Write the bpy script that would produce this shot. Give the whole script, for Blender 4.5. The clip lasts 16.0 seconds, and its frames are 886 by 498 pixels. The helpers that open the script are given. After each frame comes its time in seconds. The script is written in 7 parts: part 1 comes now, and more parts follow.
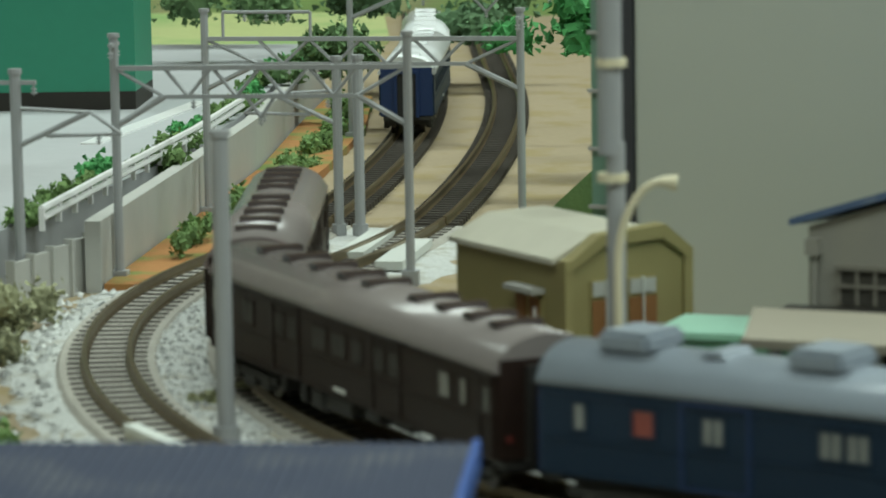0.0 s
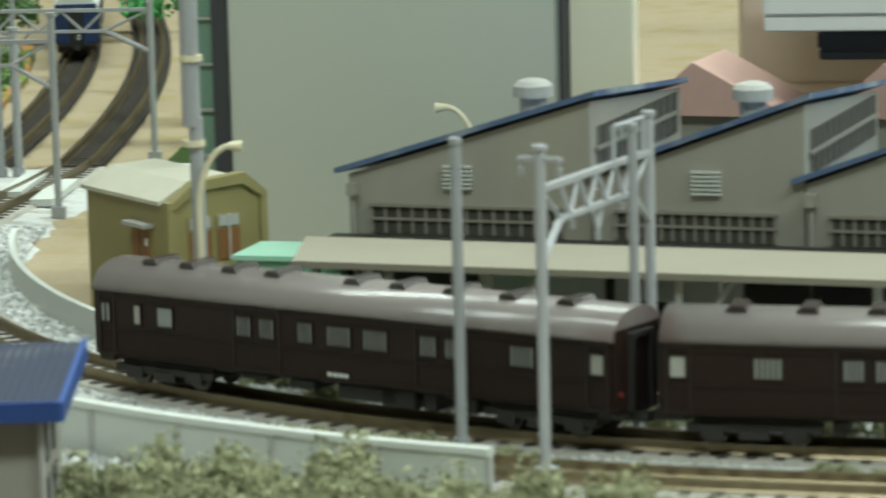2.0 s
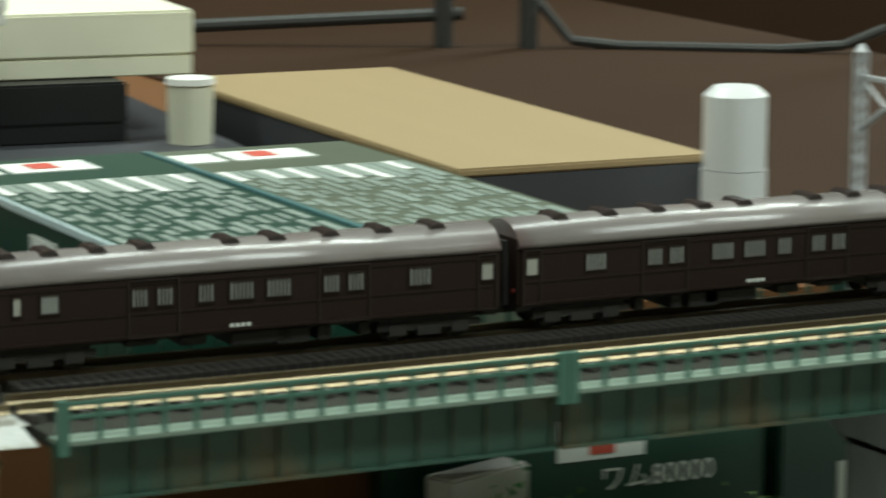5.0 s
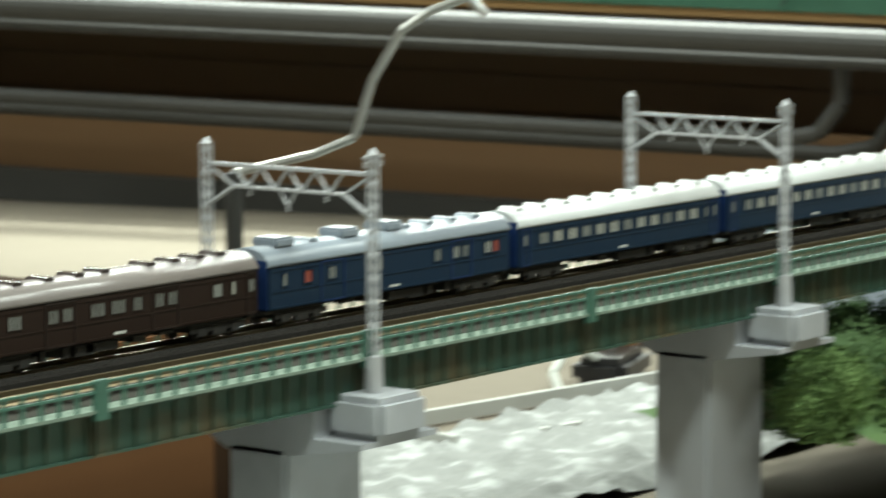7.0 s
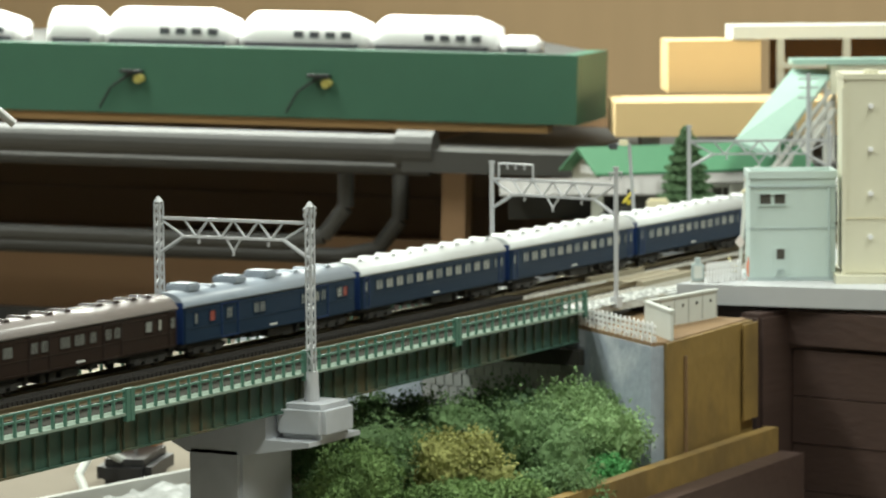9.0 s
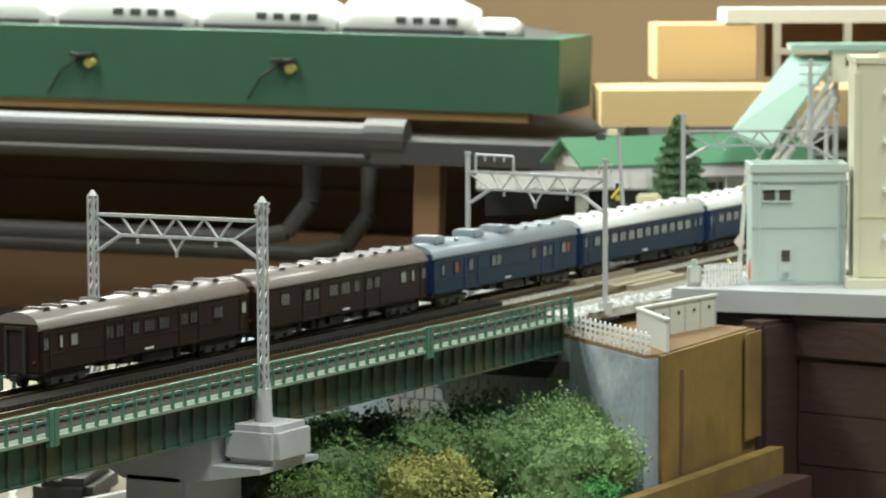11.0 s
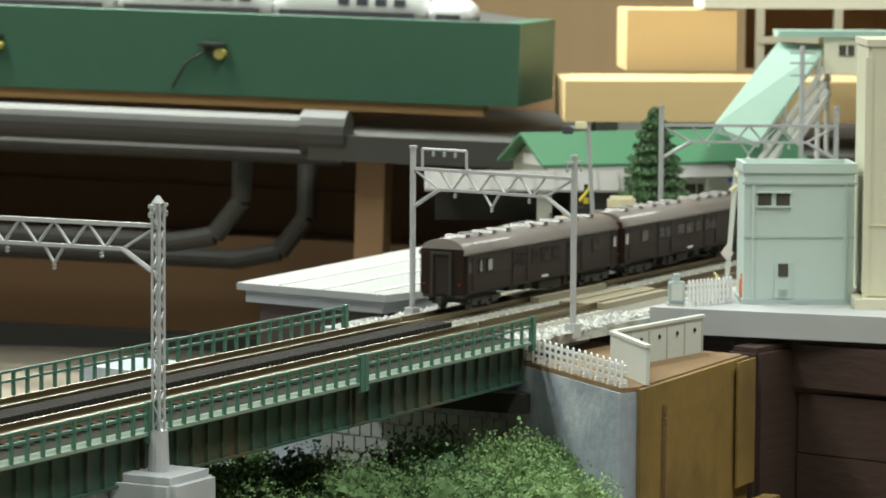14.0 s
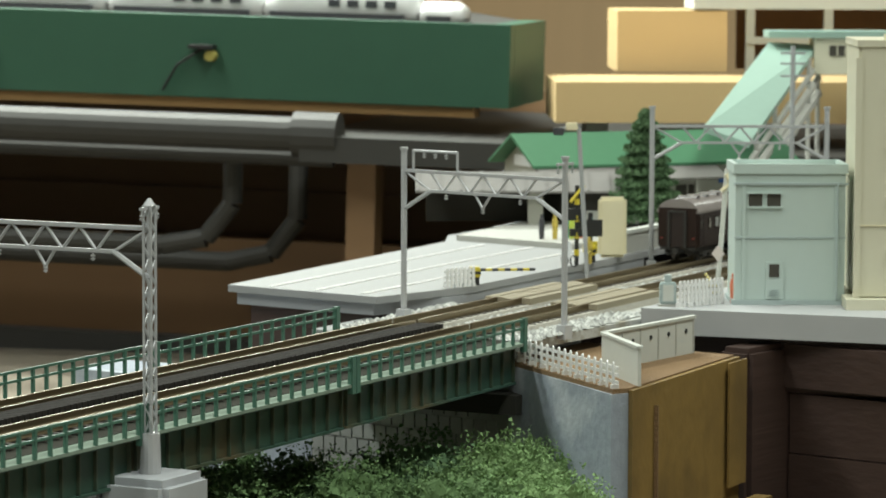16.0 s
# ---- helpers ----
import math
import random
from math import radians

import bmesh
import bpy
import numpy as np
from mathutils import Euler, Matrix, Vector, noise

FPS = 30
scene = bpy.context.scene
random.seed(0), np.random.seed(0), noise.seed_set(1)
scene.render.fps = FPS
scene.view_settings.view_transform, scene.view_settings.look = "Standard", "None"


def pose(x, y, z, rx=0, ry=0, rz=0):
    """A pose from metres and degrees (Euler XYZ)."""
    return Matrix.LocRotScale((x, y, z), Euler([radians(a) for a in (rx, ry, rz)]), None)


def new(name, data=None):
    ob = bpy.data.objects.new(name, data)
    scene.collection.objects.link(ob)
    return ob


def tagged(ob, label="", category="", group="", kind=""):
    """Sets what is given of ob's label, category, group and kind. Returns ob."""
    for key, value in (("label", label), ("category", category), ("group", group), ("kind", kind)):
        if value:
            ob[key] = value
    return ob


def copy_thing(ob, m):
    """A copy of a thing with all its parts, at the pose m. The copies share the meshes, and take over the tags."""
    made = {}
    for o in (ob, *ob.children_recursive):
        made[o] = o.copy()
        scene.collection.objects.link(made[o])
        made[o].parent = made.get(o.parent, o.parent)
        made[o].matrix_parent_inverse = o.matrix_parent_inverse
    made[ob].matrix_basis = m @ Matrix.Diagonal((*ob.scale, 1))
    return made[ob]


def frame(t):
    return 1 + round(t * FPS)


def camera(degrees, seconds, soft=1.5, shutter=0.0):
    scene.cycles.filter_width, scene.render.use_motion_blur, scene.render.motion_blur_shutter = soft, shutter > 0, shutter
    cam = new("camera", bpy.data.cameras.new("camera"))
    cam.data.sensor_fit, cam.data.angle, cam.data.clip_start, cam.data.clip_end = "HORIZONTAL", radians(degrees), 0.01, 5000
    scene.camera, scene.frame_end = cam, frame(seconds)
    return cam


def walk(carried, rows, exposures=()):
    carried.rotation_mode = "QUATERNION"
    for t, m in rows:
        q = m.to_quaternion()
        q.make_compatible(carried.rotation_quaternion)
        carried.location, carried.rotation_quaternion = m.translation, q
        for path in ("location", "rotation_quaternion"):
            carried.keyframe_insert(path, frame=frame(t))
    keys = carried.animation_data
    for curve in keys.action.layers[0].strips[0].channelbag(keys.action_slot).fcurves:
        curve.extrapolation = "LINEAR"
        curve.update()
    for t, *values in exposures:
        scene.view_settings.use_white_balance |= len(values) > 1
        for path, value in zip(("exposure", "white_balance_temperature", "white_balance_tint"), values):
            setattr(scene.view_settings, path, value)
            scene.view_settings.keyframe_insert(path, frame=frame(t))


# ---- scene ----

# ---------------------------------------------------------------- camera
def shot(x, y, z, yaw, pitch, roll):
    return pose(x, y, z, 90 + pitch, 0, yaw) @ pose(0, 0, 0, 0, 0, roll)


cam = camera(14.96, 16.0, soft=1.7, shutter=0.4)
cam.data.dof.use_dof = True
cam.data.dof.focus_distance = 1.04
cam.data.dof.aperture_fstop = 58.0
PATH = [
    (0.0, shot(-0.2609, -0.3780, 0.1108, 9.62, -7.51, -0.92)),
    (0.5, shot(-0.2509, -0.4219, 0.1189, 9.10, -7.71, -1.03)),
    (1.0, shot(-0.2384, -0.4730, 0.1277, 8.14, -8.01, -1.12)),
    (1.5, shot(-0.2227, -0.5190, 0.1357, 7.11, -8.73, -1.37)),
    (2.0, shot(-0.2148, -0.5657, 0.1448, 4.33, -9.21, -1.42)),
    (2.5, shot(-0.2140, -0.5900, 0.1490, 1.66, -9.33, -1.33)),
    (3.0, shot(-0.2154, -0.6131, 0.1523, -2.77, -9.82, -1.18)),
    (3.5, shot(-0.2192, -0.6181, 0.1534, -8.27, -10.02, -1.09)),
    (4.0, shot(-0.2267, -0.6286, 0.1551, -14.61, -10.13, -0.67)),
    (4.5, shot(-0.2330, -0.6298, 0.1546, -21.51, -10.01, -0.20)),
    (5.0, shot(-0.2467, -0.6560, 0.1598, -27.21, -9.91, 0.46)),
    (5.2, shot(-0.2497, -0.6568, 0.1601, -29.59, -9.78, 0.49)),
    (7.3, shot(-0.3440, -0.6635, 0.1586, -55.62, -6.04, -0.64)),
    (7.5, shot(-0.3481, -0.6571, 0.1550, -57.31, -5.45, -0.95)),
    (8.0, shot(-0.3700, -0.6645, 0.1596, -60.25, -5.01, -0.55)),
    (8.5, shot(-0.3798, -0.6724, 0.1616, -61.45, -5.09, -0.41)),
    (9.0, shot(-0.3790, -0.6709, 0.1611, -61.43, -5.14, -0.48)),
    (11.5, shot(-0.1992, -0.5775, 0.1471, -62.18, -5.33, -0.03)),
    (12.0, shot(-0.1569, -0.5561, 0.1434, -62.58, -5.34, 0.10)),
    (12.5, shot(-0.1195, -0.5371, 0.1408, -62.63, -5.36, 0.14)),
    (13.0, shot(-0.0803, -0.5167, 0.1370, -62.69, -5.23, 0.21)),
    (13.5, shot(-0.0583, -0.5055, 0.1349, -62.62, -5.29, 0.31)),
    (14.0, shot(-0.0587, -0.5061, 0.1350, -62.64, -5.26, 0.34)),
    (14.5, shot(-0.0593, -0.5066, 0.1350, -62.70, -5.24, 0.35)),
    (15.0, shot(-0.0597, -0.5067, 0.1352, -62.78, -5.24, 0.31)),
    (15.5, shot(-0.0599, -0.5066, 0.1351, -62.80, -5.24, 0.29)),
    (16.0, shot(-0.0591, -0.5063, 0.1352, -62.79, -5.24, 0.18)),
]
walk(cam, PATH, exposures=[(0.0, -0.26, 6080, 4), (0.5, -0.13, 6080, 4), (1.0, 0.0, 6050, 4), (2.0, 0.18, 6050, 4), (2.6, 0.30, 6080, 4), (3.5, 0.28, 6080, 3), (4.2, 0.14, 6000, 3), (5.2, -0.05, 6200, 5), (7.5, 0.56, 6350, 8), (9.0, 0.36, 6500, 11), (12.0, 0.32, 6450, 11), (13.0, 0.27, 6450, 11), (13.6, 0.24, 6480, 11), (14.0, 0.16, 6480, 11), (15.0, 0.0, 6480, 11), (16.0, -0.10, 6480, 11)])

# ---------------------------------------------------------------- light
world = bpy.data.worlds.new("world")
scene.world = world
world.use_nodes = True
bg = world.node_tree.nodes["Background"]
bg.inputs[0].default_value = (0.80, 0.88, 0.92, 1)
bg.inputs[1].default_value = 0.34


def tube_lamp(x, y, z, length, width, watts, rz=0.0, colour=(0.93, 1.0, 0.90)):
    lamp = bpy.data.lights.new("area_tube_light", "AREA")
    lamp.shape, lamp.size, lamp.size_y, lamp.energy, lamp.color = "RECTANGLE", length, width, watts, colour
    ob = new("area_tube_light", lamp)
    ob.matrix_world = pose(x, y, z, 0, 0, rz)
    return ob


tube_lamp(-0.6, 0.9, 1.62, 1.3, 0.25, 26)
tube_lamp(0.9, 0.9, 1.62, 1.3, 0.25, 24)
tube_lamp(-0.3, -0.9, 1.62, 1.3, 0.25, 20)
tube_lamp(1.2, -0.7, 1.62, 1.3, 0.25, 24)
tube_lamp(2.5, 1.6, 1.62, 1.3, 0.25, 40)
# bright unseen lamp added low over the far bench to overexpose the white cars
tube_lamp(1.5655, 0.767, 0.36, 0.8, 0.10, 11, -74.5)


# ---------------------------------------------------------------- materials
def mat(name, colour, rough=0.6, metal=0.0, var=0.15, scale=250.0, bump=0.15, fine=None, second=None, amount=0.5,
        stretch=(1, 1, 1), coat=0.0, spec=0.5, rnd=0.0):
    """Base colour with variation at two scales, an optional second colour in patches, and fine relief."""
    m = bpy.data.materials.new(name)
    m.use_nodes = True
    nt = m.node_tree
    n, link = nt.nodes, nt.links.new
    p = n["Principled BSDF"]
    p.inputs["Roughness"].default_value, p.inputs["Metallic"].default_value = rough, metal
    p.inputs["Specular IOR Level"].default_value = spec
    p.inputs["Coat Weight"].default_value = coat
    tc, mp = n.new("ShaderNodeTexCoord"), n.new("ShaderNodeMapping")
    mp.inputs["Scale"].default_value = stretch
    link(tc.outputs["Object"], mp.inputs["Vector"])
    big, small = n.new("ShaderNodeTexNoise"), n.new("ShaderNodeTexNoise")
    big.inputs["Scale"].default_value, small.inputs["Scale"].default_value = scale * 0.12, scale if fine is None else fine
    big.inputs["Detail"].default_value, small.inputs["Detail"].default_value = 4, 5
    for t in (big, small):
        link(mp.outputs["Vector"], t.inputs["Vector"])
    mix = n.new("ShaderNodeMix")
    mix.data_type = "RGBA"
    a = tuple(max(0.0, c * (1 - var)) for c in colour) + (1,)
    b = tuple(min(1.0, c * (1 + var)) for c in colour) + (1,)
    mix.inputs["A"].default_value, mix.inputs["B"].default_value = a, b
    add = n.new("ShaderNodeMath")
    add.operation = "MULTIPLY_ADD"
    add.inputs[1].default_value, add.inputs[2].default_value = 0.55, 0.22
    link(small.outputs["Fac"], add.inputs[0])
    link(add.outputs[0], mix.inputs["Factor"])
    out = mix.outputs["Result"]
    if second:
        ramp = n.new("ShaderNodeValToRGB")
        ramp.color_ramp.elements[0].position, ramp.color_ramp.elements[1].position = 0.62 - 0.25 * amount, 0.74 - 0.2 * amount
        link(big.outputs["Fac"], ramp.inputs["Fac"])
        m2 = n.new("ShaderNodeMix")
        m2.data_type = "RGBA"
        link(ramp.outputs["Color"], m2.inputs["Factor"])
        link(out, m2.inputs["A"])
        m2.inputs["B"].default_value = tuple(second) + (1,)
        out = m2.outputs["Result"]
    else:
        m2 = n.new("ShaderNodeMix")
        m2.data_type, m2.blend_type = "RGBA", "MULTIPLY"
        m2.inputs["Factor"].default_value = min(1.0, var * 1.5)
        link(out, m2.inputs["A"])
        link(big.outputs["Fac"], m2.inputs["B"])
        gain = n.new("ShaderNodeMix")
        gain.data_type = "RGBA"
        gain.inputs["Factor"].default_value = 0.5
        link(out, gain.inputs["A"])
        link(m2.outputs["Result"], gain.inputs["B"])
        out = gain.outputs["Result"]
    if rnd:
        info, hsv, mr = n.new("ShaderNodeObjectInfo"), n.new("ShaderNodeHueSaturation"), n.new("ShaderNodeMapRange")
        mr.inputs["To Min"].default_value, mr.inputs["To Max"].default_value = 1 - rnd, 1 + rnd
        link(info.outputs["Random"], mr.inputs["Value"])
        link(mr.outputs["Result"], hsv.inputs["Value"])
        link(out, hsv.inputs["Color"])
        out = hsv.outputs["Color"]
    link(out, p.inputs["Base Color"])
    if bump:
        bp = n.new("ShaderNodeBump")
        bp.inputs["Strength"].default_value, bp.inputs["Distance"].default_value = bump, 0.0006
        link(small.outputs["Fac"], bp.inputs["Height"])
        link(bp.outputs["Normal"], p.inputs["Normal"])
    return m


def leaf_mat(name, colour, var=0.5):
    m = mat(name, colour, 0.85, 0, 0.3, 300, 0.0, spec=0.2)
    n, link = m.node_tree.nodes, m.node_tree.links.new
    p = n["Principled BSDF"]
    geo, hsv, mr = n.new("ShaderNodeNewGeometry"), n.new("ShaderNodeHueSaturation"), n.new("ShaderNodeMapRange")
    mr.inputs["To Min"].default_value, mr.inputs["To Max"].default_value = 1 - var, 1 + var
    src = p.inputs["Base Color"].links[0].from_socket
    link(geo.outputs["Random Per Island"], mr.inputs["Value"])
    link(mr.outputs["Result"], hsv.inputs["Value"])
    link(src, hsv.inputs["Color"])
    link(hsv.outputs["Color"], p.inputs["Base Color"])
    return m


def glass_mat(name, tint=(0.9, 0.95, 0.95)):
    m = bpy.data.materials.new(name)
    m.use_nodes = True
    p = m.node_tree.nodes["Principled BSDF"]
    p.inputs["Base Color"].default_value = tint + (1,)
    p.inputs["Transmission Weight"].default_value, p.inputs["Roughness"].default_value, p.inputs["IOR"].default_value = 1.0, 0.05, 1.2
    return m


M_BROWN = mat("car_brown_plastic", (0.022, 0.012, 0.009), 0.45, var=0.12, scale=300, bump=0.05, spec=0.25)
M_BROWN_DARK = mat("car_brown_shadow_line", (0.020, 0.011, 0.009), 0.5, var=0.1, bump=0.03)
M_ROOF_BROWN = mat("car_roof_grey_brown", (0.23, 0.205, 0.195), 0.24, var=0.12, scale=200, bump=0.04, second=(0.16, 0.115, 0.11), amount=0.35)
M_BLUE = mat("car_blue_plastic", (0.011, 0.027, 0.054), 0.42, var=0.1, scale=300, bump=0.04, spec=0.25)
M_BLUE_END = mat("car_end_blue_plastic", (0.013, 0.034, 0.115), 0.35, var=0.1, scale=300, bump=0.04)
M_ROOF_WHITE = mat("car_roof_silver_white", (0.64, 0.66, 0.66), 0.28, var=0.06, scale=200, bump=0.04)
M_ROOF_GREY = mat("car_roof_blue_grey", (0.27, 0.31, 0.36), 0.32, var=0.08, scale=200, bump=0.04)
M_PANE = mat("car_window_pane", (0.26, 0.27, 0.25), 0.15, var=0.25, scale=500, bump=0.0, spec=0.6)
M_PANE_LIT = mat("car_window_pale_blind", (0.42, 0.42, 0.37), 0.4, var=0.2, scale=700, bump=0.0)
M_PANE_RED = mat("car_window_red_curtain", (0.30, 0.07, 0.05), 0.4, var=0.2, bump=0.0)
M_VENT = mat("ventilator_brown", (0.045, 0.034, 0.032), 0.22, var=0.1, bump=0.03)
M_UNDER = mat("underframe_black", (0.032, 0.030, 0.027), 0.55, var=0.3, scale=500, bump=0.1)
M_WHEEL = mat("blackened_steel", (0.10, 0.09, 0.08), 0.35, 0.9, var=0.2, bump=0.03)
M_RAIL = mat("rail_brass_brown", (0.26, 0.21, 0.13), 0.35, 0.85, var=0.2, scale=200, bump=0.05)
M_SLEEPER = mat("sleeper_brown_grey", (0.058, 0.050, 0.040), 0.75, var=0.3, scale=500, bump=0.2)
M_BALLAST = mat("ballast_pale_grey", (0.49, 0.50, 0.48), 0.9, var=0.45, scale=900, bump=0.9, second=(0.33, 0.31, 0.25), amount=0.35)
M_BED = mat("track_bed_dark_grey", (0.42, 0.40, 0.35), 0.9, var=0.4, scale=900, bump=0.6)
M_STONE = leaf_mat("ballast_stone", (0.55, 0.56, 0.54), 0.45)
M_EARTH = mat("tan_earth", (0.31, 0.25, 0.16), 0.95, var=0.25, scale=500, bump=0.5, second=(0.28, 0.22, 0.11), amount=0.4)
M_ORANGE = mat("orange_earth", (0.34, 0.16, 0.05), 0.95, var=0.3, scale=400, bump=0.5, second=(0.15, 0.20, 0.05), amount=0.6)
M_GRASSY = mat("green_flock", (0.11, 0.19, 0.07), 0.95, var=0.4, scale=600, bump=0.7, second=(0.12, 0.20, 0.07), amount=0.5)
M_CONC = mat("concrete_grey_plastic", (0.44, 0.44, 0.41), 0.7, var=0.1, scale=200, bump=0.15)
M_CONC_PALE = mat("pale_grey_plastic", (0.58, 0.60, 0.56), 0.6, var=0.06, scale=200, bump=0.08)
M_MAST = mat("mast_grey_plastic", (0.36, 0.37, 0.38), 0.5, var=0.08, scale=300, bump=0.04)
M_MAST_PALE = mat("mast_silver_grey", (0.50, 0.51, 0.53), 0.42, 0.2, var=0.08, scale=300, bump=0.03)
M_HUT = mat("olive_yellow_plastic", (0.30, 0.26, 0.11), 0.6, var=0.1, scale=200, bump=0.08)
M_HUT_ROOF = mat("pale_card_roof", (0.56, 0.54, 0.44), 0.8, var=0.12, scale=150, bump=0.1, second=(0.42, 0.40, 0.32), amount=0.25)
M_BROWN_SHUT = mat("brown_shutter", (0.24, 0.11, 0.035), 0.6, var=0.2, bump=0.05)
M_CREAM = mat("cream_plastic", (0.72, 0.66, 0.46), 0.5, var=0.06, bump=0.04)
M_MINT = mat("mint_green_plastic", (0.36, 0.62, 0.48), 0.5, var=0.08, bump=0.05)
M_MINT_DK = mat("sea_green_plastic", (0.20, 0.34, 0.26), 0.5, var=0.1, bump=0.05)
M_FACTORY = mat("factory_grey_wall", (0.295, 0.285, 0.245), 0.7, var=0.08, scale=200, bump=0.08, stretch=(1, 1, 0.3), second=(0.34, 0.32, 0.25), amount=0.2)
M_FAC_PANE = mat("factory_dark_glazing", (0.085, 0.080, 0.068), 0.8, var=0.3, scale=250, bump=0.0, spec=0.1)
M_FAC_FRAME = mat("factory_window_bar", (0.24, 0.225, 0.185), 0.6, var=0.1, bump=0.05)
M_BLUE_TRIM = mat("blue_roof_paint", (0.085, 0.13, 0.235), 0.5, var=0.35, scale=350, bump=0.25, second=(0.28, 0.32, 0.37), amount=0.4)
M_BLUE_ROOF = mat("blue_tile_roof", (0.060, 0.068, 0.100), 0.85, var=0.2, scale=400, bump=0.2, second=(0.12, 0.125, 0.14), amount=0.5, spec=0.15)
M_PINK = mat("pink_brown_roof", (0.56, 0.36, 0.31), 0.7, var=0.12, scale=200, bump=0.1)
M_CANOPY = mat("tan_canopy_roof", (0.26, 0.235, 0.18), 0.75, var=0.1, scale=150, bump=0.1, second=(0.30, 0.27, 0.20), amount=0.2)
# near-black that puts the shade of openings and sheltered parts into the colour
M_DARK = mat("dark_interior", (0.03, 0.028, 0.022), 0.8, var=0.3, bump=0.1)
M_LIME = mat("bright_green_container", (0.07, 0.38, 0.09), 0.5, var=0.1, bump=0.05)
M_LETTER = mat("white_lettering", (0.75, 0.76, 0.72), 0.6, var=0.06, bump=0.0)
M_RED = mat("red_lettering", (0.55, 0.08, 0.05), 0.6, var=0.06, bump=0.0)
M_DULLRED = mat("dull_red_lens", (0.16, 0.025, 0.018), 0.35, var=0.1, bump=0.0)
M_BOX_GREEN = mat("dark_green_card", (0.012, 0.05, 0.032), 0.4, var=0.12, scale=150, bump=0.05)
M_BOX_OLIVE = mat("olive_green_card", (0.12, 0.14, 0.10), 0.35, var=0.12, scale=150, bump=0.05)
M_BOX_GREY = mat("charcoal_card", (0.055, 0.057, 0.065), 0.45, var=0.12, scale=150, bump=0.05)
M_BOX_BLACK = mat("black_card", (0.012, 0.012, 0.013), 0.4, var=0.2, bump=0.03)
M_BOX_CREAM = mat("cream_card", (0.78, 0.76, 0.60), 0.6, var=0.06, scale=100, bump=0.04)
M_BOX_WHITE = mat("white_card", (0.75, 0.74, 0.70), 0.5, var=0.04, scale=100, bump=0.03)
M_BOX_PINKISH = mat("faded_white_card", (0.62, 0.55, 0.52), 0.6, var=0.06, scale=100, bump=0.03)
M_PLANK = mat("orange_brown_wood", (0.36, 0.21, 0.08), 0.55, var=0.2, scale=60, bump=0.15, stretch=(0.15, 1, 1))
M_LID = mat("tan_wood_board", (0.36, 0.26, 0.135), 0.5, var=0.10, scale=60, bump=0.08, stretch=(1, 0.2, 1))
M_BATTEN = mat("worn_red_brown_wood", (0.20, 0.085, 0.045), 0.6, var=0.3, scale=160, bump=0.3, stretch=(0.2, 1, 1), second=(0.42, 0.28, 0.16), amount=0.35)
M_WHITE = mat("white_plastic", (0.80, 0.80, 0.80), 0.3, var=0.03, bump=0.0)
M_GIRDER = mat("bridge_green_paint", (0.030, 0.072, 0.052), 0.5, var=0.25, scale=250, bump=0.1, second=(0.085, 0.070, 0.036), amount=0.45)
M_RAILING = mat("bridge_railing_green", (0.065, 0.155, 0.115), 0.45, var=0.15, scale=300, bump=0.06)
M_DECK = mat("dark_bridge_deck", (0.05, 0.05, 0.042), 1.0, var=0.3, scale=400, bump=0.2, spec=0.05)
M_PIER = mat("pier_grey_paint", (0.34, 0.35, 0.37), 0.65, var=0.15, scale=120, bump=0.15, second=(0.45, 0.47, 0.50), amount=0.45)
M_FOAM = mat("blue_grey_foam", (0.30, 0.34, 0.40), 0.8, var=0.35, scale=260, bump=0.9, second=(0.50, 0.54, 0.58), amount=0.5)
M_BLOCKWALL = mat("block_wall_grey", (0.31, 0.32, 0.32), 0.8, var=0.12, scale=200, bump=0.2)
M_OCHRE = mat("ochre_foam_board", (0.23, 0.145, 0.040), 0.6, var=0.35, scale=160, bump=0.6, second=(0.15, 0.095, 0.03), amount=0.6)
M_SOIL = mat("brown_soil", (0.24, 0.15, 0.075), 0.95, var=0.4, scale=900, bump=0.9)
M_DKWOOD = mat("dark_brown_wood", (0.066, 0.040, 0.033), 0.45, var=0.4, scale=110, bump=0.5, stretch=(1, 0.15, 3))
M_PLATE = mat("grey_base_plate", (0.42, 0.43, 0.44), 0.65, var=0.08, scale=100, bump=0.08)
M_PLATE_WHITE = mat("white_road_card", (0.30, 0.305, 0.31), 0.6, var=0.06, scale=100, bump=0.08)
M_TOWER = mat("pale_blue_grey_wall", (0.50, 0.60, 0.57), 0.5, var=0.05, scale=150, bump=0.04)
M_TOWER_SIDE = mat("grey_wall_trim", (0.40, 0.48, 0.48), 0.5, var=0.05, bump=0.04)
M_IVORY = mat("ivory_plastic", (0.66, 0.64, 0.50), 0.45, var=0.05, scale=120, bump=0.03)
M_GREENROOF = mat("station_green_roof", (0.065, 0.20, 0.105), 0.5, var=0.12, bump=0.08)
M_GREYROOF = mat("grey_slate_roof", (0.22, 0.21, 0.20), 0.7, var=0.15, bump=0.1)
M_WALLWHITE = mat("off_white_wall", (0.40, 0.40, 0.35), 0.6, var=0.06, bump=0.04)
M_STAIR = mat("pale_green_stair_roof", (0.31, 0.45, 0.39), 0.5, var=0.08, bump=0.05)
M_YELLOW = mat("warning_yellow", (0.62, 0.50, 0.04), 0.5, var=0.1, bump=0.0)
M_BLACK = mat("matt_black", (0.015, 0.015, 0.015), 0.6, var=0.2, bump=0.0)
M_CROSSWOOD = mat("crossing_tan_timber", (0.30, 0.26, 0.18), 0.75, var=0.25, scale=200, bump=0.25, stretch=(0.15, 1, 1))
M_BENCH = mat("bench_green_paint", (0.026, 0.092, 0.055), 0.55, var=0.14, scale=60, bump=0.08)
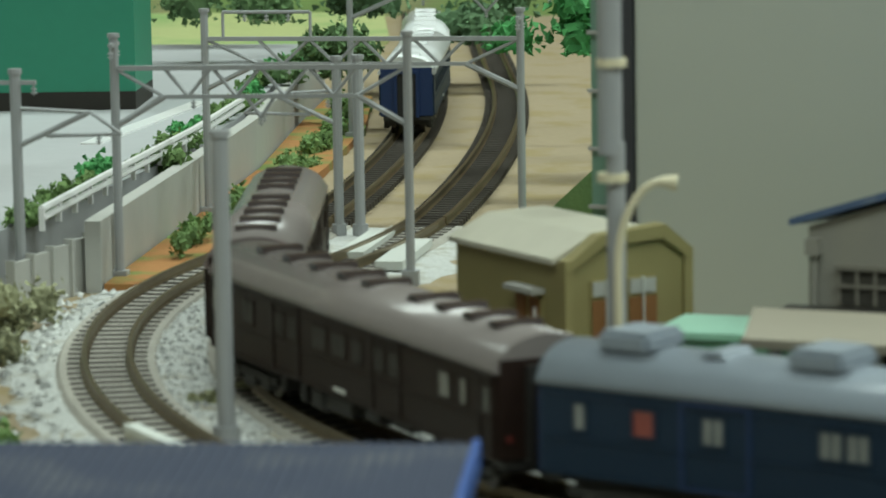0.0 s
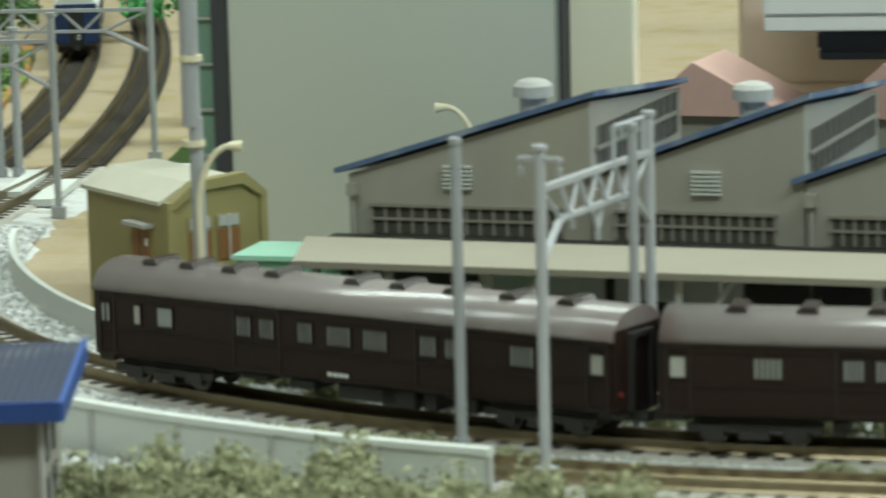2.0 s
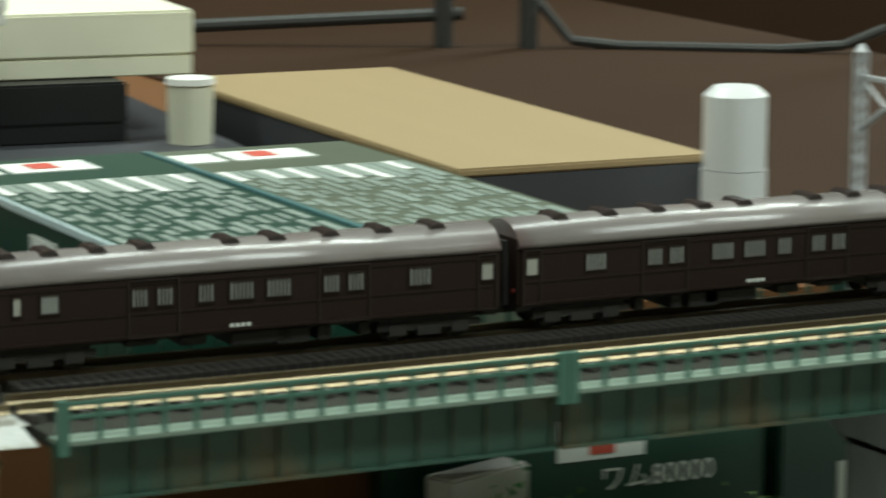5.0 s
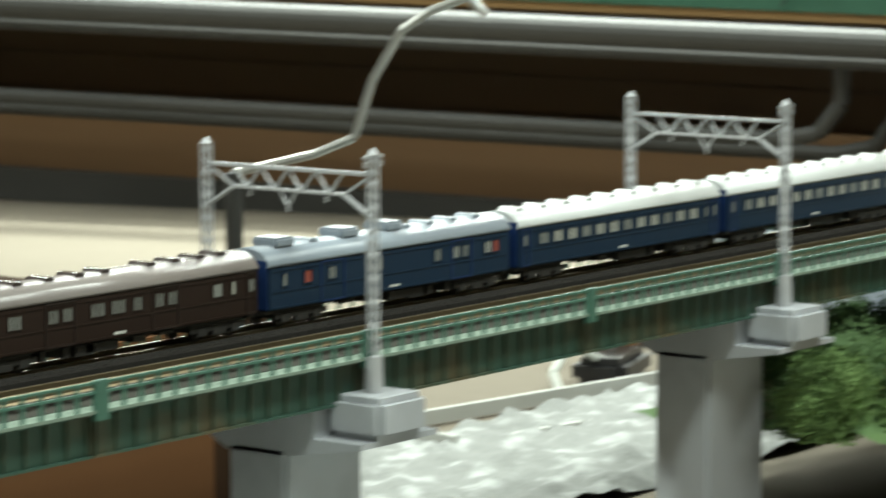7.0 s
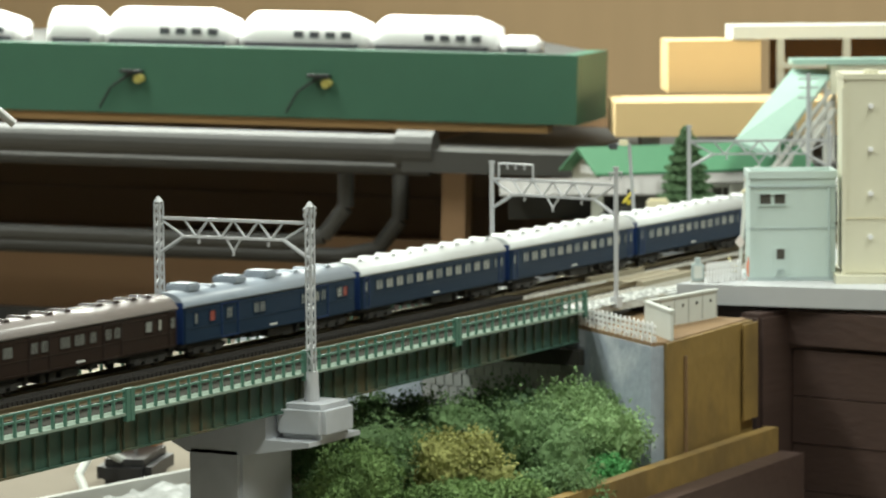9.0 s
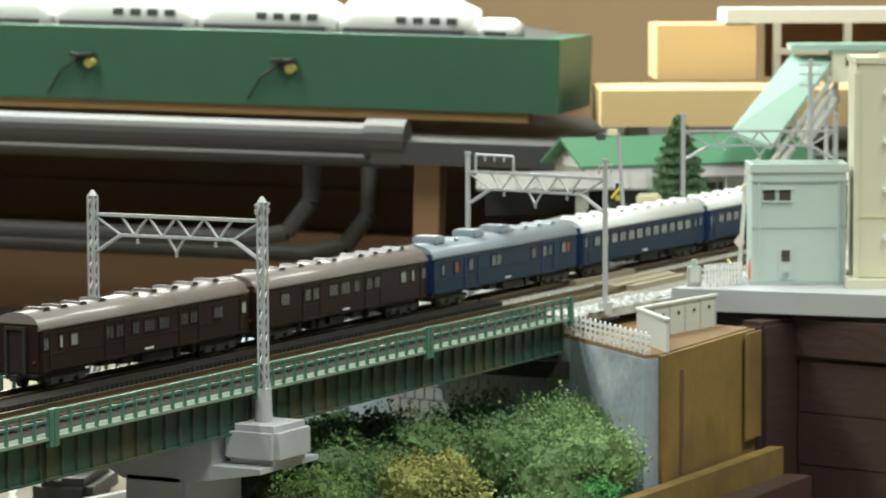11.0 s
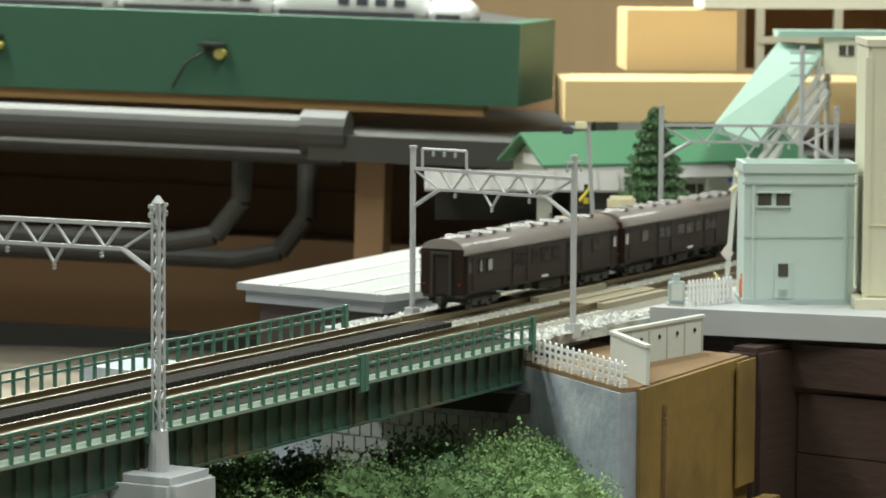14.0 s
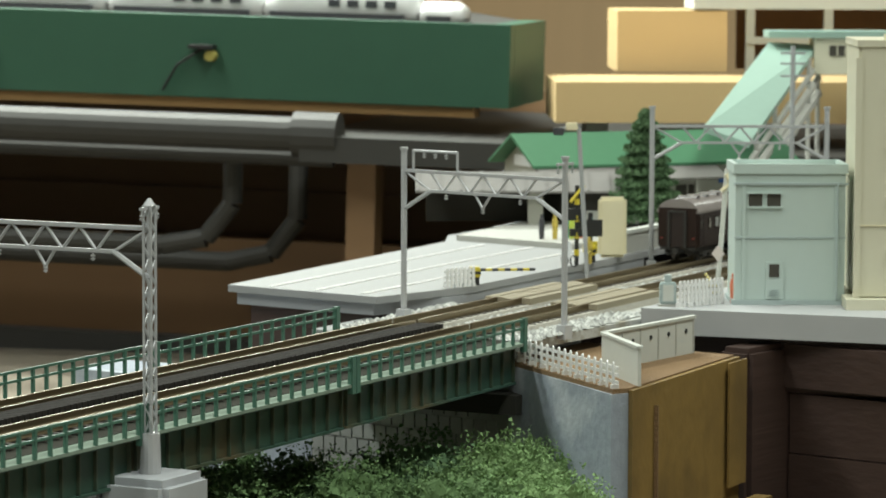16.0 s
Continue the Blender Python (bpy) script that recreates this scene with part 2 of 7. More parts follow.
M_PIPE = mat("grey_pipe", (0.040, 0.039, 0.036), 0.6, 0.1, var=0.15, scale=60, bump=0.05)
M_WALLWOOD = mat("room_wall_wood", (0.60, 0.42, 0.24), 0.5, var=0.15, scale=20, bump=0.05, stretch=(1, 1, 0.15))
M_WOODPALE = mat("pale_pine_wood", (0.62, 0.44, 0.22), 0.55, var=0.12, scale=50, bump=0.08, stretch=(0.2, 1, 1))
M_SHELF = mat("dark_shelf_wood", (0.040, 0.021, 0.011), 0.9, var=0.25, scale=30, bump=0.1, stretch=(0.2, 0.2, 1), spec=0.1)
M_TABLE = mat("beige_table_top", (0.20, 0.175, 0.14), 0.95, var=0.08, scale=60, bump=0.04, spec=0.05)
M_FLOOR = mat("room_floor", (0.22, 0.19, 0.16), 0.6, var=0.15, scale=10, bump=0.05)
M_ROOM = mat("room_paint", (0.60, 0.57, 0.50), 0.8, var=0.05, scale=10, bump=0.03)
M_PANEL = mat("beige_grey_panel", (0.56, 0.59, 0.52), 0.45, var=0.05, scale=25, bump=0.03)
M_ROAD = mat("grey_model_road", (0.40, 0.41, 0.42), 0.8, var=0.1, scale=200, bump=0.1)
M_METAL = mat("bare_metal_tube", (0.42, 0.42, 0.40), 0.3, 0.8, var=0.1, scale=80, bump=0.03)
L_OLIVE = leaf_mat("olive_foam_foliage", (0.36, 0.37, 0.225), 0.35)
L_GREEN = leaf_mat("green_foam_foliage", (0.155, 0.255, 0.11), 0.3)
L_MID = leaf_mat("mid_green_foam_foliage", (0.17, 0.27, 0.095), 0.3)
L_DARK = leaf_mat("dark_green_foam_foliage", (0.115, 0.20, 0.10), 0.3)
L_PALE = leaf_mat("pale_green_fibre_foliage", (0.24, 0.37, 0.16), 0.2)
L_YELLOW = leaf_mat("yellow_green_foam_foliage", (0.36, 0.37, 0.13), 0.3)
L_BRIGHT = leaf_mat("bright_green_foam_foliage", (0.10, 0.33, 0.11), 0.3)


# ---------------------------------------------------------------- mesh helpers
def part(name, bm, material, parent=None, label="", smooth=False):
    me = bpy.data.meshes.new(name)
    bmesh.ops.recalc_face_normals(bm, faces=bm.faces)
    if smooth:
        for f in bm.faces:
            f.smooth = True
    bm.to_mesh(me)
    bm.free()
    me.materials.append(material)
    ob = new(name, me)
    ob.parent = parent
    if label:
        ob["label"] = label
    return ob


def thing(name, x, y, z, rz, label, category, group="", kind=""):
    ob = new(name)
    ob.empty_display_size = 0.01
    ob.matrix_world = pose(x, y, z, 0, 0, rz)
    return tagged(ob, label, category, group, kind)


def box(x0, x1, y0, y1, z0, z1, bm=None, bevel=0.0):
    bm = bm or bmesh.new()
    v = [bm.verts.new((x, y, z)) for z in (z0, z1) for x, y in ((x0, y0), (x1, y0), (x1, y1), (x0, y1))]
    fs = [bm.faces.new([v[i] for i in q]) for q in ((3, 2, 1, 0), (4, 5, 6, 7), (0, 1, 5, 4), (1, 2, 6, 5), (2, 3, 7, 6), (3, 0, 4, 7))]
    if bevel:
        bmesh.ops.bevel(bm, geom=list({e for f in fs for e in f.edges}), offset=bevel, segments=2, affect="EDGES")
    return bm


def prism(pts, axis, a, b, bm=None):
    """Extrudes a profile along x (profile in y, z), y (profile in x, z) or z (profile in x, y)."""
    bm = bm or bmesh.new()
    put = {"x": lambda p, q, s: (s, p, q), "y": lambda p, q, s: (p, s, q), "z": lambda p, q, s: (p, q, s)}[axis]
    lo = [bm.verts.new(put(p, q, a)) for p, q in pts]
    hi = [bm.verts.new(put(p, q, b)) for p, q in pts]
    n = len(pts)
    bm.faces.new(lo), bm.faces.new(hi)
    for i in range(n):
        bm.faces.new((lo[i], lo[(i + 1) % n], hi[(i + 1) % n], hi[i]))
    return bm


def rod(p, q, r, bm=None, n=8, r2=None):
    bm = bm or bmesh.new()
    p, q = Vector(p), Vector(q)
    w = (q - p).normalized()
    u = w.orthogonal().normalized()
    v = w.cross(u)
    r2 = r if r2 is None else r2
    a = [bm.verts.new(p + (u * math.cos(2 * math.pi * i / n) + v * math.sin(2 * math.pi * i / n)) * r) for i in range(n)]
    b = [bm.verts.new(q + (u * math.cos(2 * math.pi * i / n) + v * math.sin(2 * math.pi * i / n)) * r2) for i in range(n)]
    bm.faces.new(a), bm.faces.new(b)
    for i in range(n):
        bm.faces.new((a[i], a[(i + 1) % n], b[(i + 1) % n], b[i]))
    return bm


def bent(points, r, bm=None, n=8):
    bm = bm or bmesh.new()
    for p, q in zip(points, points[1:]):
        rod(p, q, r, bm, n)
    return bm


def sweep(path, profile, bm=None):
    """Sweeps a closed profile (across, up) along points (x, y, z, heading)."""
    bm = bm or bmesh.new()
    rings = []
    for x, y, z, h in path:
        nx, ny = -math.sin(h), math.cos(h)
        rings.append([bm.verts.new((x + nx * a, y + ny * a, z + b)) for a, b in profile])
    n = len(profile)
    for r, s in zip(rings, rings[1:]):
        for i in range(n):
            bm.faces.new((r[i], r[(i + 1) % n], s[(i + 1) % n], s[i]))
    bm.faces.new(rings[0]), bm.faces.new(rings[-1])
    return bm


def clump(bm, cx, cy, cz, rx, ry, rz, count, size, rng):
    """Loose foam leaves round an uneven body."""
    lumps = [(rng.gauss(0, 0.45), rng.gauss(0, 0.45), rng.uniform(0.05, 0.7), rng.uniform(0.35, 0.6)) for _ in range(7)]
    for a, b, c, r in lumps:
        core = bmesh.ops.create_icosphere(bm, subdivisions=3, radius=1.0)["verts"]
        for v in core:
            k = r * 0.62 * (1 + 0.45 * noise.noise(v.co * 2.6 + Vector((a * 9, b * 9, c * 9))) + 0.35 * noise.noise(v.co * 9.0))
            v.co = Vector((cx + (a + v.co.x * k) * rx, cy + (b + v.co.y * k) * ry, cz + max(-0.05, c + v.co.z * k) * rz))
    for _ in range(count):
        a, b, c, r = lumps[rng.randrange(7)]
        d = Vector((rng.gauss(0, 1), rng.gauss(0, 1), rng.gauss(0, 1))).normalized() * r
        d *= (0.98 + 0.45 * noise.noise(d / r * 2.6 + Vector((a * 9, b * 9, c * 9)))) * rng.uniform(0.62, 1.06)
        p = Vector((cx + (a + d.x) * rx, cy + (b + d.y) * ry, cz + max(-0.05, c + d.z) * rz))
        s = size * rng.uniform(0.6, 1.5)
        t = [bm.verts.new(p + Vector((rng.gauss(0, 1), rng.gauss(0, 1), rng.gauss(0, 1))).normalized() * s) for _ in range(4)]
        for i, j, k in ((0, 1, 2), (0, 2, 3), (0, 3, 1), (1, 3, 2)):
            bm.faces.new((t[i], t[j], t[k]))


def bush(name, x, y, z, rx, ry, rz, material, label, seed, count=500, size=0.0010, group=""):
    rng = random.Random(seed)
    bm = bmesh.new()
    clump(bm, 0, 0, 0, rx, ry, rz, count, size, rng)
    ob = part(name, bm, material)
    ob.matrix_world = pose(x, y, z)
    return tagged(ob, label, "bush", group)


def sheet(x0, x1, y0, y1, z, step, rough, seed, hole=None, slope=None):
    """An uneven ground sheet."""
    nx, ny = max(2, int((x1 - x0) / step)), max(2, int((y1 - y0) / step))
    verts, faces = [], []
    for j in range(ny + 1):
        for i in range(nx + 1):
            x, y = x0 + (x1 - x0) * i / nx, y0 + (y1 - y0) * j / ny
            h = noise.noise(Vector((x * 60 + seed, y * 60, 0))) * rough + noise.noise(Vector((x * 250, y * 250, seed))) * rough * 0.5
            verts.append((x, y, z + h + (slope(x, y) if slope else 0)))
    for j in range(ny):
        for i in range(nx):
            a = j * (nx + 1) + i
            faces.append((a, a + 1, a + nx + 2, a + nx + 1))
    me = bpy.data.meshes.new("sheet")
    me.from_pydata(verts, [], faces)
    for f in me.polygons:
        f.use_smooth = True
    return me


# ---------------------------------------------------------------- track line
X_S, R_1, L_1, R_2, Y_T = 0.1088, 1.513, 0.312, 0.2733, 0.0543
H_1 = L_1 / R_1
GAP = 0.031
# bends one after another going away from the bridge: radius (negative: the other way), heading at start and end
BENDS = [(R_1, 0.0, H_1), (R_2, H_1, 1.0728), (0.3445, 1.0728, 1.7287), (-0.4735, 1.7287, 1.536), (-3.10, 1.536, 1.389)]


def line(s, out=0.0):
    """The inner track's centre at s metres along it, 0 at x = 0, growing towards the bridge: x, y and heading. out: metres to the outer side."""
    u = X_S - s
    x, y, h = s, Y_T, 0.0
    if u > 0:
        x = X_S
        for r, h0, h1 in BENDS:
            run = min(u, r * (h1 - h0))
            h = h0 + run / r
            x, y = x - r * (math.sin(h) - math.sin(h0)), y + r * (math.cos(h0) - math.cos(h))
            u -= run
            if u <= 0:
                break
        if u > 0:
            x, y = x - u * math.cos(h), y + u * math.sin(h)
    return x - math.sin(h) * out, y - math.cos(h) * out, -h


def spread(s0, s1, step, out):
    n = max(2, int((s1 - s0) / step))
    return [(lambda p: (p[0], p[1], 0.0, p[2]))(line(s0 + (s1 - s0) * i / n, out)) for i in range(n + 1)]


def track(name, s0, s1, out, label, bed=True):
    t = thing(name, 0, 0, 0, 0, label, "railway track", "double track")
    way = spread(s0, s1, 0.012, out)
    for side in (-0.0047, 0.0047):
        prof = [(side - 0.0009, -0.0022), (side + 0.0009, -0.0022), (side + 0.0004, -0.0016), (side + 0.0005, 0), (side - 0.0005, 0), (side - 0.0004, -0.0016)]
        part("rail", sweep(way, prof), M_RAIL, t)
    bm = bmesh.new()
    n = int((s1 - s0) / 0.0056)
    for i in range(n):
        x, y, h = line(s0 + (i + 0.5) * 0.0056, out)
        c, s = math.cos(h), math.sin(h)
        v = [bm.verts.new((x + c * a - s * b, y + s * a + c * b, z)) for z in (-0.0038, -0.0021) for a, b in ((-0.0010, -0.0083), (0.0010, -0.0083), (0.0010, 0.0083), (-0.0010, 0.0083))]
        for q in ((4, 5, 6, 7), (0, 1, 5, 4), (1, 2, 6, 5), (2, 3, 7, 6), (3, 0, 4, 7)):
            bm.faces.new([v[k] for k in q])
    tagged(part("sleeper_bed", bm, M_SLEEPER, t), kind="stuff")
    if bed:
        prof = [(-0.013, -0.0062), (0.013, -0.0062), (0.0098, -0.00235), (-0.0098, -0.00235)]
        part("ballast_bed", sweep(way, prof), M_BED, t)
    return t


track("inner_track", -0.74, -0.001, 0.0, "curved brass-railed model track on grey ballast")
track("outer_track", -0.74, -0.001, GAP, "curved brass-railed model track beside the inner one")
track("inner_far_track", -1.75, -0.742, 0.0, "brown model track running away over tan earth", False)
track("outer_far_track", -1.75, -0.742, GAP, "brown model track running away beside the road wall", False)
track("inner_bridge_track", 0.001, 1.0, 0.0, "straight model track laid over the green bridge", bed=False)
track("outer_bridge_track", 0.001, 1.0, GAP, "straight model track along the bridge edge", bed=False)
track("inner_station_track", 1.002, 2.6, 0.0, "model track running towards the station")
track("outer_station_track", 1.002, 2.6, GAP, "model track over the level crossing")


# ---------------------------------------------------------------- large structure
def slab(name, bm, material, label="", category="", kind="structure"):
    return tagged(part(name, bm, material), label, category, "", kind)


slab("floor", box(-4, 6, -4, 6, -0.90, -0.85), M_FLOOR)
slab("ceiling", box(-4, 6, -4, 6, 1.66, 1.72), M_ROOM)
slab("wall_north", box(-4, 6, 5.0, 5.1, -0.85, 1.66), M_WALLWOOD)
slab("wall_south", box(-4, 6, -3.1, -3.0, -0.85, 1.66), M_ROOM)
slab("wall_west", box(-3.1, -3.0, -3, 5.0, -0.85, 1.66), M_ROOM)
slab("wall_east", box(4.6, 4.7, -3, 5.0, -0.85, 1.66), M_WALLWOOD)

# baseboard of the curve
g = new("ground", sheet(-1.1, -0.122, 0.015, 1.9, -0.0048, 0.012, 0.0012, 3.0))
g.data.materials.append(M_EARTH)
tagged(g, "tan earth ground of the model layout", "ground", kind="structure")
slab("bridge_end_ground", box(-0.1218, -0.0005, 0.034, 0.112, -0.0088, -0.0055), M_EARTH, "tan earth ground at the bridge end", "ground")
slab("baseboard", box(-1.1, -0.122, 0.034, 1.9, -0.05, -0.009), M_PLANK, "wooden baseboard under the layout", "board")
g = new("ballast_ground", sheet(-0.50, -0.001, 0.0165, 0.125, -0.0038, 0.004, 0.0010, 9.0))
g.data.materials.append(M_BALLAST)
tagged(g, "pale grey gravel strip round the tracks", "gravel", kind="stuff")

# gravel band that follows the curve
way = [(lambda p: (p[0], p[1], 0.0, p[2]))(line(-0.74 + 0.01 * i, 0.0155)) for i in range(75)]
tagged(part("gravel_band", sweep(way, [(-0.040, -0.0052), (-0.026, -0.0034), (-0.003, -0.0030), (0.003, -0.0030), (0.028, -0.0034), (0.044, -0.0052), (0, -0.008)]), M_BALLAST),
       "pale grey gravel band under the curved tracks", "gravel", kind="stuff")


def stones(name, spots, seed, size=0.0009, material=None):
    rng = random.Random(seed)
    verts, faces = [], []
    for x, y, z in spots:
        s = size * rng.uniform(0.5, 1.6)
        b = len(verts)
        for dx, dy, dz in ((1, 0, 0), (0, 1, 0), (-1, 0, 0), (0, -1, 0), (0, 0, 0.9)):
            verts.append((x + (dx + rng.uniform(-.4, .4)) * s, y + (dy + rng.uniform(-.4, .4)) * s, z + (dz + rng.uniform(-.2, .2)) * s))
        faces += [(b, b + 1, b + 4), (b + 1, b + 2, b + 4), (b + 2, b + 3, b + 4), (b + 3, b, b + 4)]
    me = bpy.data.meshes.new(name)
    me.from_pydata(verts, [], faces)
    me.materials.append(material or M_STONE)
    return tagged(new(name, me), "loose pale grey ballast stones beside the tracks", "gravel", kind="stuff")


rng = random.Random(5)
spots = []
for _ in range(15000):
    s = rng.uniform(-0.62, -0.002)
    out = rng.choice((rng.uniform(-0.024, -0.010), rng.uniform(0.0095, 0.0215), rng.uniform(0.041, 0.060)))
    if (out > 0.052 and s > -0.1 and rng.random() < 0.7) or (out > 0.040 and s < -0.42 and rng.random() < 0.8):
        continue
    x, y, h = line(s, out)
    if y > 0.018:
        spots.append((x, y, -0.0036))
stones("ballast_stones", spots, 6)

# front edge: wooden batten and grassy bank down to the river
slab("front_batten", box(-0.60, -0.088, 0.0080, 0.0160, -0.05, -0.0034, bevel=0.0010), M_BATTEN, "worn red-brown wooden batten along the board's edge", "batten")
slab("board_front", box(-1.1, -0.0885, 0.006, 0.0140, -0.85, -0.0505), M_DKWOOD, "dark board front", "board")


def bank_slope(x, y):
    return -max(0.0, (0.030 - y)) * 0.85 - max(0.0, x + 0.012) * 2.0


g = new("river_bank", sheet(-0.087, 0.015, -0.11, 0.036, -0.0050, 0.004, 0.003, 21.0, slope=bank_slope))
g.data.materials.append(mat("bank_green_brown", (0.30, 0.27, 0.16), 0.95, var=0.4, scale=500, bump=0.9, second=(0.14, 0.20, 0.07), amount=0.6))
tagged(g, "grassy brown bank falling to the river", "bank", kind="structure")
slab("lower_table", box(-0.085, 2.9, -0.35, 1.6, -0.130, -0.105), M_TABLE, "beige lower table top under the bridge", "table")

# ---------------------------------------------------------------- masts
def mast_tube(name, x, y, z0, z1, label, r=0.00135, lean=(0, 0), foot=True, material=None):
    t = thing(name, x, y, z0, 0, label, "catenary mast", "catenary masts")
    part("pole", rod((0, 0, 0), (lean[0], lean[1], z1 - z0), r, None, 10), material or M_MAST, t, smooth=False)
    if foot:
        part("foot", rod((0, 0, -0.001), (0, 0, 0.004), r * 1.5, None, 10), material or M_MAST, t)
        part("cap", rod((lean[0], lean[1], z1 - z0), (lean[0], lean[1], z1 - z0 + 0.0012), r * 1.25, None, 10), material or M_MAST, t)
    return t


def lattice(bm, x, y, z0, z1, w, d):
    """A square lattice mast."""
    for a in (-w, w):
        for b in (-d, d):
            box(x + a - 0.00030, x + a + 0.00030, y + b - 0.00030, y + b + 0.00030, z0, z1, bm)
    n = int((z1 - z0) / 0.0036)
    for i in range(n):
        za, zb = z0 + (z1 - z0) * i / n, z0 + (z1 - z0) * (i + 1) / n
        k = 1 if i % 2 else -1
        for b in (-d, d):
            rod((x - w * k, y + b, za), (x + w * k, y + b, zb), 0.00024, bm, 4)
        for a in (-w, w):
            rod((x + a, y - d * k, za), (x + a, y + d * k, zb), 0.00024, bm, 4)
    return bm


def insulator(parent, x, y, z, arm=0.0022):
    bm = rod((x, y, z), (x, y, z + arm), 0.00025, None, 5)
    for k in range(2):
        rod((x, y, z + 0.0004 + 0.0009 * k), (x, y, z + 0.0008 + 0.0009 * k), 0.0007, bm, 7)
    return part("insulator", bm, M_MAST_PALE, parent)


def portal(name, xa, ya, xb, yb, z0, top, label, lattice_posts=True, upper=False, material=None):
    """A catenary portal over two tracks from the near mast a to the far mast b."""
    m = material or M_MAST_PALE
    length = math.hypot(xb - xa, yb - ya)
    t = thing(name, xa, ya, 0, math.degrees(math.atan2(yb - ya, xb - xa)), label, "catenary portal", "catenary portals")
    for u in (0.0, length):
        if lattice_posts:
            part("post", lattice(bmesh.new(), u, 0, z0, top - 0.001, 0.0012, 0.0012), m, t)
            part("post_cap", rod((u, 0, top - 0.001), (u, 0, top + 0.001), 0.0019, None, 8, 0.0005), m, t)
        else:
            part("post", rod((u, 0, z0), (u, 0, top), 0.00110, None, 10), m, t)
            part("post_cap", rod((u, 0, top), (u, 0, top + 0.001), 0.0015, None, 10), m, t)
            part("post_foot", box(u - 0.002, u + 0.002, -0.002, 0.002, z0 - 0.002, z0 + 0.003), m, t)
    zt, zb = top - 0.0075, top - 0.0145
    part("top_chord", box(0, length, -0.0007, 0.0007, zt - 0.0006, zt + 0.0006), m, t)
    a, b = length * 0.17, length * 0.83
    part("bottom_chord", box(a, b, -0.0006, 0.0006, zb - 0.0005, zb + 0.0005), m, t)
    n = 8
    for i in range(n):
        u0, u1 = a + (b - a) * i / n, a + (b - a) * (i + 1) / n
        p, q = ((u0, 0, zb), (u1, 0, zt)) if i % 2 else ((u0, 0, zt), (u1, 0, zb))
        part("web_member", rod(p, q, 0.0005, None, 5), m, t)
    part("web_member", rod((0.0, 0, zt), (a, 0, zb), 0.0005, None, 5), m, t)
    part("web_member", rod((length, 0, zt), (b, 0, zb), 0.0005, None, 5), m, t)
    part("knee_brace", rod((0, 0, zb - 0.0072), (a, 0, zb), 0.0008, None, 6), m, t)
    part("knee_brace", rod((length, 0, zb - 0.0072), (b, 0, zb), 0.0008, None, 6), m, t)
    part("centre_drop", bent([(length * 0.45, 0, zb), (length * 0.5, 0, zb - 0.0052), (length * 0.55, 0, zb)], 0.0005, None, 5), m, t)
    for f in (0.27, 0.5, 0.73):
        insulator(t, length * f, 0, zb - (0.0072 if f == 0.5 else 0.0030))
    part("cross_arm", box(-0.0005, 0.0005, -0.0045, 0.0045, top - 0.0022, top - 0.0013), m, t)
    for v in (-0.004, 0.004):
        insulator(t, 0, v, top - 0.0052, 0.0036)
    if upper:
        bm = bent([(length * 0.66, 0, zt), (length * 0.66, 0, zt + 0.0075), (length * 0.94, 0, zt + 0.0075), (length * 0.94, 0, zt)], 0.0005, None, 6)
        part("upper_frame", bm, m, t)
        for f in (0.73, 0.80, 0.87):
            insulator(t, length * f, 0, zt + 0.0048)
    return t


# ---------------------------------------------------------------- bridge
SPAN = 0.124
M_WALKWAY = mat("walkway_pale_green", (0.22, 0.28, 0.23), 1.0, var=0.2, scale=300, bump=0.1, spec=0.05)
Y_R = 0.0015


def girder_span(k):
    t = thing("bridge_span", k * SPAN, 0, 0, 0, "dark green plate-girder bridge span with walkway railing", "bridge", "bridge spans")
    e = SPAN - 0.0008
    for y in (0.0065, 0.071):
        girder = part("girder", box(0.0004, e, y - 0.0005, y + 0.0005, -0.0183, -0.0069), M_GIRDER, t, "green plate girder with web stiffeners")
        for z in (-0.0192, -0.0068):
            part("flange", box(0.0004, e, y - 0.0017, y + 0.0017, z, z + 0.0008), M_GIRDER, girder)
        rib = None
        for i in range(15):
            x = 0.0016 + (e - 0.0028) * i / 14
            if rib is None:
                rib = part("stiffener", box(-0.0003, 0.0003, -0.0016, 0.0016, -0.0184, -0.0060), M_GIRDER, girder)
                bar = rib
            else:
                bar = new("stiffener", rib.data)
                bar.parent = girder
            bar.location = (x, y, 0)
    part("deck", box(0.0002, e + 0.0004, 0.008, 0.0695, -0.0068, -0.0042), M_DECK, t)
    for y, d in ((Y_R, 1), (0.076, -1)):
        part("walkway", box(0.0002, e + 0.0004, min(y - 0.0005, y + d * 0.007), max(y - 0.0005, y + d * 0.007), -0.0054, -0.0044), M_WALKWAY, t)
        for z in (0.0008, 0.0037):
            part("handrail", box(0.0008, e - 0.0004, y - 0.00035, y + 0.00035, z - 0.0004, z + 0.0004), M_RAILING, t)
        first = None
        for i in range(17):
            x = 0.0020 + (e - 0.0040) * i / 16
            if first is None:
                first = part("railing_post", box(-0.0005, 0.0005, -0.0005, 0.0005, -0.0045, 0.0040), M_RAILING, t)
                post = first
            else:
                post = new("railing_post", first.data)
                post.parent = t
            post.location = (x, y, 0)
        for x in (0.0010, e - 0.0010):
            part("end_post", box(x - 0.0012, x + 0.0012, y - 0.0009, y + 0.0009, -0.0075, 0.0044), M_RAILING, t)
    return t


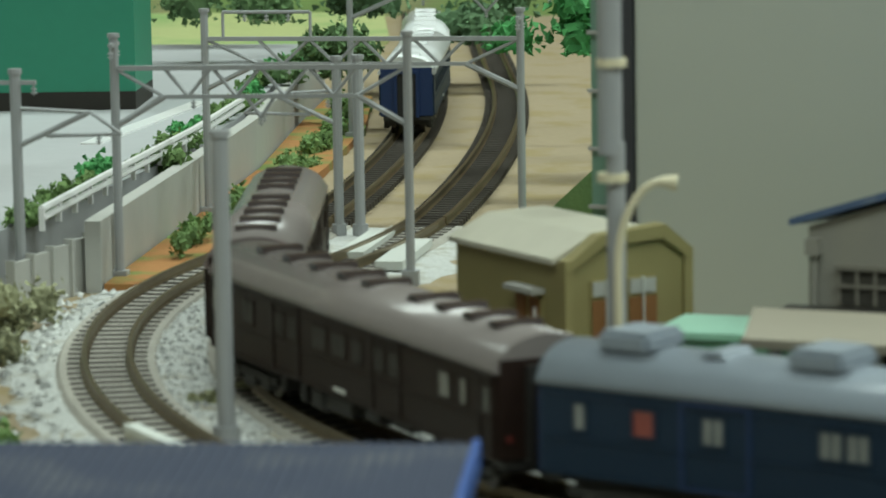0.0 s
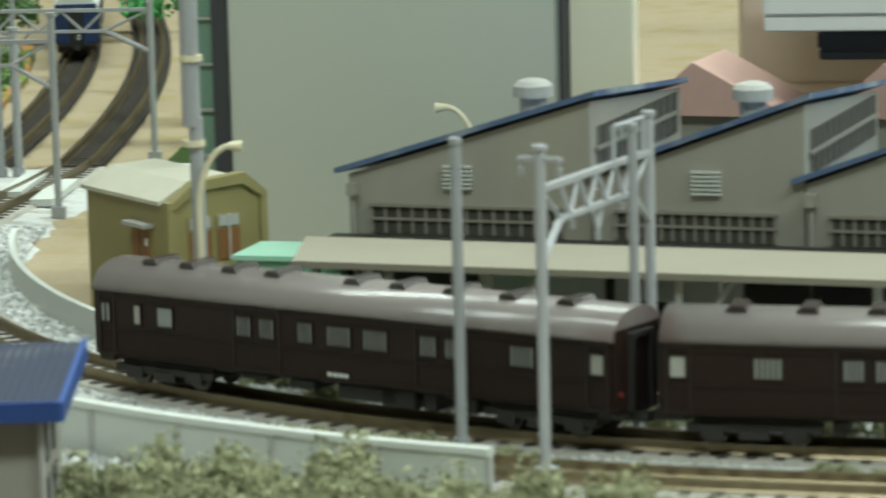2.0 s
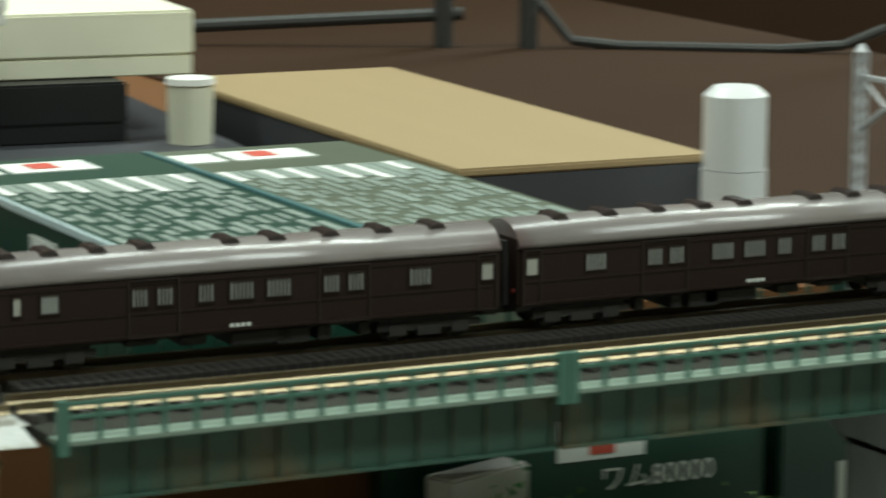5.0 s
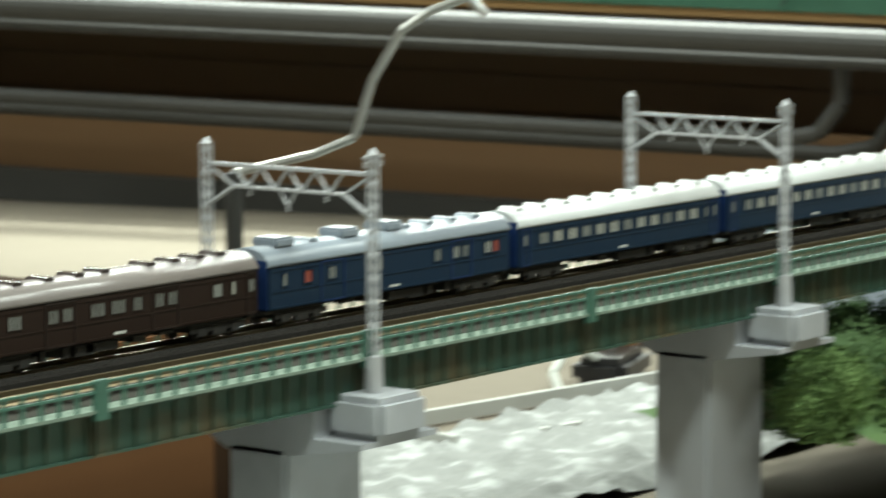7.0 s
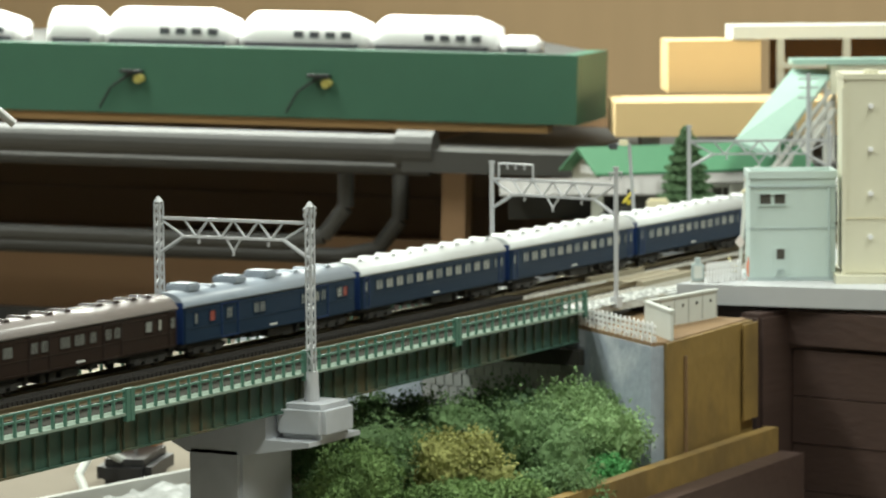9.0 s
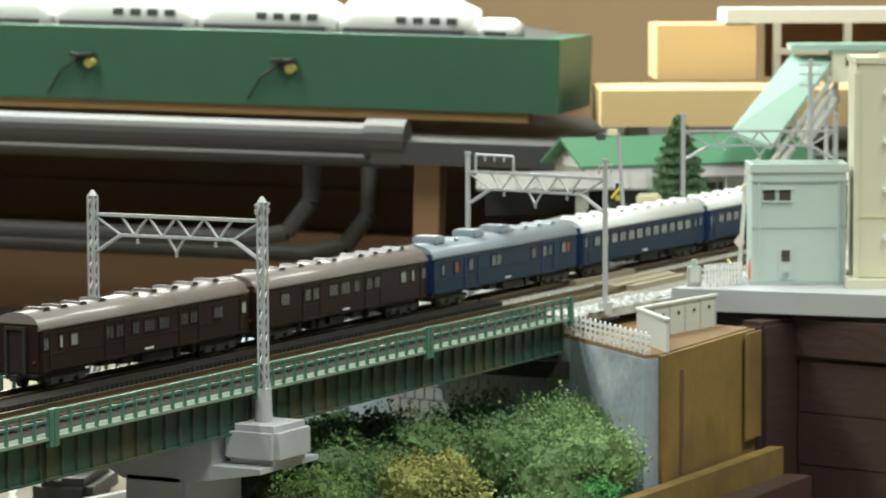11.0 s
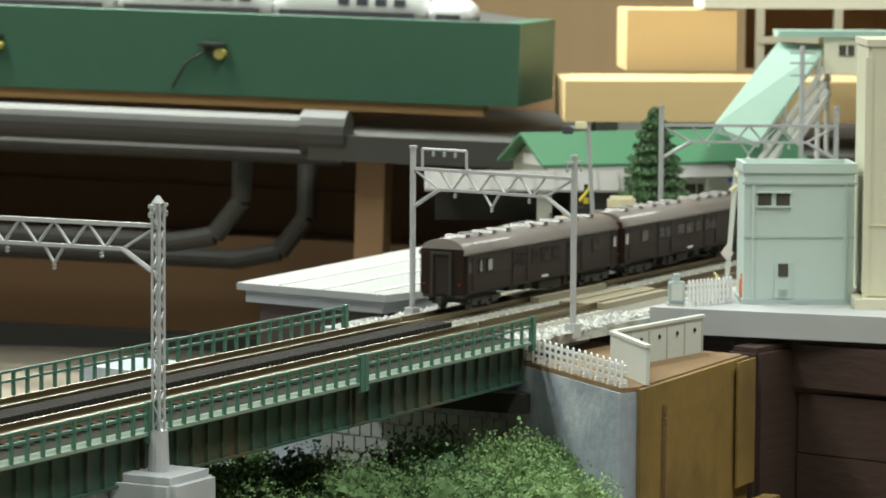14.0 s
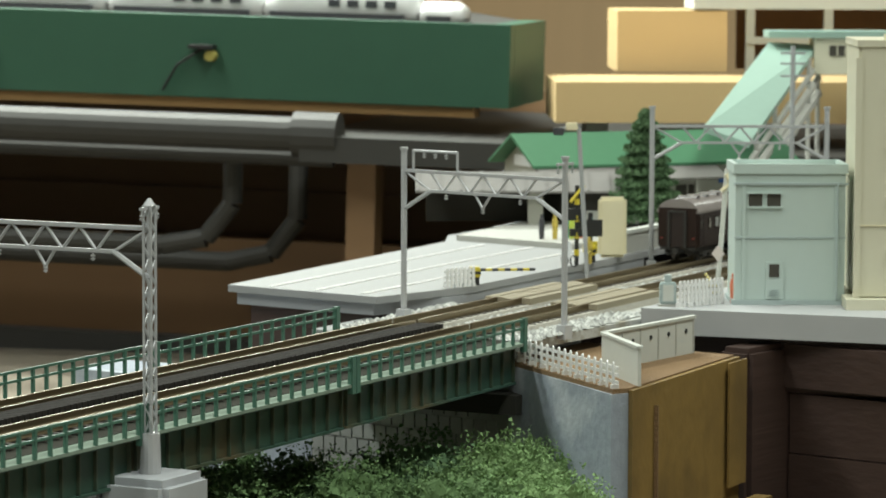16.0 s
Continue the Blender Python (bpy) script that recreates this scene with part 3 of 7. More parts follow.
for k in range(8):
    girder_span(k)
bm = bmesh.new()
for i in range(330):
    box(0.004 + i * 0.003, 0.0062 + i * 0.003, 0.0345, 0.0440, -0.0042, 0.0002, bm)
tagged(part("cable_trough", bm, mat("matt_black_rubber", (0.034, 0.031, 0.028), 0.9, var=0.3, scale=500, bump=0.3, spec=0.15)), "black ribbed strip between the two bridge tracks", "strip", kind="stuff")


def pier(x):
    t = thing("bridge_pier", x, 0, 0, 0, "grey painted concrete pier with a ledge for the mast", "bridge pier", "bridge piers")
    part("shaft", box(-0.0185, 0.0210, 0.0210, 0.0455, -0.104, -0.0330, bevel=0.0015), M_PIER, t)
    prof = [(0.0095, -0.0195), (0.072, -0.0195), (0.072, -0.0230), (0.0455, -0.0360), (0.0205, -0.0360), (-0.0100, -0.0310), (-0.0100, -0.0292), (0.0095, -0.0292)]
    part("cap", prism(prof, "x", -0.0185, 0.0210), M_PIER, t, "flared grey pier head")
    part("bearing_plate", box(-0.014, 0.014, 0.0100, 0.078, -0.0194, -0.0192), M_GIRDER, t)
    part("ledge", box(-0.0125, 0.0125, -0.0130, 0.0092, -0.0290, -0.0155, bevel=0.0022), M_PIER, t)
    part("pedestal", rod((0, -0.0005, -0.0155), (0, -0.0005, -0.0040), 0.0031, None, 14, 0.0027), M_MAST_PALE, t)
    return t


for k in (2, 4, 6):
    pier(k * SPAN)
    portal("catenary_portal", k * SPAN, -0.0005, k * SPAN, 0.0695, -0.0040, 0.0615, "silver-grey lattice catenary portal standing on a bridge pier")
portal("catenary_portal", -0.0213, 0.0010, -0.0200, 0.0700, -0.004, 0.0570, "grey tubular catenary portal beside the bridge end", False, True)
portal("catenary_portal", 1.0200, 0.0000, 1.0380, 0.0740, -0.004, 0.0580, "grey tubular catenary portal at the bridge abutment", False, True)

# ---------------------------------------------------------------- carriages
L_C, W_C, Z_B, Z_E, Z_T = 0.133, 0.0187, 0.0062, 0.0208, 0.0266


def roof_profile():
    pts = [(-W_C / 2 - 0.0003, Z_E - 0.0002), (-W_C / 2 - 0.0003, Z_E + 0.0008)]
    for i in range(15):
        a = math.pi * (0.93 - 0.86 * i / 14)
        pts.append((math.cos(a) * W_C * 0.47, Z_E + 0.0012 + math.sin(a) * (Z_T - Z_E - 0.0012)))
    return pts + [(W_C / 2 + 0.0003, Z_E + 0.0008), (W_C / 2 + 0.0003, Z_E - 0.0002)]


def bogie(t, x):
    b = part("bogie", box(-0.0125, 0.0125, -0.0068, 0.0068, 0.0030, 0.0052), M_UNDER, t)
    b.location = (x, 0, 0)
    for y in (-0.0074, 0.0074):
        bm = box(-0.0135, 0.0135, y - 0.0006, y + 0.0006, 0.0030, 0.0046)
        for a in (-0.0082, 0.0082):
            box(a - 0.0022, a + 0.0022, y - 0.0009, y + 0.0009, 0.0018, 0.0044, bm)
        box(-0.003, 0.003, y - 0.0009, y + 0.0009, 0.0016, 0.0036, bm)
        part("side_frame", bm, M_UNDER, b)
    for a in (-0.0082, 0.0082):
        bm = bmesh.new()
        for y in (-0.0050, 0.0050):
            rod((a, y - 0.0008, 0.0028), (a, y + 0.0008, 0.0028), 0.0029, bm, 18)
        rod((a, -0.005, 0.0028), (a, 0.005, 0.0028), 0.0006, bm, 6)
        part("wheelset", bm, M_WHEEL, b, "blackened metal wheelset")


def pane(t, x0, x1, z0, z1, material, bars, frame_material):
    """A window on both sides: pane, frame and inner bars."""
    for y in (-1, 1):
        yo = y * W_C / 2
        w = part("window", box(x0, x1, min(yo, yo - y * 0.0004), max(yo, yo - y * 0.0004) + (0.00012 if y > 0 else 0), z0, z1), material, t)
        if y < 0:
            w.location.y = -0.00012
        bm = bmesh.new()
        a, b = yo - y * 0.0002, yo + y * 0.00028
        lo, hi = min(a, b), max(a, b)
        box(x0 - 0.0004, x1 + 0.0004, lo, hi, z0 - 0.0004, z0, bm)
        box(x0 - 0.0004, x1 + 0.0004, lo, hi, z1, z1 + 0.0003, bm)
        box(x0 - 0.0004, x0, lo, hi, z0, z1, bm)
        box(x1, x1 + 0.0004, lo, hi, z0, z1, bm)
        for i in range(bars):
            x = x0 + (x1 - x0) * (i + 1) / (bars + 1)
            box(x - 0.00012, x + 0.00012, lo, hi, z0, z1, bm)
        part("window_frame", bm, frame_material, w)


def carriage(name, label, brown, wins, doors, vents, tall):
    t = thing(name, 0, 0, 0, 0, label, "railway carriage", "carriages of the train")
    side, roof = (M_BROWN, M_ROOF_BROWN) if brown else (M_BLUE, M_ROOF_GREY if tall else M_ROOF_WHITE)
    body = box(-L_C / 2, L_C / 2, -W_C / 2, W_C / 2, Z_B, Z_E, bevel=0.0005)
    for y in (-1, 1):
        for z, h in ((0.0120, 0.0004), (0.0190, 0.0003), (Z_B + 0.0005, 0.0006)):
            a, b = sorted((y * W_C / 2, y * (W_C / 2 + 0.00022)))
            part("belt_rail", box(-L_C / 2 + 0.002, L_C / 2 - 0.002, a, b, z, z + h), side, t)
    part("body", body, side, t)
    bm = prism(roof_profile(), "x", -L_C / 2 - 0.0003, L_C / 2 + 0.0003)
    for f in bm.faces:
        f.smooth = len(f.verts) == 4
    part("roof", bm, roof, t)
    for f, lo, hi, m, bars in wins:
        x = -L_C / 2 + f * L_C
        pane(t, x - lo, x + hi, 0.0140, 0.0181, m, bars, side)
    for f0, f1 in doors:
        x0, x1 = -L_C / 2 + f0 * L_C, -L_C / 2 + f1 * L_C
        for y in (-1, 1):
            a, b = sorted((y * W_C / 2, y * (W_C / 2 + 0.00035)))
            bm = box(x0, x0 + 0.0005, a, b, 0.0070, 0.0198)
            box(x1 - 0.0005, x1, a, b, 0.0070, 0.0198, bm)
            box(x0, x1, a, b, 0.0198, 0.0202, bm)
            box(x0, x1, a, b, 0.0066, 0.0070, bm)
            part("door_frame", bm, M_BROWN_DARK if brown else M_BLUE_END, t)
    for f in vents:
        x = -L_C / 2 + f * L_C
        bm = prism([(x - 0.0022, 0), (x - 0.0013, 0.0011), (x + 0.0013, 0.0011), (x + 0.0022, 0)], "y", -0.0042, 0.0042)
        v = part("ventilator", bm, roof if not brown else M_VENT, t)
        v.location.z = Z_T - 0.0004
    for f in tall:
        x = -L_C / 2 + f * L_C
        part("roof_box", box(x - 0.0048, x + 0.0048, -0.0055, 0.0055, Z_T - 0.0008, Z_T + 0.0026, bevel=0.0008), M_ROOF_GREY, t, "square grey roof ventilator box")
    for e in (-1, 1):
        x = e * L_C / 2
        end = M_BROWN if brown else M_BLUE_END
        a, b = sorted((x, x + e * 0.0004))
        part("end_wall", box(a, b, -W_C / 2 + 0.0006, W_C / 2 - 0.0006, Z_B + 0.0004, Z_E + 0.002), end, t)
        if brown:
            for y in (-0.0072, 0.0072):
                part("marker_lamp", rod((x, y, 0.0100), (x + e * 0.0010, y, 0.0100), 0.0005, None, 10), M_DULLRED, t, "small red marker lamp")
        a, b = sorted((x, x + e * 0.0016))
        bm = box(a, b, -0.0042, -0.0032, Z_B - 0.0002, 0.0208)
        box(a, b, 0.0032, 0.0042, Z_B - 0.0002, 0.0208, bm)
        box(a, b, -0.0042, 0.0042, 0.0208, 0.0218, bm)
        part("gangway", bm, M_UNDER if brown else M_BLUE_END, t, "gangway bellows frame")
        a, b = sorted((x + e * 0.0004, x + e * 0.0007))
        part("gangway_door", box(a, b, -0.0032, 0.0032, Z_B, 0.0208), M_BROWN_DARK if brown else M_BLACK, t)
        part("coupler", box(min(x - e * 0.004, x + e * 0.0030), max(x - e * 0.004, x + e * 0.0030), -0.0011, 0.0011, 0.0036, 0.0056), M_UNDER, t)
        part("end_step", box(min(x - e * 0.004, x), max(x - e * 0.004, x), -0.0080, 0.0080, 0.0050, 0.0062), M_UNDER, t)
    part("underframe", box(-L_C / 2 + 0.002, L_C / 2 - 0.002, -0.0062, 0.0062, 0.0052, 0.0063), M_UNDER, t)
    for f0, f1, d in ((0.29, 0.35, 0.0044), (0.39, 0.44, 0.0036), (0.485, 0.60, 0.0026), (0.57, 0.635, 0.0020), (0.65, 0.675, 0.0022), (0.73, 0.75, 0.0026)):
        part("equipment_box", box(-L_C / 2 + f0 * L_C, -L_C / 2 + f1 * L_C, -0.0078, 0.0078, d, 0.0056, bevel=0.0003), M_UNDER, t)
    bogie(t, -0.0485)
    bogie(t, 0.0485)
    for y in (-1, 1):
        bm = bmesh.new()
        for i in range(4):
            a, b = sorted((y * (W_C / 2 + 0.0001), y * (W_C / 2 + 0.0003)))
            box(-0.003 + i * 0.0014, -0.0020 + i * 0.0014, a, b, 0.0075, 0.0083, bm)
        part("number_plate", bm, M_LETTER, t, "tiny white running marks")
    return t


B_WINS = [(0.025, 0.0012, 0.0012, M_PANE, 1), (0.092, 0.0009, 0.0009, M_PANE_LIT, 0), (0.150, 0.0021, 0.0021, M_PANE, 0),
          (0.312, 0.0018, 0.0018, M_PANE, 3), (0.358, 0.0018, 0.0018, M_PANE, 3), (0.434, 0.0018, 0.0018, M_PANE, 3),
          (0.500, 0.0029, 0.0029, M_PANE, 5), (0.570, 0.0029, 0.0029, M_PANE, 5), (0.670, 0.0019, 0.0019, M_PANE, 3),
          (0.717, 0.0019, 0.0019, M_PANE, 3), (0.842, 0.0027, 0.0027, M_PANE, 4), (0.975, 0.0015, 0.0015, M_PANE_LIT, 0)]
B_DOORS = [(0.01, 0.045), (0.290, 0.385), (0.645, 0.745), (0.955, 0.995)]
B_VENTS = [0.088, 0.165, 0.252, 0.340, 0.497, 0.585, 0.687, 0.790, 0.895]
car_tail = carriage("carriage", "dark brown baggage carriage with grey-brown arched roof", True, B_WINS, B_DOORS, B_VENTS, [])
car_mail = carriage("carriage", "dark blue mail carriage with square grey roof boxes", False,
                    [(0.06, 0.001, 0.001, M_PANE, 0), (0.15, 0.0019, 0.0019, M_PANE_RED, 0), (0.245, 0.0018, 0.0018, M_PANE, 1),
                     (0.40, 0.0018, 0.0018, M_PANE, 1), (0.435, 0.0018, 0.0018, M_PANE, 1), (0.68, 0.0017, 0.0017, M_PANE, 1), (0.76, 0.0016, 0.0016, M_PANE_LIT, 1),
                     (0.80, 0.0016, 0.0016, M_PANE, 1), (0.90, 0.0018, 0.0018, M_PANE_LIT, 1), (0.935, 0.0017, 0.0017, M_PANE_RED, 0)],
                    [(0.20, 0.295), (0.74, 0.83)], [0.22, 0.60, 0.70, 0.80, 0.90], [0.10, 0.36, 0.54])
car_blue = carriage("carriage", "dark blue passenger carriage with white roof and a row of windows", False,
                    [(0.03, 0.001, 0.001, M_PANE, 0)] + [(0.115 + 0.0675 * i, 0.0027, 0.0027, M_PANE_LIT if i % 3 else M_PANE, 1) for i in range(12)] + [(0.925, 0.001, 0.001, M_PANE, 0), (0.97, 0.001, 0.001, M_PANE, 0)],
                    [(0.015, 0.05), (0.95, 0.985)], [0.06 + 0.11 * i for i in range(9)], [])
cars = [car_tail, copy_thing(car_tail, pose(0, 0, 0)), car_mail, car_blue]
cars += [copy_thing(car_blue, pose(0, 0, 0)) for _ in range(4)]
FLIP = [False, True, False, False, False, False, False, False]

# a second train far up the outer track
far_car = carriage("carriage", "dark blue carriage with bright silver roof far up the outer track", False,
                   [(0.1 + 0.08 * i, 0.0027, 0.0027, M_PANE, 0) for i in range(11)], [], [0.1 + 0.2 * i for i in range(5)], [])
far_cars = [far_car, copy_thing(far_car, pose(0, 0, 0))]

GAP_AT = [(0, -0.487), (0.7, -0.398), (1.2, -0.333), (1.5, -0.292), (2.3, -0.185), (2.8, -0.124), (3.5, -0.045), (4.2, 0.040), (5.0, 0.132),
          (5.2, 0.155), (7.3, 0.391), (7.7, 0.436), (8.4, 0.512), (9.0, 0.583), (12.5, 0.983), (14.5, 1.219), (16.0, 1.384)]


def place(s, out, flip):
    a, b = line(s - 0.0485, out), line(s + 0.0485, out)
    return pose((a[0] + b[0]) / 2, (a[1] + b[1]) / 2, 0, 0, 0, math.degrees(math.atan2(b[1] - a[1], b[0] - a[0])) + (180 if flip else 0))


def motions():
    times = [0.25 * i for i in range(25)] + [7.0, 7.5, 8.0, 8.5, 9.0, 10.0, 11.0, 12.0, 12.5, 13.0, 14.0, 14.5, 15.0, 16.0]
    ts, gs = [p[0] for p in GAP_AT], [p[1] for p in GAP_AT]
    for k, car in enumerate(cars):
        rows = [(t, place(float(np.interp(t, ts, gs)) - 0.0695 + 0.1385 * k, 0.0, FLIP[k])) for t in times]
        walk(car, rows)
    for k, car in enumerate(far_cars):
        walk(car, [(t, place(-1.036 - 0.050 * min(t, 4.0) - 0.138 * k, GAP, False)) for t in (0.0, 1.0, 2.0, 3.0, 4.0, 16.0)])

# ---------------------------------------------------------------- hut, lamp and works beside the curve
def hut():
    t = thing("yard_hut", -0.3420, 0.2360, -0.005, 37, "olive-yellow model hut with pale card roof and brown shutters", "hut")
    W, D = 0.0265, 0.0435     # gable along x, long side along y
    prof = [(0, 0), (W, 0), (W, 0.0310), (0.0205, 0.0352), (0.0075, 0.0348), (0, 0.0312)]
    part("wall", prism(prof, "y", 0.0, D), M_HUT, t)
    part("roof", prism([(-0.0012, 0.0306), (0.0075, 0.0348), (0.0075, 0.0358), (-0.0012, 0.0316)], "y", 0.0028, D + 0.001), M_HUT_ROOF, t)
    part("roof", prism([(0.0075, 0.0348), (0.0205, 0.0352), (0.0205, 0.0362), (0.0075, 0.0358)], "y", 0.0028, D + 0.001), M_HUT_ROOF, t)
    part("parapet", prism([(-0.0006, 0.0305), (0.0070, 0.0360), (0.0210, 0.0372), (W + 0.0006, 0.0322), (W + 0.0006, 0.0300), (0.0205, 0.0345), (0.0075, 0.0338), (0, 0.0290)], "y", -0.0010, 0.0026), M_HUT, t)
    for x in (-0.0006, W - 0.0012):
        part("corner_pilaster", box(x, x + 0.0018, -0.0009, 0.0020, 0, 0.0315), M_HUT, t)
    part("plinth_band", box(-0.0007, W + 0.0007, -0.0011, 0.0, 0.0125, 0.0142), M_HUT, t)
    part("window_sill", box(0.0045, 0.0205, -0.0016, 0.0, 0.0148, 0.0158), M_HUT, t)
    for x in (0.0050, 0.0130):
        w = part("window", box(x, x + 0.0065, -0.0004, 0.0004, 0.0160, 0.0275), M_HUT, t)
        part("transom_pane", box(x + 0.0005, x + 0.0060, -0.0008, -0.0003, 0.0245, 0.0272), M_CONC, w)
        for a in (0.0005, 0.0036):
            part("shutter", box(x + a - 0.0002, x + a + 0.0026, -0.0008, -0.0003, 0.0164, 0.0238), M_BROWN_SHUT, w)
        part("mullion", box(x + 0.0031, x + 0.0034, -0.0011, -0.0003, 0.0160, 0.0275), M_CONC_PALE, w)
    d = part("window", box(-0.0005, 0.0004, 0.0085, 0.0185, 0.0110, 0.0245), M_HUT, t)
    for a in (0.0092, 0.0142):
        part("shutter", box(-0.0009, -0.0004, a, a + 0.0036, 0.0115, 0.0235), M_BROWN_SHUT, d)
    part("notice", box(-0.0012, -0.0008, 0.0098, 0.0106, 0.0200, 0.0218), M_WHITE, d)
    part("window_hood", box(-0.0030, 0.0, 0.0078, 0.0192, 0.0245, 0.0255), M_CONC, t)
    return t


hut()


def street_lamp(x, y, h, reach, rz, label):
    t = thing("street_lamp", x, y, -0.004, rz, label, "street lamp", "street lamps")
    part("pole", rod((0, 0, 0), (0, 0, h * 0.72), 0.0009, None, 10, 0.0007), M_CREAM, t)
    pts = [(reach * (1 - math.cos(a)), 0, h * 0.72 + h * 0.27 * math.sin(a)) for a in [math.pi / 2 * i / 8 for i in range(9)]]
    part("arm", bent(pts, 0.0007, None, 8), M_CREAM, t)
    bm = rod((reach * 0.92, 0, h * 0.99), (reach * 1.32, 0, h * 0.985), 0.0008, None, 10, 0.0014)
    part("lamp_head", bm, M_CREAM, t)
    return t


street_lamp(-0.3245, 0.1690, 0.0535, 0.0075, 5, "cream plastic street lamp with curved arm in front of the hut")
street_lamp(-0.2700, 0.2800, 0.0480, 0.0075, 172, "cream plastic street lamp rising behind the works roof")
street_lamp(-0.5200, 0.4300, 0.0750, 0.0110, 170, "cream plastic street lamp beside the model road")

t = thing("support_tube", -0.3252, 0.1735, -0.005, 0, "tall grey support tube with pale bands", "tube")
part("tube", rod((0, 0, 0), (0, 0, 0.060), 0.0016, None, 14), M_MAST, t)
part("tube", rod((-0.0009, 0.0, 0.058), (-0.0009, 0.0, 0.30), 0.0021, None, 14), M_MAST, t)
for z in (0.0535, 0.0725):
    part("band", rod((-0.0006, 0, z), (-0.0006, 0, z + 0.0014), 0.0026, None, 14), M_CREAM, t)

# tall beige panel unit behind the hut
t = thing("panel_unit", -0.340, 0.335, -0.005, -14, "tall beige-grey panel unit standing behind the hut", "cabinet")
part("front_panel", box(0.0, 0.093, 0, 0.006, -0.02, 0.30, bevel=0.0008), M_PANEL, t)
part("edge_strip", box(-0.0042, -0.0002, -0.0008, 0.008, -0.02, 0.30), M_BOX_GREY, t)
part("green_strip", box(-0.0105, -0.0046, 0.002, 0.008, -0.02, 0.30), M_MINT_DK, t)
for i in range(12):
    part("strip_joint", box(-0.0110, -0.0044, 0.0010, 0.0020, 0.004 + i * 0.0125, 0.0048 + i * 0.0125), M_CONC, t)
part("edge_strip", box(0.0932, 0.0946, -0.0005, 0.008, -0.02, 0.30), M_BOX_GREY, t)
part("side_panel", box(0.0950, 0.112, 0.004, 0.010, -0.02, 0.30), M_BOX_CREAM, t)
part("dark_label", box(0.016, 0.063, -0.0006, 0, 0.0865, 0.094), M_BOX_BLACK, t)

t = thing("green_shed", -0.3120, 0.2180, -0.005, -12, "small sea-green model shed with mint roof", "shed")
part("wall", box(-0.0120, 0.0140, 0, 0.020, 0, 0.0200), M_MINT_DK, t)
part("roof", box(-0.0128, 0.0148, -0.0008, 0.0208, 0.0200, 0.0212), M_MINT, t)

# low wall behind the track and yard containers
tagged(part("low_wall", sweep([(lambda p: (p[0], p[1], 0.0, p[2]))(line(-0.57 + 0.01 * i, -0.0215)) for i in range(18)],
                              [(-0.0008, -0.006), (0.0008, -0.006), (0.0008, 0.0035), (-0.0008, 0.0035)]), M_CONC_PALE), "low pale grey wall between the track and the hut", "wall", kind="structure")
tagged(part("yard_wall", sweep([(lambda p: (p[0], p[1], 0.0, p[2]))(line(-0.43 + 0.01 * i, -0.045 - 0.02 * min(1, i / 20))) for i in range(29)],
                               [(-0.0008, -0.006), (0.0008, -0.006), (0.0008, 0.0052), (-0.0008, 0.0052)]), M_CONC), "low pale grey block wall behind the track", "wall", kind="structure")


def container(x, y, z, rz, material, label, l=0.0245):
    t = thing("container", x, y, z, rz, label, "container", "freight containers")
    part("body", box(-l / 2, l / 2, 0, 0.010, 0, 0.0125, bevel=0.0003), material, t)
    bm = bmesh.new()
    for i in range(7):
        a = -l / 2 + 0.002 + i * (l - 0.004) / 6
        box(a - 0.0004, a + 0.0004, -0.0004, 0, 0.0012, 0.0113, bm)
    part("rib_set", bm, material, t)
    part("marking", box(-l * 0.1, l * 0.25, -0.0006, -0.0001, 0.0070, 0.0077), M_BLACK, t)
    return t


for i, (x, y) in enumerate(((-0.290, 0.171), (-0.2645, 0.165), (-0.2385, 0.158))):
    container(x, y, -0.005, -13, M_LIME, "bright green freight container behind the low wall")
    if i < 2:
        container(x + 0.002, y + 0.012, -0.005, -13, M_LIME, "bright green freight container behind the low wall")
container(-0.3090, 0.2065, -0.005, -13, M_LIME, "bright green freight container before the green shed", 0.018)
container(-0.186, 0.150, -0.005, -8, M_MINT_DK, "grey-green freight container under the canopy")
container(-0.213, 0.154, -0.005, -8, M_MINT_DK, "grey-green freight container under the canopy")
t = thing("rubber_mat_stack", -0.166, 0.152, -0.005, -10, "stack of dark green sheets by the works", "sheet stack")
for i in range(7):
    part("sheet", box(-0.014 + 0.0006 * (i % 3), 0.016 - 0.0005 * (i % 2), 0, 0.02, i * 0.0018, i * 0.0018 + 0.0014), M_BOX_GREEN, t)


# ---------------------------------------------------------------- works with saw-tooth roof
def sunk(bm, depth, drop):
    """Lowers the back of a roof or wall top."""
    for v in bm.verts:
        if v.co.z > 0.03:
            v.co.z -= drop * max(0.0, v.co.y) / depth
    return bm


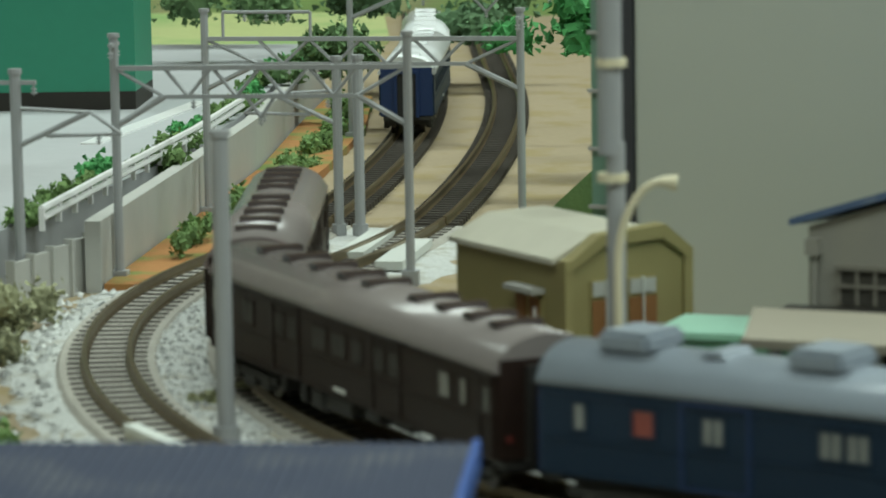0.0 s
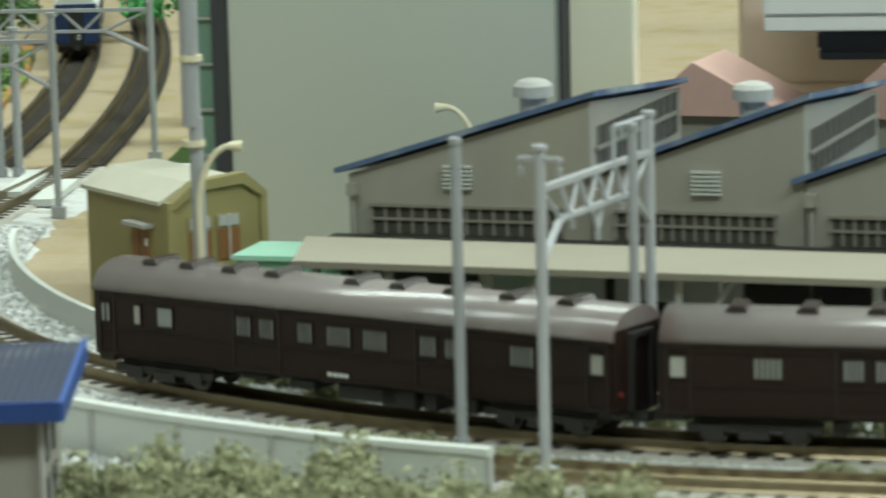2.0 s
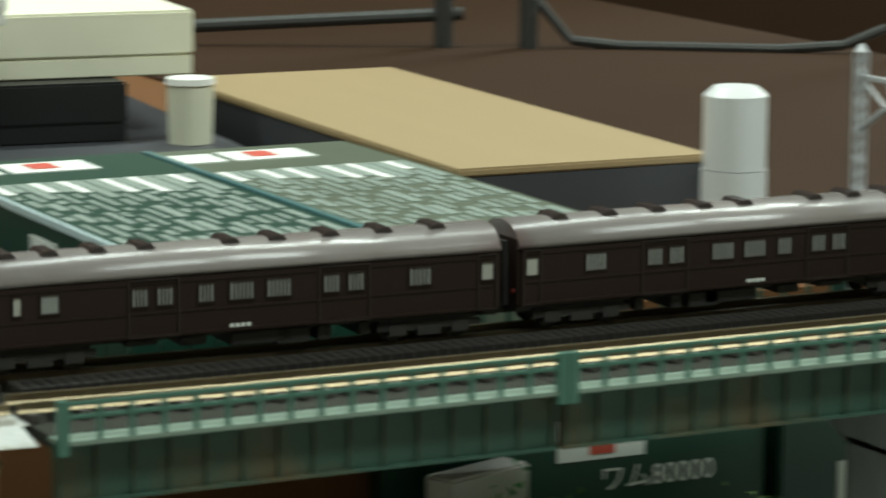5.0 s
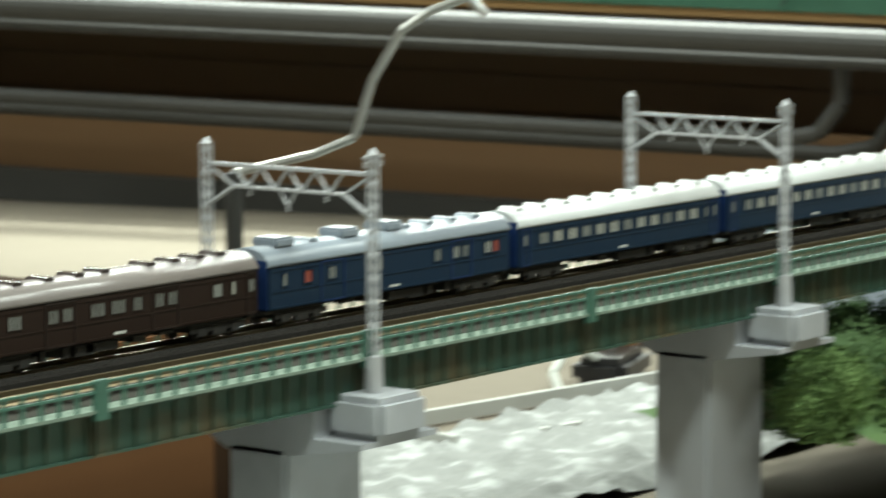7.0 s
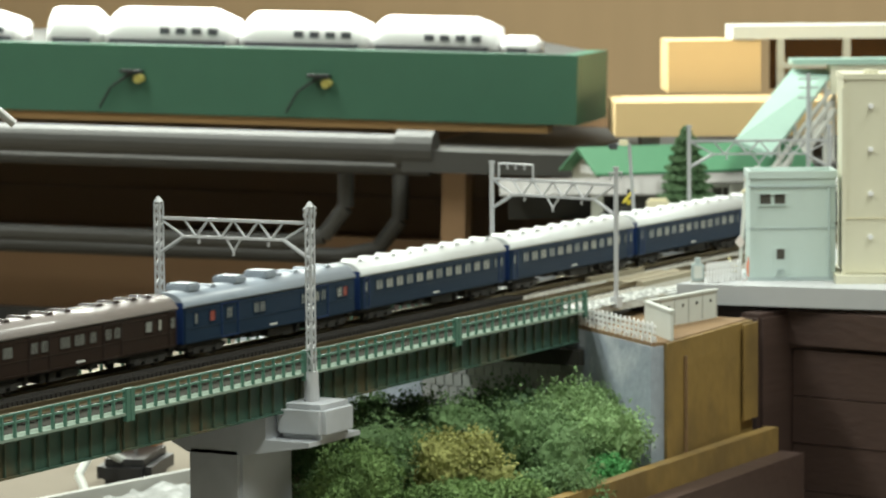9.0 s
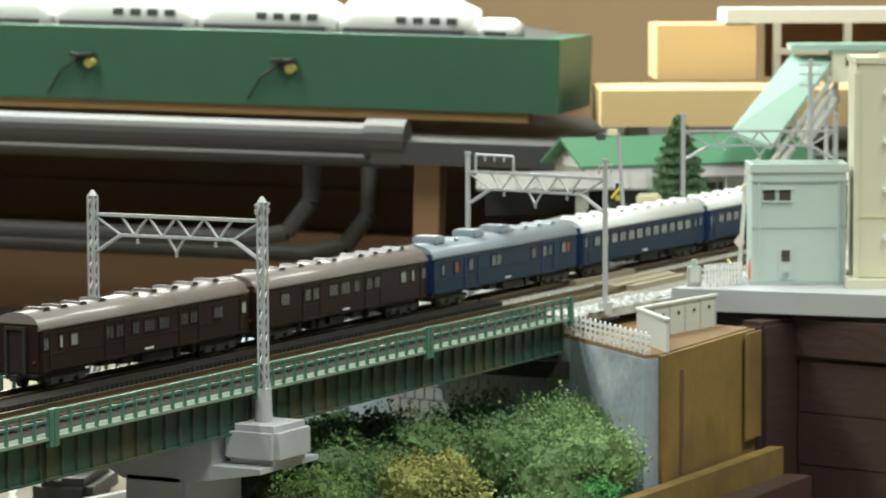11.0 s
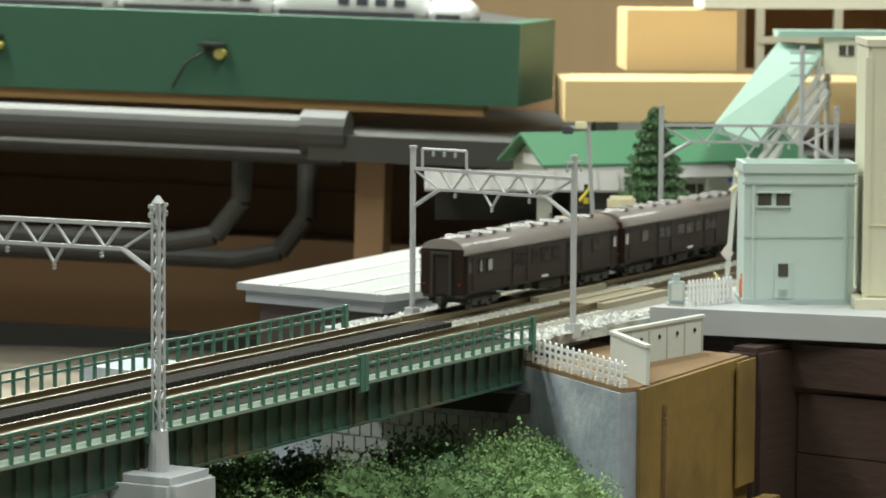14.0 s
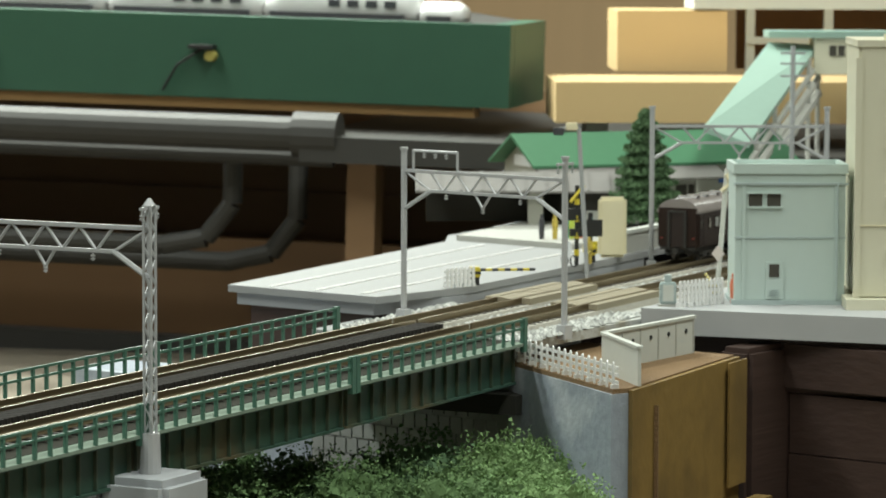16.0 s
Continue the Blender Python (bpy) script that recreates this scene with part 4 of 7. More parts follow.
def works():
    t = thing("works_building", -0.1410, 0.180, -0.005, -15, "grey model works with saw-tooth roofs and blue roof edges", "factory")
    Z0, E, R, D, DROP = 0.0, 0.0412, 0.0592, 0.080, 0.0060
    edges = [(-0.161, -0.101), (-0.101, -0.0505), (-0.0505, 0.0)]
    for a, b in edges:
        part("bay_wall", sunk(prism([(a + 0.0002, Z0), (b - 0.0002, Z0), (b - 0.0002, R - 0.001), (a + 0.0002, E - 0.001)], "y", 0, D), D, DROP), M_FACTORY, t)
        s = (R - E) / (b - a)
        part("bay_roof", sunk(prism([(a - 0.003, E - 0.003 * s), (b + 0.0016, R + 0.0016 * s), (b + 0.0016, R + 0.0016 * s + 0.0013), (a - 0.003, E - 0.003 * s + 0.0013)], "y", -0.0016, D + 0.002), D, DROP), M_BLUE_TRIM, t)
        # clerestory glazing on the tall side
        g = part("clerestory", box(b - 0.0004, b + 0.0002, 0.006, D - 0.005, R - 0.0175, R - 0.0075), M_FAC_PANE, t)
        bm = box(b, b + 0.0006, 0.004, D - 0.003, R - 0.0130, R - 0.0120)
        for i in range(12):
            y = 0.006 + (D - 0.011) * i / 11
            box(b, b + 0.0004, y - 0.00014, y + 0.00014, R - 0.0175, R - 0.0075, bm)
        part("glazing_grille", bm, M_FAC_FRAME, g)
        # front window strip
        x0, x1 = a + 0.006, b - 0.007
        w = part("window", box(x0, x1, -0.0003, 0.0003, 0.0262, 0.0330), M_FAC_PANE, t)
        bm = box(x0 - 0.0006, x1 + 0.0006, -0.0008, 0, 0.0294, 0.0300)
        box(x0 - 0.0006, x1 + 0.0006, -0.0010, 0, 0.0326, 0.0334, bm)
        n = 14
        for i in range(n + 1):
            x = x0 + (x1 - x0) * i / n
            box(x - 0.0003, x + 0.0003, -0.0007, 0, 0.0262, 0.0330, bm)
        part("window_grille", bm, M_FAC_FRAME, w)
        bm = bmesh.new()
        for i in range(6):
            box(a + 0.024, a + 0.031, -0.0010, 0, 0.0372 + i * 0.0010, 0.0377 + i * 0.0010, bm)
        part("louvre", bm, M_CONC_PALE, t)
        part("drain_pipe", rod((a + 0.0015, -0.0012, 0.0), (a + 0.0015, -0.0012, E - 0.004), 0.0007, None, 6), M_FACTORY, t)
        part("rain_head", box(a + 0.0003, a + 0.0027, -0.0026, 0, E - 0.006, E - 0.003), M_FACTORY, t)
        # roof ventilator
        x, zz = a + (b - a) * 0.66, E + (R - E) * 0.66
        v = part("roof_ventilator", rod((x, 0.021, zz - 0.001), (x, 0.021, zz + 0.0040), 0.0032, None, 14), M_CONC, t)
        bm = rod((x, 0.021, zz + 0.0036), (x, 0.021, zz + 0.0062), 0.0048, None, 18)
        rod((x, 0.021, zz + 0.0062), (x, 0.021, zz + 0.0074), 0.0048, bm, 18, 0.0036)
        rod((x, 0.021, zz + 0.0074), (x, 0.021, zz + 0.0079), 0.0036, bm, 18, 0.0018)
        part("ventilator_hood", bm, M_CONC, v)
    # tall side wall
    for z in (0.018, 0.0275, 0.0360):
        part("side_band", box(0.0, 0.0010, 0.002, D - 0.002, z, z + 0.0012), M_FACTORY, t)
    w = part("side_window", box(0.0, 0.0004, 0.008, 0.044, 0.0285, 0.0350), M_FAC_PANE, t)
    bm = bmesh.new()
    for i in range(10):
        box(0.0, 0.0008, 0.008 + i * 0.004, 0.0086 + i * 0.004, 0.0285, 0.0350, bm)
    part("window_grille", bm, M_FAC_FRAME, w)
    part("side_door", box(0.0, 0.0006, 0.012, 0.040, 0.0, 0.0255), M_CONC, t)
    part("side_pilaster", box(0.0, 0.0014, 0.046, 0.058, 0.0, 0.0300), M_FACTORY, t)
    return t


works()
t = thing("pink_roof_house", -0.142, 0.290, -0.0130, -15, "pink-brown roofed model house behind the works", "house")
for x in (-0.075, -0.025):
    part("wall", box(x - 0.014, x + 0.022, 0, 0.03, 0, 0.050), M_FACTORY, t)
    part("roof", prism([(x - 0.016, 0.050), (x + 0.0, 0.064), (x + 0.026, 0.050)], "y", -0.002, 0.032), M_PINK, t)

t = thing("loading_canopy", -0.1450, 0.180, -0.005, -15, "tan flat loading canopy on grey posts", "canopy")
part("canopy_roof", prism([(-0.150, -0.054), (0.0020, -0.054), (-0.0020, -0.020), (-0.160, -0.020)], "z", 0.0274, 0.0284), M_CANOPY, t)
part("fascia", box(-0.150, 0.0020, -0.0552, -0.0542, 0.0272, 0.0287), M_CANOPY, t)
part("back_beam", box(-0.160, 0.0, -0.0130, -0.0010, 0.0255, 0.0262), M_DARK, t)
for x in (-0.145, -0.105, -0.062, -0.019):
    for y in (-0.052, -0.020):
        part("post", box(x - 0.0008, x + 0.0008, y - 0.0008, y + 0.0008, 0, 0.0272), M_CONC, t)
    part("brace", bent([(x, -0.052, 0.010), (x + 0.012, -0.052, 0.0268)], 0.0006, None, 5), M_CONC, t)
for z0, z1 in ((0.004, 0.026), (0.026, 0.004)):
    part("cross_brace", bent([(-0.145, -0.052, z0), (-0.145, -0.020, z1)], 0.0007, None, 5), M_CONC, t)
    part("cross_brace", bent([(-0.145, -0.0525, z0), (-0.128, -0.0525, z1)], 0.0007, None, 5), M_CONC, t)
part("post", box(-0.1288, -0.1272, -0.0528, -0.0512, 0, 0.0272), M_CONC, t)
part("platform", box(-0.158, -0.002, -0.045, -0.001, 0, 0.0085), M_CONC, t)
# dark sheet over the works wall, painted as the shade beneath the canopy
part("shaded_inner_wall", box(-0.158, -0.002, -0.0008, 0.0, 0.0085, 0.0255), M_DARK, t)
for i in range(4):
    w = part("lit_window", box(-0.124 + i * 0.0165, -0.110 + i * 0.0165, -0.0018, -0.0010, 0.0125, 0.0190), M_PANE_LIT, t)

# ---------------------------------------------------------------- catenary masts round the curve
mast_tube("catenary_mast", -0.4005, 0.2080, -0.004, 0.0525, "plain grey catenary mast between the curved tracks", 0.0016)
mast_tube("catenary_mast", -0.2616, 0.0905, -0.004, 0.0590, "plain grey catenary mast between the inner and outer track", 0.0011)
portal("catenary_portal", -0.2440, 0.0680, -0.2240, 0.1190, -0.004, 0.0605, "silver-grey tubular catenary portal over the curve", False, True)
portal("catenary_portal", -0.4756, 0.4153, -0.4040, 0.4190, -0.004, 0.0560, "grey tubular catenary portal over both tracks", False, False, M_MAST)
mast_tube("catenary_mast", -0.2270, 0.1010, -0.004, 0.0600, "slim grey catenary mast behind the portal", 0.0010)


def arm_mast(x, y, top, reach, label):
    t = mast_tube("catenary_mast", x, y, -0.004, top, label, 0.0013)
    part("bracket", bent([(0, 0, top - 0.004), (reach, 0, top - 0.005), (reach * 1.4, 0, top - 0.010), (reach * 0.4, 0, top - 0.0105)], 0.0005, None, 6), M_MAST, t)
    part("strut", rod((0, 0, top - 0.013), (reach * 0.95, 0, top - 0.0052), 0.0007, None, 6), M_MAST, t)
    part("cross_arm", box(-0.005, 0.005, -0.0005, 0.0005, top + 0.0015, top + 0.0025), M_MAST, t)
    insulator(t, 0.0045, 0, top - 0.001, 0.003)
    insulator(t, reach * 1.1, 0, top - 0.0125, 0.002)
    return t


arm_mast(-0.4900, 0.3800, 0.0500, 0.018, "grey catenary mast with bracket arm by the road")
arm_mast(-0.4377, 0.5000, 0.0438, -0.018, "grey catenary mast with bracket arm between the tracks")
mast_tube("catenary_mast", -0.4320, 0.5000, -0.004, 0.0441, "weathered grey mast between the tracks", 0.0014)
portal("catenary_portal", -0.3943, 0.5418, -0.4843, 0.5450, -0.004, 0.0540, "grey tubular catenary portal farther up the line", False, True, M_MAST)
portal("catenary_portal", -0.3900, 0.7600, -0.4850, 0.7600, -0.004, 0.0600, "grey tubular catenary portal far up the line", False, False, M_MAST)

# ---------------------------------------------------------------- road, walls and greenery left of the curve
tagged(part("retaining_wall", prism([(-0.480, 0.40), (-0.476, 0.40), (-0.4855, 0.53), (-0.496, 0.66), (-0.511, 0.78), (-0.527, 0.92), (-0.531, 0.92), (-0.515, 0.78), (-0.500, 0.66), (-0.4895, 0.53)], "z", -0.006, 0.0130), M_CONC), "pale grey retaining wall below the model road", "wall", kind="structure")
tagged(part("model_road", prism([(-0.80, 0.25), (-0.505, 0.25), (-0.494, 0.42), (-0.495, 0.53), (-0.503, 0.66), (-0.518, 0.78), (-0.55, 1.0), (-0.80, 1.0)], "z", -0.004, 0.0125), M_ROAD), "grey model road on a raised embankment", "road", kind="structure")
t = thing("panel_fence", -0.4895, 0.3700, -0.005, 76, "pale grey concrete panel fence", "fence")
for i in range(6):
    part("fence_panel", box(i * 0.009, i * 0.009 + 0.0084, -0.0006, 0.0006, 0, 0.0118 + 0.0006 * i), M_CONC, t)
    part("fence_post", box(i * 0.009 - 0.0006, i * 0.009 + 0.0002, -0.0014, 0.0010, 0, 0.0124 + 0.0006 * i), M_CONC, t)
t = thing("guard_rail", -0.4925, 0.385, 0.0125, 0, "white model guard rail along the road", "guard rail")
pts = [(0.0065, 0.0), (0.0010, 0.095), (-0.0040, 0.193), (-0.0125, 0.295)]
for z in (0.0030, 0.0052):
    part("rail", bent([(x, y, z) for x, y in pts], 0.0009, None, 6), M_WHITE, t)
for i in range(14):
    y = i * 0.018
    x = float(np.interp(y, [p[1] for p in pts], [p[0] for p in pts]))
    part("post", box(x - 0.0006, x + 0.0006, y - 0.0006, y + 0.0006, 0, 0.0055), M_WHITE, t)
part("snow_edge", box(-0.040, -0.034, 0.20, 0.34, 0, 0.0006), M_WHITE, t)
slab("orange_strip", prism([(-0.4755, 0.40), (-0.462, 0.40), (-0.466, 0.52), (-0.474, 0.66), (-0.486, 0.79), (-0.508, 0.92), (-0.526, 0.92), (-0.510, 0.78), (-0.495, 0.66), (-0.485, 0.53)], "z", -0.006, -0.0022), M_ORANGE, "rust-orange earth strip with grass along the wall", "earth")
slab("green_field", prism([(-0.95, 1.02), (-0.552, 1.02), (-0.562, 1.25), (-0.60, 1.44), (-0.95, 1.44)], "z", -0.008, -0.0015), mat("pale_field_green", (0.42, 0.46, 0.20), 0.95, var=0.25, scale=120, bump=0.4, second=(0.26, 0.38, 0.14), amount=0.4), "pale yellow-green model field beyond the road", "field")
t = thing("green_hall", -0.6230, 0.690, 0.0125, 8, "emerald green model hall beside the road", "building")
part("wall", box(-0.06, 0.078, 0, 0.05, 0.006, 0.09), mat("emerald_paint", (0.04, 0.26, 0.16), 0.5, var=0.1, bump=0.05), t)
part("plinth", box(-0.06, 0.078, -0.0005, 0.05, 0, 0.006), M_DARK, t)
t = thing("pale_block", -0.5780, 0.490, 0.0125, 4, "pale beige model building beside the road", "building")
part("wall", box(-0.05, 0.030, 0, 0.05, 0, 0.09), mat("pale_beige_wall", (0.62, 0.56, 0.48), 0.6, var=0.05, bump=0.05), t)
t = thing("grey_block", -0.4985, 0.2130, -0.005, -4, "weathered grey-beige model building at the curve", "building")
part("wall", box(-0.06, 0.0330, 0, 0.045, 0, 0.0545), M_FACTORY, t)
part("cornice", box(-0.06, 0.0338, -0.0010, 0.046, 0.0525, 0.0550), M_FACTORY, t)
for z in (0.008, 0.028):
    for x in (0.010, 0.026):
        w = part("window", box(x - 0.0046, x + 0.0046, -0.0005, 0.0005, z, z + 0.012), M_DARK, t)
        part("window_frame", box(x - 0.0054, x + 0.0054, -0.0012, 0, z - 0.0012, z), M_FACTORY, w)
part("corner_pier", box(0.0305, 0.0345, -0.0016, 0.002, 0, 0.0545), M_FACTORY, t)

# far greenery and hill
slab("far_hill", prism([(-1.1, -0.006), (-0.50, -0.006), (-0.50, 0.008), (-0.56, 0.04), (-0.70, 0.09), (-1.1, 0.12)], "y", 1.45, 1.8), mat("far_green_slope", (0.26, 0.38, 0.14), 0.95, var=0.25, scale=120, bump=0.4, second=(0.40, 0.42, 0.22), amount=0.5), "green model hillside behind the tracks", "hill")
slab("green_bank", prism([(0.0, -0.006), (0.050, 0.040), (0.058, 0.040), (0.058, -0.006)], "y", 0.52, 1.5), M_GRASSY, "green bank beside the tracks", "bank").matrix_world = pose(-0.392, 0, 0)
slab("pale_path", box(-0.384, -0.360, 0.40, 0.50, -0.006, 0.0005), M_CONC_PALE, "pale path beside the bank", "path")
for i, (x, y, z, r, m) in enumerate(((-0.388, 0.60, 0.040, 0.020, L_BRIGHT), (-0.378, 0.66, 0.042, 0.020, L_GREEN), (-0.520, 0.95, 0.030, 0.03, L_DARK), (-0.56, 0.90, 0.03, 0.025, L_GREEN),
                                     (-0.50, 0.80, 0.016, 0.016, L_GREEN), (-0.475, 0.98, 0.018, 0.025, L_DARK), (-0.60, 0.99, 0.05, 0.03, L_MID))):
    bush("foliage_clump", x, y, z, r, r, r, m, "green foam foliage clump on the layout", 40 + i, 700, 0.0016, "far foliage")
for i in range(13):
    y = 0.36 + 0.042 * i
    x = float(np.interp(y, (0.36, 0.53, 0.66, 0.78, 0.90), (-0.4925, -0.4945, -0.5030, -0.5180, -0.5340))) + 0.004 * math.sin(i * 1.7)
    bush("hedge_clump", x - 0.004, y, 0.0115, 0.0055, 0.014, 0.0065, L_MID if i % 3 else L_BRIGHT, "green foam hedge along the road edge", 60 + i, 260, 0.0010, "roadside hedge")
for i in range(9):
    y = 0.47 + 0.048 * i
    x = float(np.interp(y, (0.40, 0.52, 0.66, 0.79, 0.92), (-0.469, -0.474, -0.483, -0.496, -0.516))) + 0.002 * (i % 2)
    bush("hedge_clump", x, y, -0.003, 0.005, 0.018, 0.007, L_MID, "green foam hedge by the orange strip", 80 + i, 320, 0.0010, "roadside hedge")
for i, (x, y, r) in enumerate(((-0.4790, 0.335, 0.010), (-0.4730, 0.300, 0.008), (-0.4450, 0.195, 0.010), (-0.4300, 0.180, 0.009), (-0.4120, 0.250, 0.004), (-0.4050, 0.262, 0.004))):
    bush("moss_clump", x, y, -0.004, r, r, r * (1.2 if i < 2 else 0.6), (L_OLIVE, L_OLIVE, L_MID, L_MID, L_OLIVE, L_OLIVE)[i], "moss-like foam clump beside the curved track", 95 + i, 400, 0.0010, "moss clumps")
for i, (x, y) in enumerate(((-0.425, 0.472), (-0.437, 0.445), (-0.412, 0.455))):
    slab("crossing_plate", box(x - 0.0035, x + 0.0035, y - 0.022, y + 0.022, -0.003, -0.0008), M_CONC_PALE, "pale concrete crossing plate between rails", "plate")

# ---------------------------------------------------------------- foreground: blue-roofed house, wall and bushes
def blue_house():
    t = thing("blue_roof_house", -0.3320, 0.0150, -0.008, 4, "pale grey model house with blue tiled roof", "house")
    W, D, H = 0.075, 0.034, 0.0305
    part("wall", box(-W, 0, 0, D, 0, H), M_FACTORY, t)
    bm = prism([(-0.003, H), (D + 0.003, H + 0.0035), (D + 0.003, H + 0.0050), (-0.003, H + 0.0015)], "x", -W - 0.002, 0.0042)
    part("roof", bm, M_BLUE_ROOF, t, "blue tiled roof slab")
    first = part("roof_rib", prism([(-0.0026, H + 0.0015), (D + 0.0026, H + 0.0049), (D + 0.0026, H + 0.0053), (-0.0026, H + 0.0019)], "x", -W, -W + 0.0006), M_BLUE_ROOF, t)
    for i in range(1, 46):
        rib = new("roof_rib", first.data)
        rib.parent = t
        rib.location.x = i * 0.00172
    part("eave_board", box(-W - 0.002, 0.0044, -0.0042, -0.0030, H - 0.0016, H + 0.0020), mat("blue_eave_paint", (0.03, 0.07, 0.26), 0.45, var=0.25, scale=300, bump=0.1), t, "deep blue eave board")
    part("eave_board", prism([(-0.0042, H - 0.0016), (D + 0.003, H + 0.0019), (D + 0.003, H + 0.0056), (-0.0042, H + 0.0020)], "x", 0.0044, 0.0054), mat("blue_gable_paint", (0.04, 0.09, 0.30), 0.45, var=0.3, scale=300, bump=0.1, second=(0.2, 0.35, 0.5), amount=0.2), t, "deep blue gable board")
    for z in (0.0075, 0.0185):
        for i in range(7):
            x = -0.0080 - i * 0.0098
            w = part("window", box(x - 0.0068, x, -0.0003, 0.0004, z, z + 0.0080), M_DARK, t)
            bm = box(x - 0.0037, x - 0.0031, -0.0008, 0, z, z + 0.0080)
            box(x - 0.0072, x + 0.0004, -0.0010, 0, z + 0.0052, z + 0.0058, bm)
            box(x - 0.0072, x + 0.0004, -0.0010, 0, z - 0.0006, z, bm)
            part("window_grille", bm, M_CONC_PALE, w)
        for y in (0.010, 0.020):
            w = part("window", box(-0.0004, 0.0003, y, y + 0.0056, z, z + 0.0080), M_DARK, t)
            part("window_grille", box(0, 0.0008, y + 0.0025, y + 0.0031, z, z + 0.0080), M_CONC_PALE, w)
    part("downpipe", rod((0.0008, -0.0008, 0), (0.0008, -0.0008, H), 0.0006, None, 6), M_CONC, t)
    return t


blue_house()
way = [(lambda p: (p[0], p[1], 0.0, p[2]))(line(-0.41 + 0.01 * i, GAP + 0.0165 + 0.004 * i / 22)) for i in range(18)]
t = thing("lineside_wall", 0, 0, 0, 0, "pale grey concrete wall along the outer track", "wall")
part("wall_body", sweep(way, [(-0.0010, -0.012), (0.0010, -0.012), (0.0010, 0.0060), (-0.0010, 0.0060)]), M_CONC_PALE, t)
part("coping", sweep(way, [(-0.0015, 0.0060), (0.0015, 0.0060), (0.0013, 0.0072), (-0.0013, 0.0072)]), M_CONC_PALE, t)
for i in range(1, 18, 2):
    x, y, z, h = way[i]
    p = part("buttress", box(-0.0006, 0.0006, -0.0016, -0.0008, -0.012, 0.0058), M_CONC, t)
    p.matrix_world = pose(x, y, 0, 0, 0, math.degrees(h))
slab("front_soil", box(-0.60, -0.20, 0.0162, 0.040, -0.012, -0.0050), M_SOIL, "brown soil strip along the board edge", "soil")
rb = random.Random(77)
for i in range(34):
    f = i / 33
    x = -0.345 + 0.122 * f + rb.uniform(-0.004, 0.004)
    y = 0.070 - 0.038 * f + rb.uniform(-0.014, 0.010) - 0.006
    r = rb.uniform(0.0075, 0.0115)
    bush("foam_bush", x, y - 0.014, -0.0085, r, r, r * 1.50, L_OLIVE, "olive foam bush in front of the concrete wall", 120 + i, 2200, 0.00070, "foreground bushes")
for i in range(26):
    s = -0.30 + 0.0125 * i
    x, y, h = line(s, GAP / 2 + 0.002 * math.sin(i * 2.1))
    if -0.19 < x < -0.09 or x < -0.24:
        bush("grass_tuft", x, y, -0.0036, 0.007, 0.0035, 0.0028, L_OLIVE, "pale olive grass tuft between the tracks", 170 + i, 220, 0.0007, "lineside tufts")
for i in range(13):
    x, y, h = line(-0.34 + 0.014 * i, -0.022 - 0.004 * (i % 2))
    bush("grass_tuft", x, y, -0.004, 0.010, 0.007, 0.0085, L_OLIVE, "pale olive foam tuft behind the inner track", 200 + i, 900, 0.0007, "lineside tufts")
for i in range(46):
    x, y = rb.uniform(-0.084, 0.006), rb.uniform(-0.05, 0.024)
    bush("bank_tuft", x, y, -0.007 + bank_slope(x, y), 0.007, 0.007, 0.0045, (L_MID, L_YELLOW, L_OLIVE, L_YELLOW)[i % 4], "green foam tuft on the river bank", 230 + i, 300, 0.0009, "river bank tufts")

# ---------------------------------------------------------------- boxes and boards behind the bridge
M_REDWOOD = mat("reddish_brown_board", (0.15, 0.070, 0.030), 0.9, var=0.2, scale=40, bump=0.08, stretch=(0.2, 1, 1), spec=0.1)
slab("side_table", box(-0.1215, 0.55, 0.115, 0.90, -0.105, -0.0105), M_REDWOOD, "reddish brown support under the boxes behind the bridge", "table")


def carton(name, x0, x1, y0, y1, z0, z1, material, label, rz=0.0, bars=None, group="stacked cartons"):
    cx, cy = (x0 + x1) / 2, (y0 + y1) / 2
    t = thing(name, cx, cy, z0, rz, label, "box", group)
    w, d, h = (x1 - x0) / 2, (y1 - y0) / 2, z1 - z0
    part("carton_base", box(-w + 0.0004, w - 0.0004, -d + 0.0004, d - 0.0004, 0, h * 0.30, bevel=0.0004), material, t)
    part("carton_lid", box(-w, w, -d, d, h * 0.30 + 0.0001, h, bevel=0.0008), material, t)
    for side, a, b, c, e, m in bars or ():
        if side == "front":
            part("print_bar", box(a * w, b * w, -d - (0.0005 if m is M_RED else 0.0003), -d, c * h, e * h), m, t)
        elif side == "top":
            part("print_bar", box(a * w, b * w, c * d, e * d, h, h + (0.0005 if m is M_RED else 0.0003)), m, t)
    return t


slab("black_sheet", box(-0.1205, 0.0465, 0.1155, 0.244, -0.0104, -0.0092), M_BOX_BLACK, "black card sheet lying before the cartons", "sheet")
slab("bridge_end_board", box(-0.1218, -0.002, 0.034, 0.1145, -0.05, -0.0090), M_PLANK, "wooden baseboard at the bridge end", "board")
carton("orange_board", -0.118, 0.055, 0.262, 0.42, 0.0010, 0.0075, M_PLANK, "orange-brown wooden board under the cartons", -3)
carton("grey_plinth", -0.128, 0.070, 0.245, 0.44, -0.0105, 0.0010, M_BOX_GREY, "dark grey plinth under the wooden board", -3)
carton("carton", -0.048, 0.034, 0.285, 0.40, 0.0077, 0.0222, M_BOX_GREEN, "dark green card carton in a stack", -4)
carton("carton", -0.052, 0.033, 0.285, 0.40, 0.0224, 0.0358, M_BOX_PINKISH, "faded white card carton in a stack", -4)
carton("carton", -0.058, 0.036, 0.285, 0.40, 0.0360, 0.0508, M_BOX_GREEN, "dark green card carton on the stack", -4)
carton("carton", -0.062, 0.100, 0.300, 0.42, 0.0512, 0.0630, M_BOX_WHITE, "white card carton on top of the stack", -4)
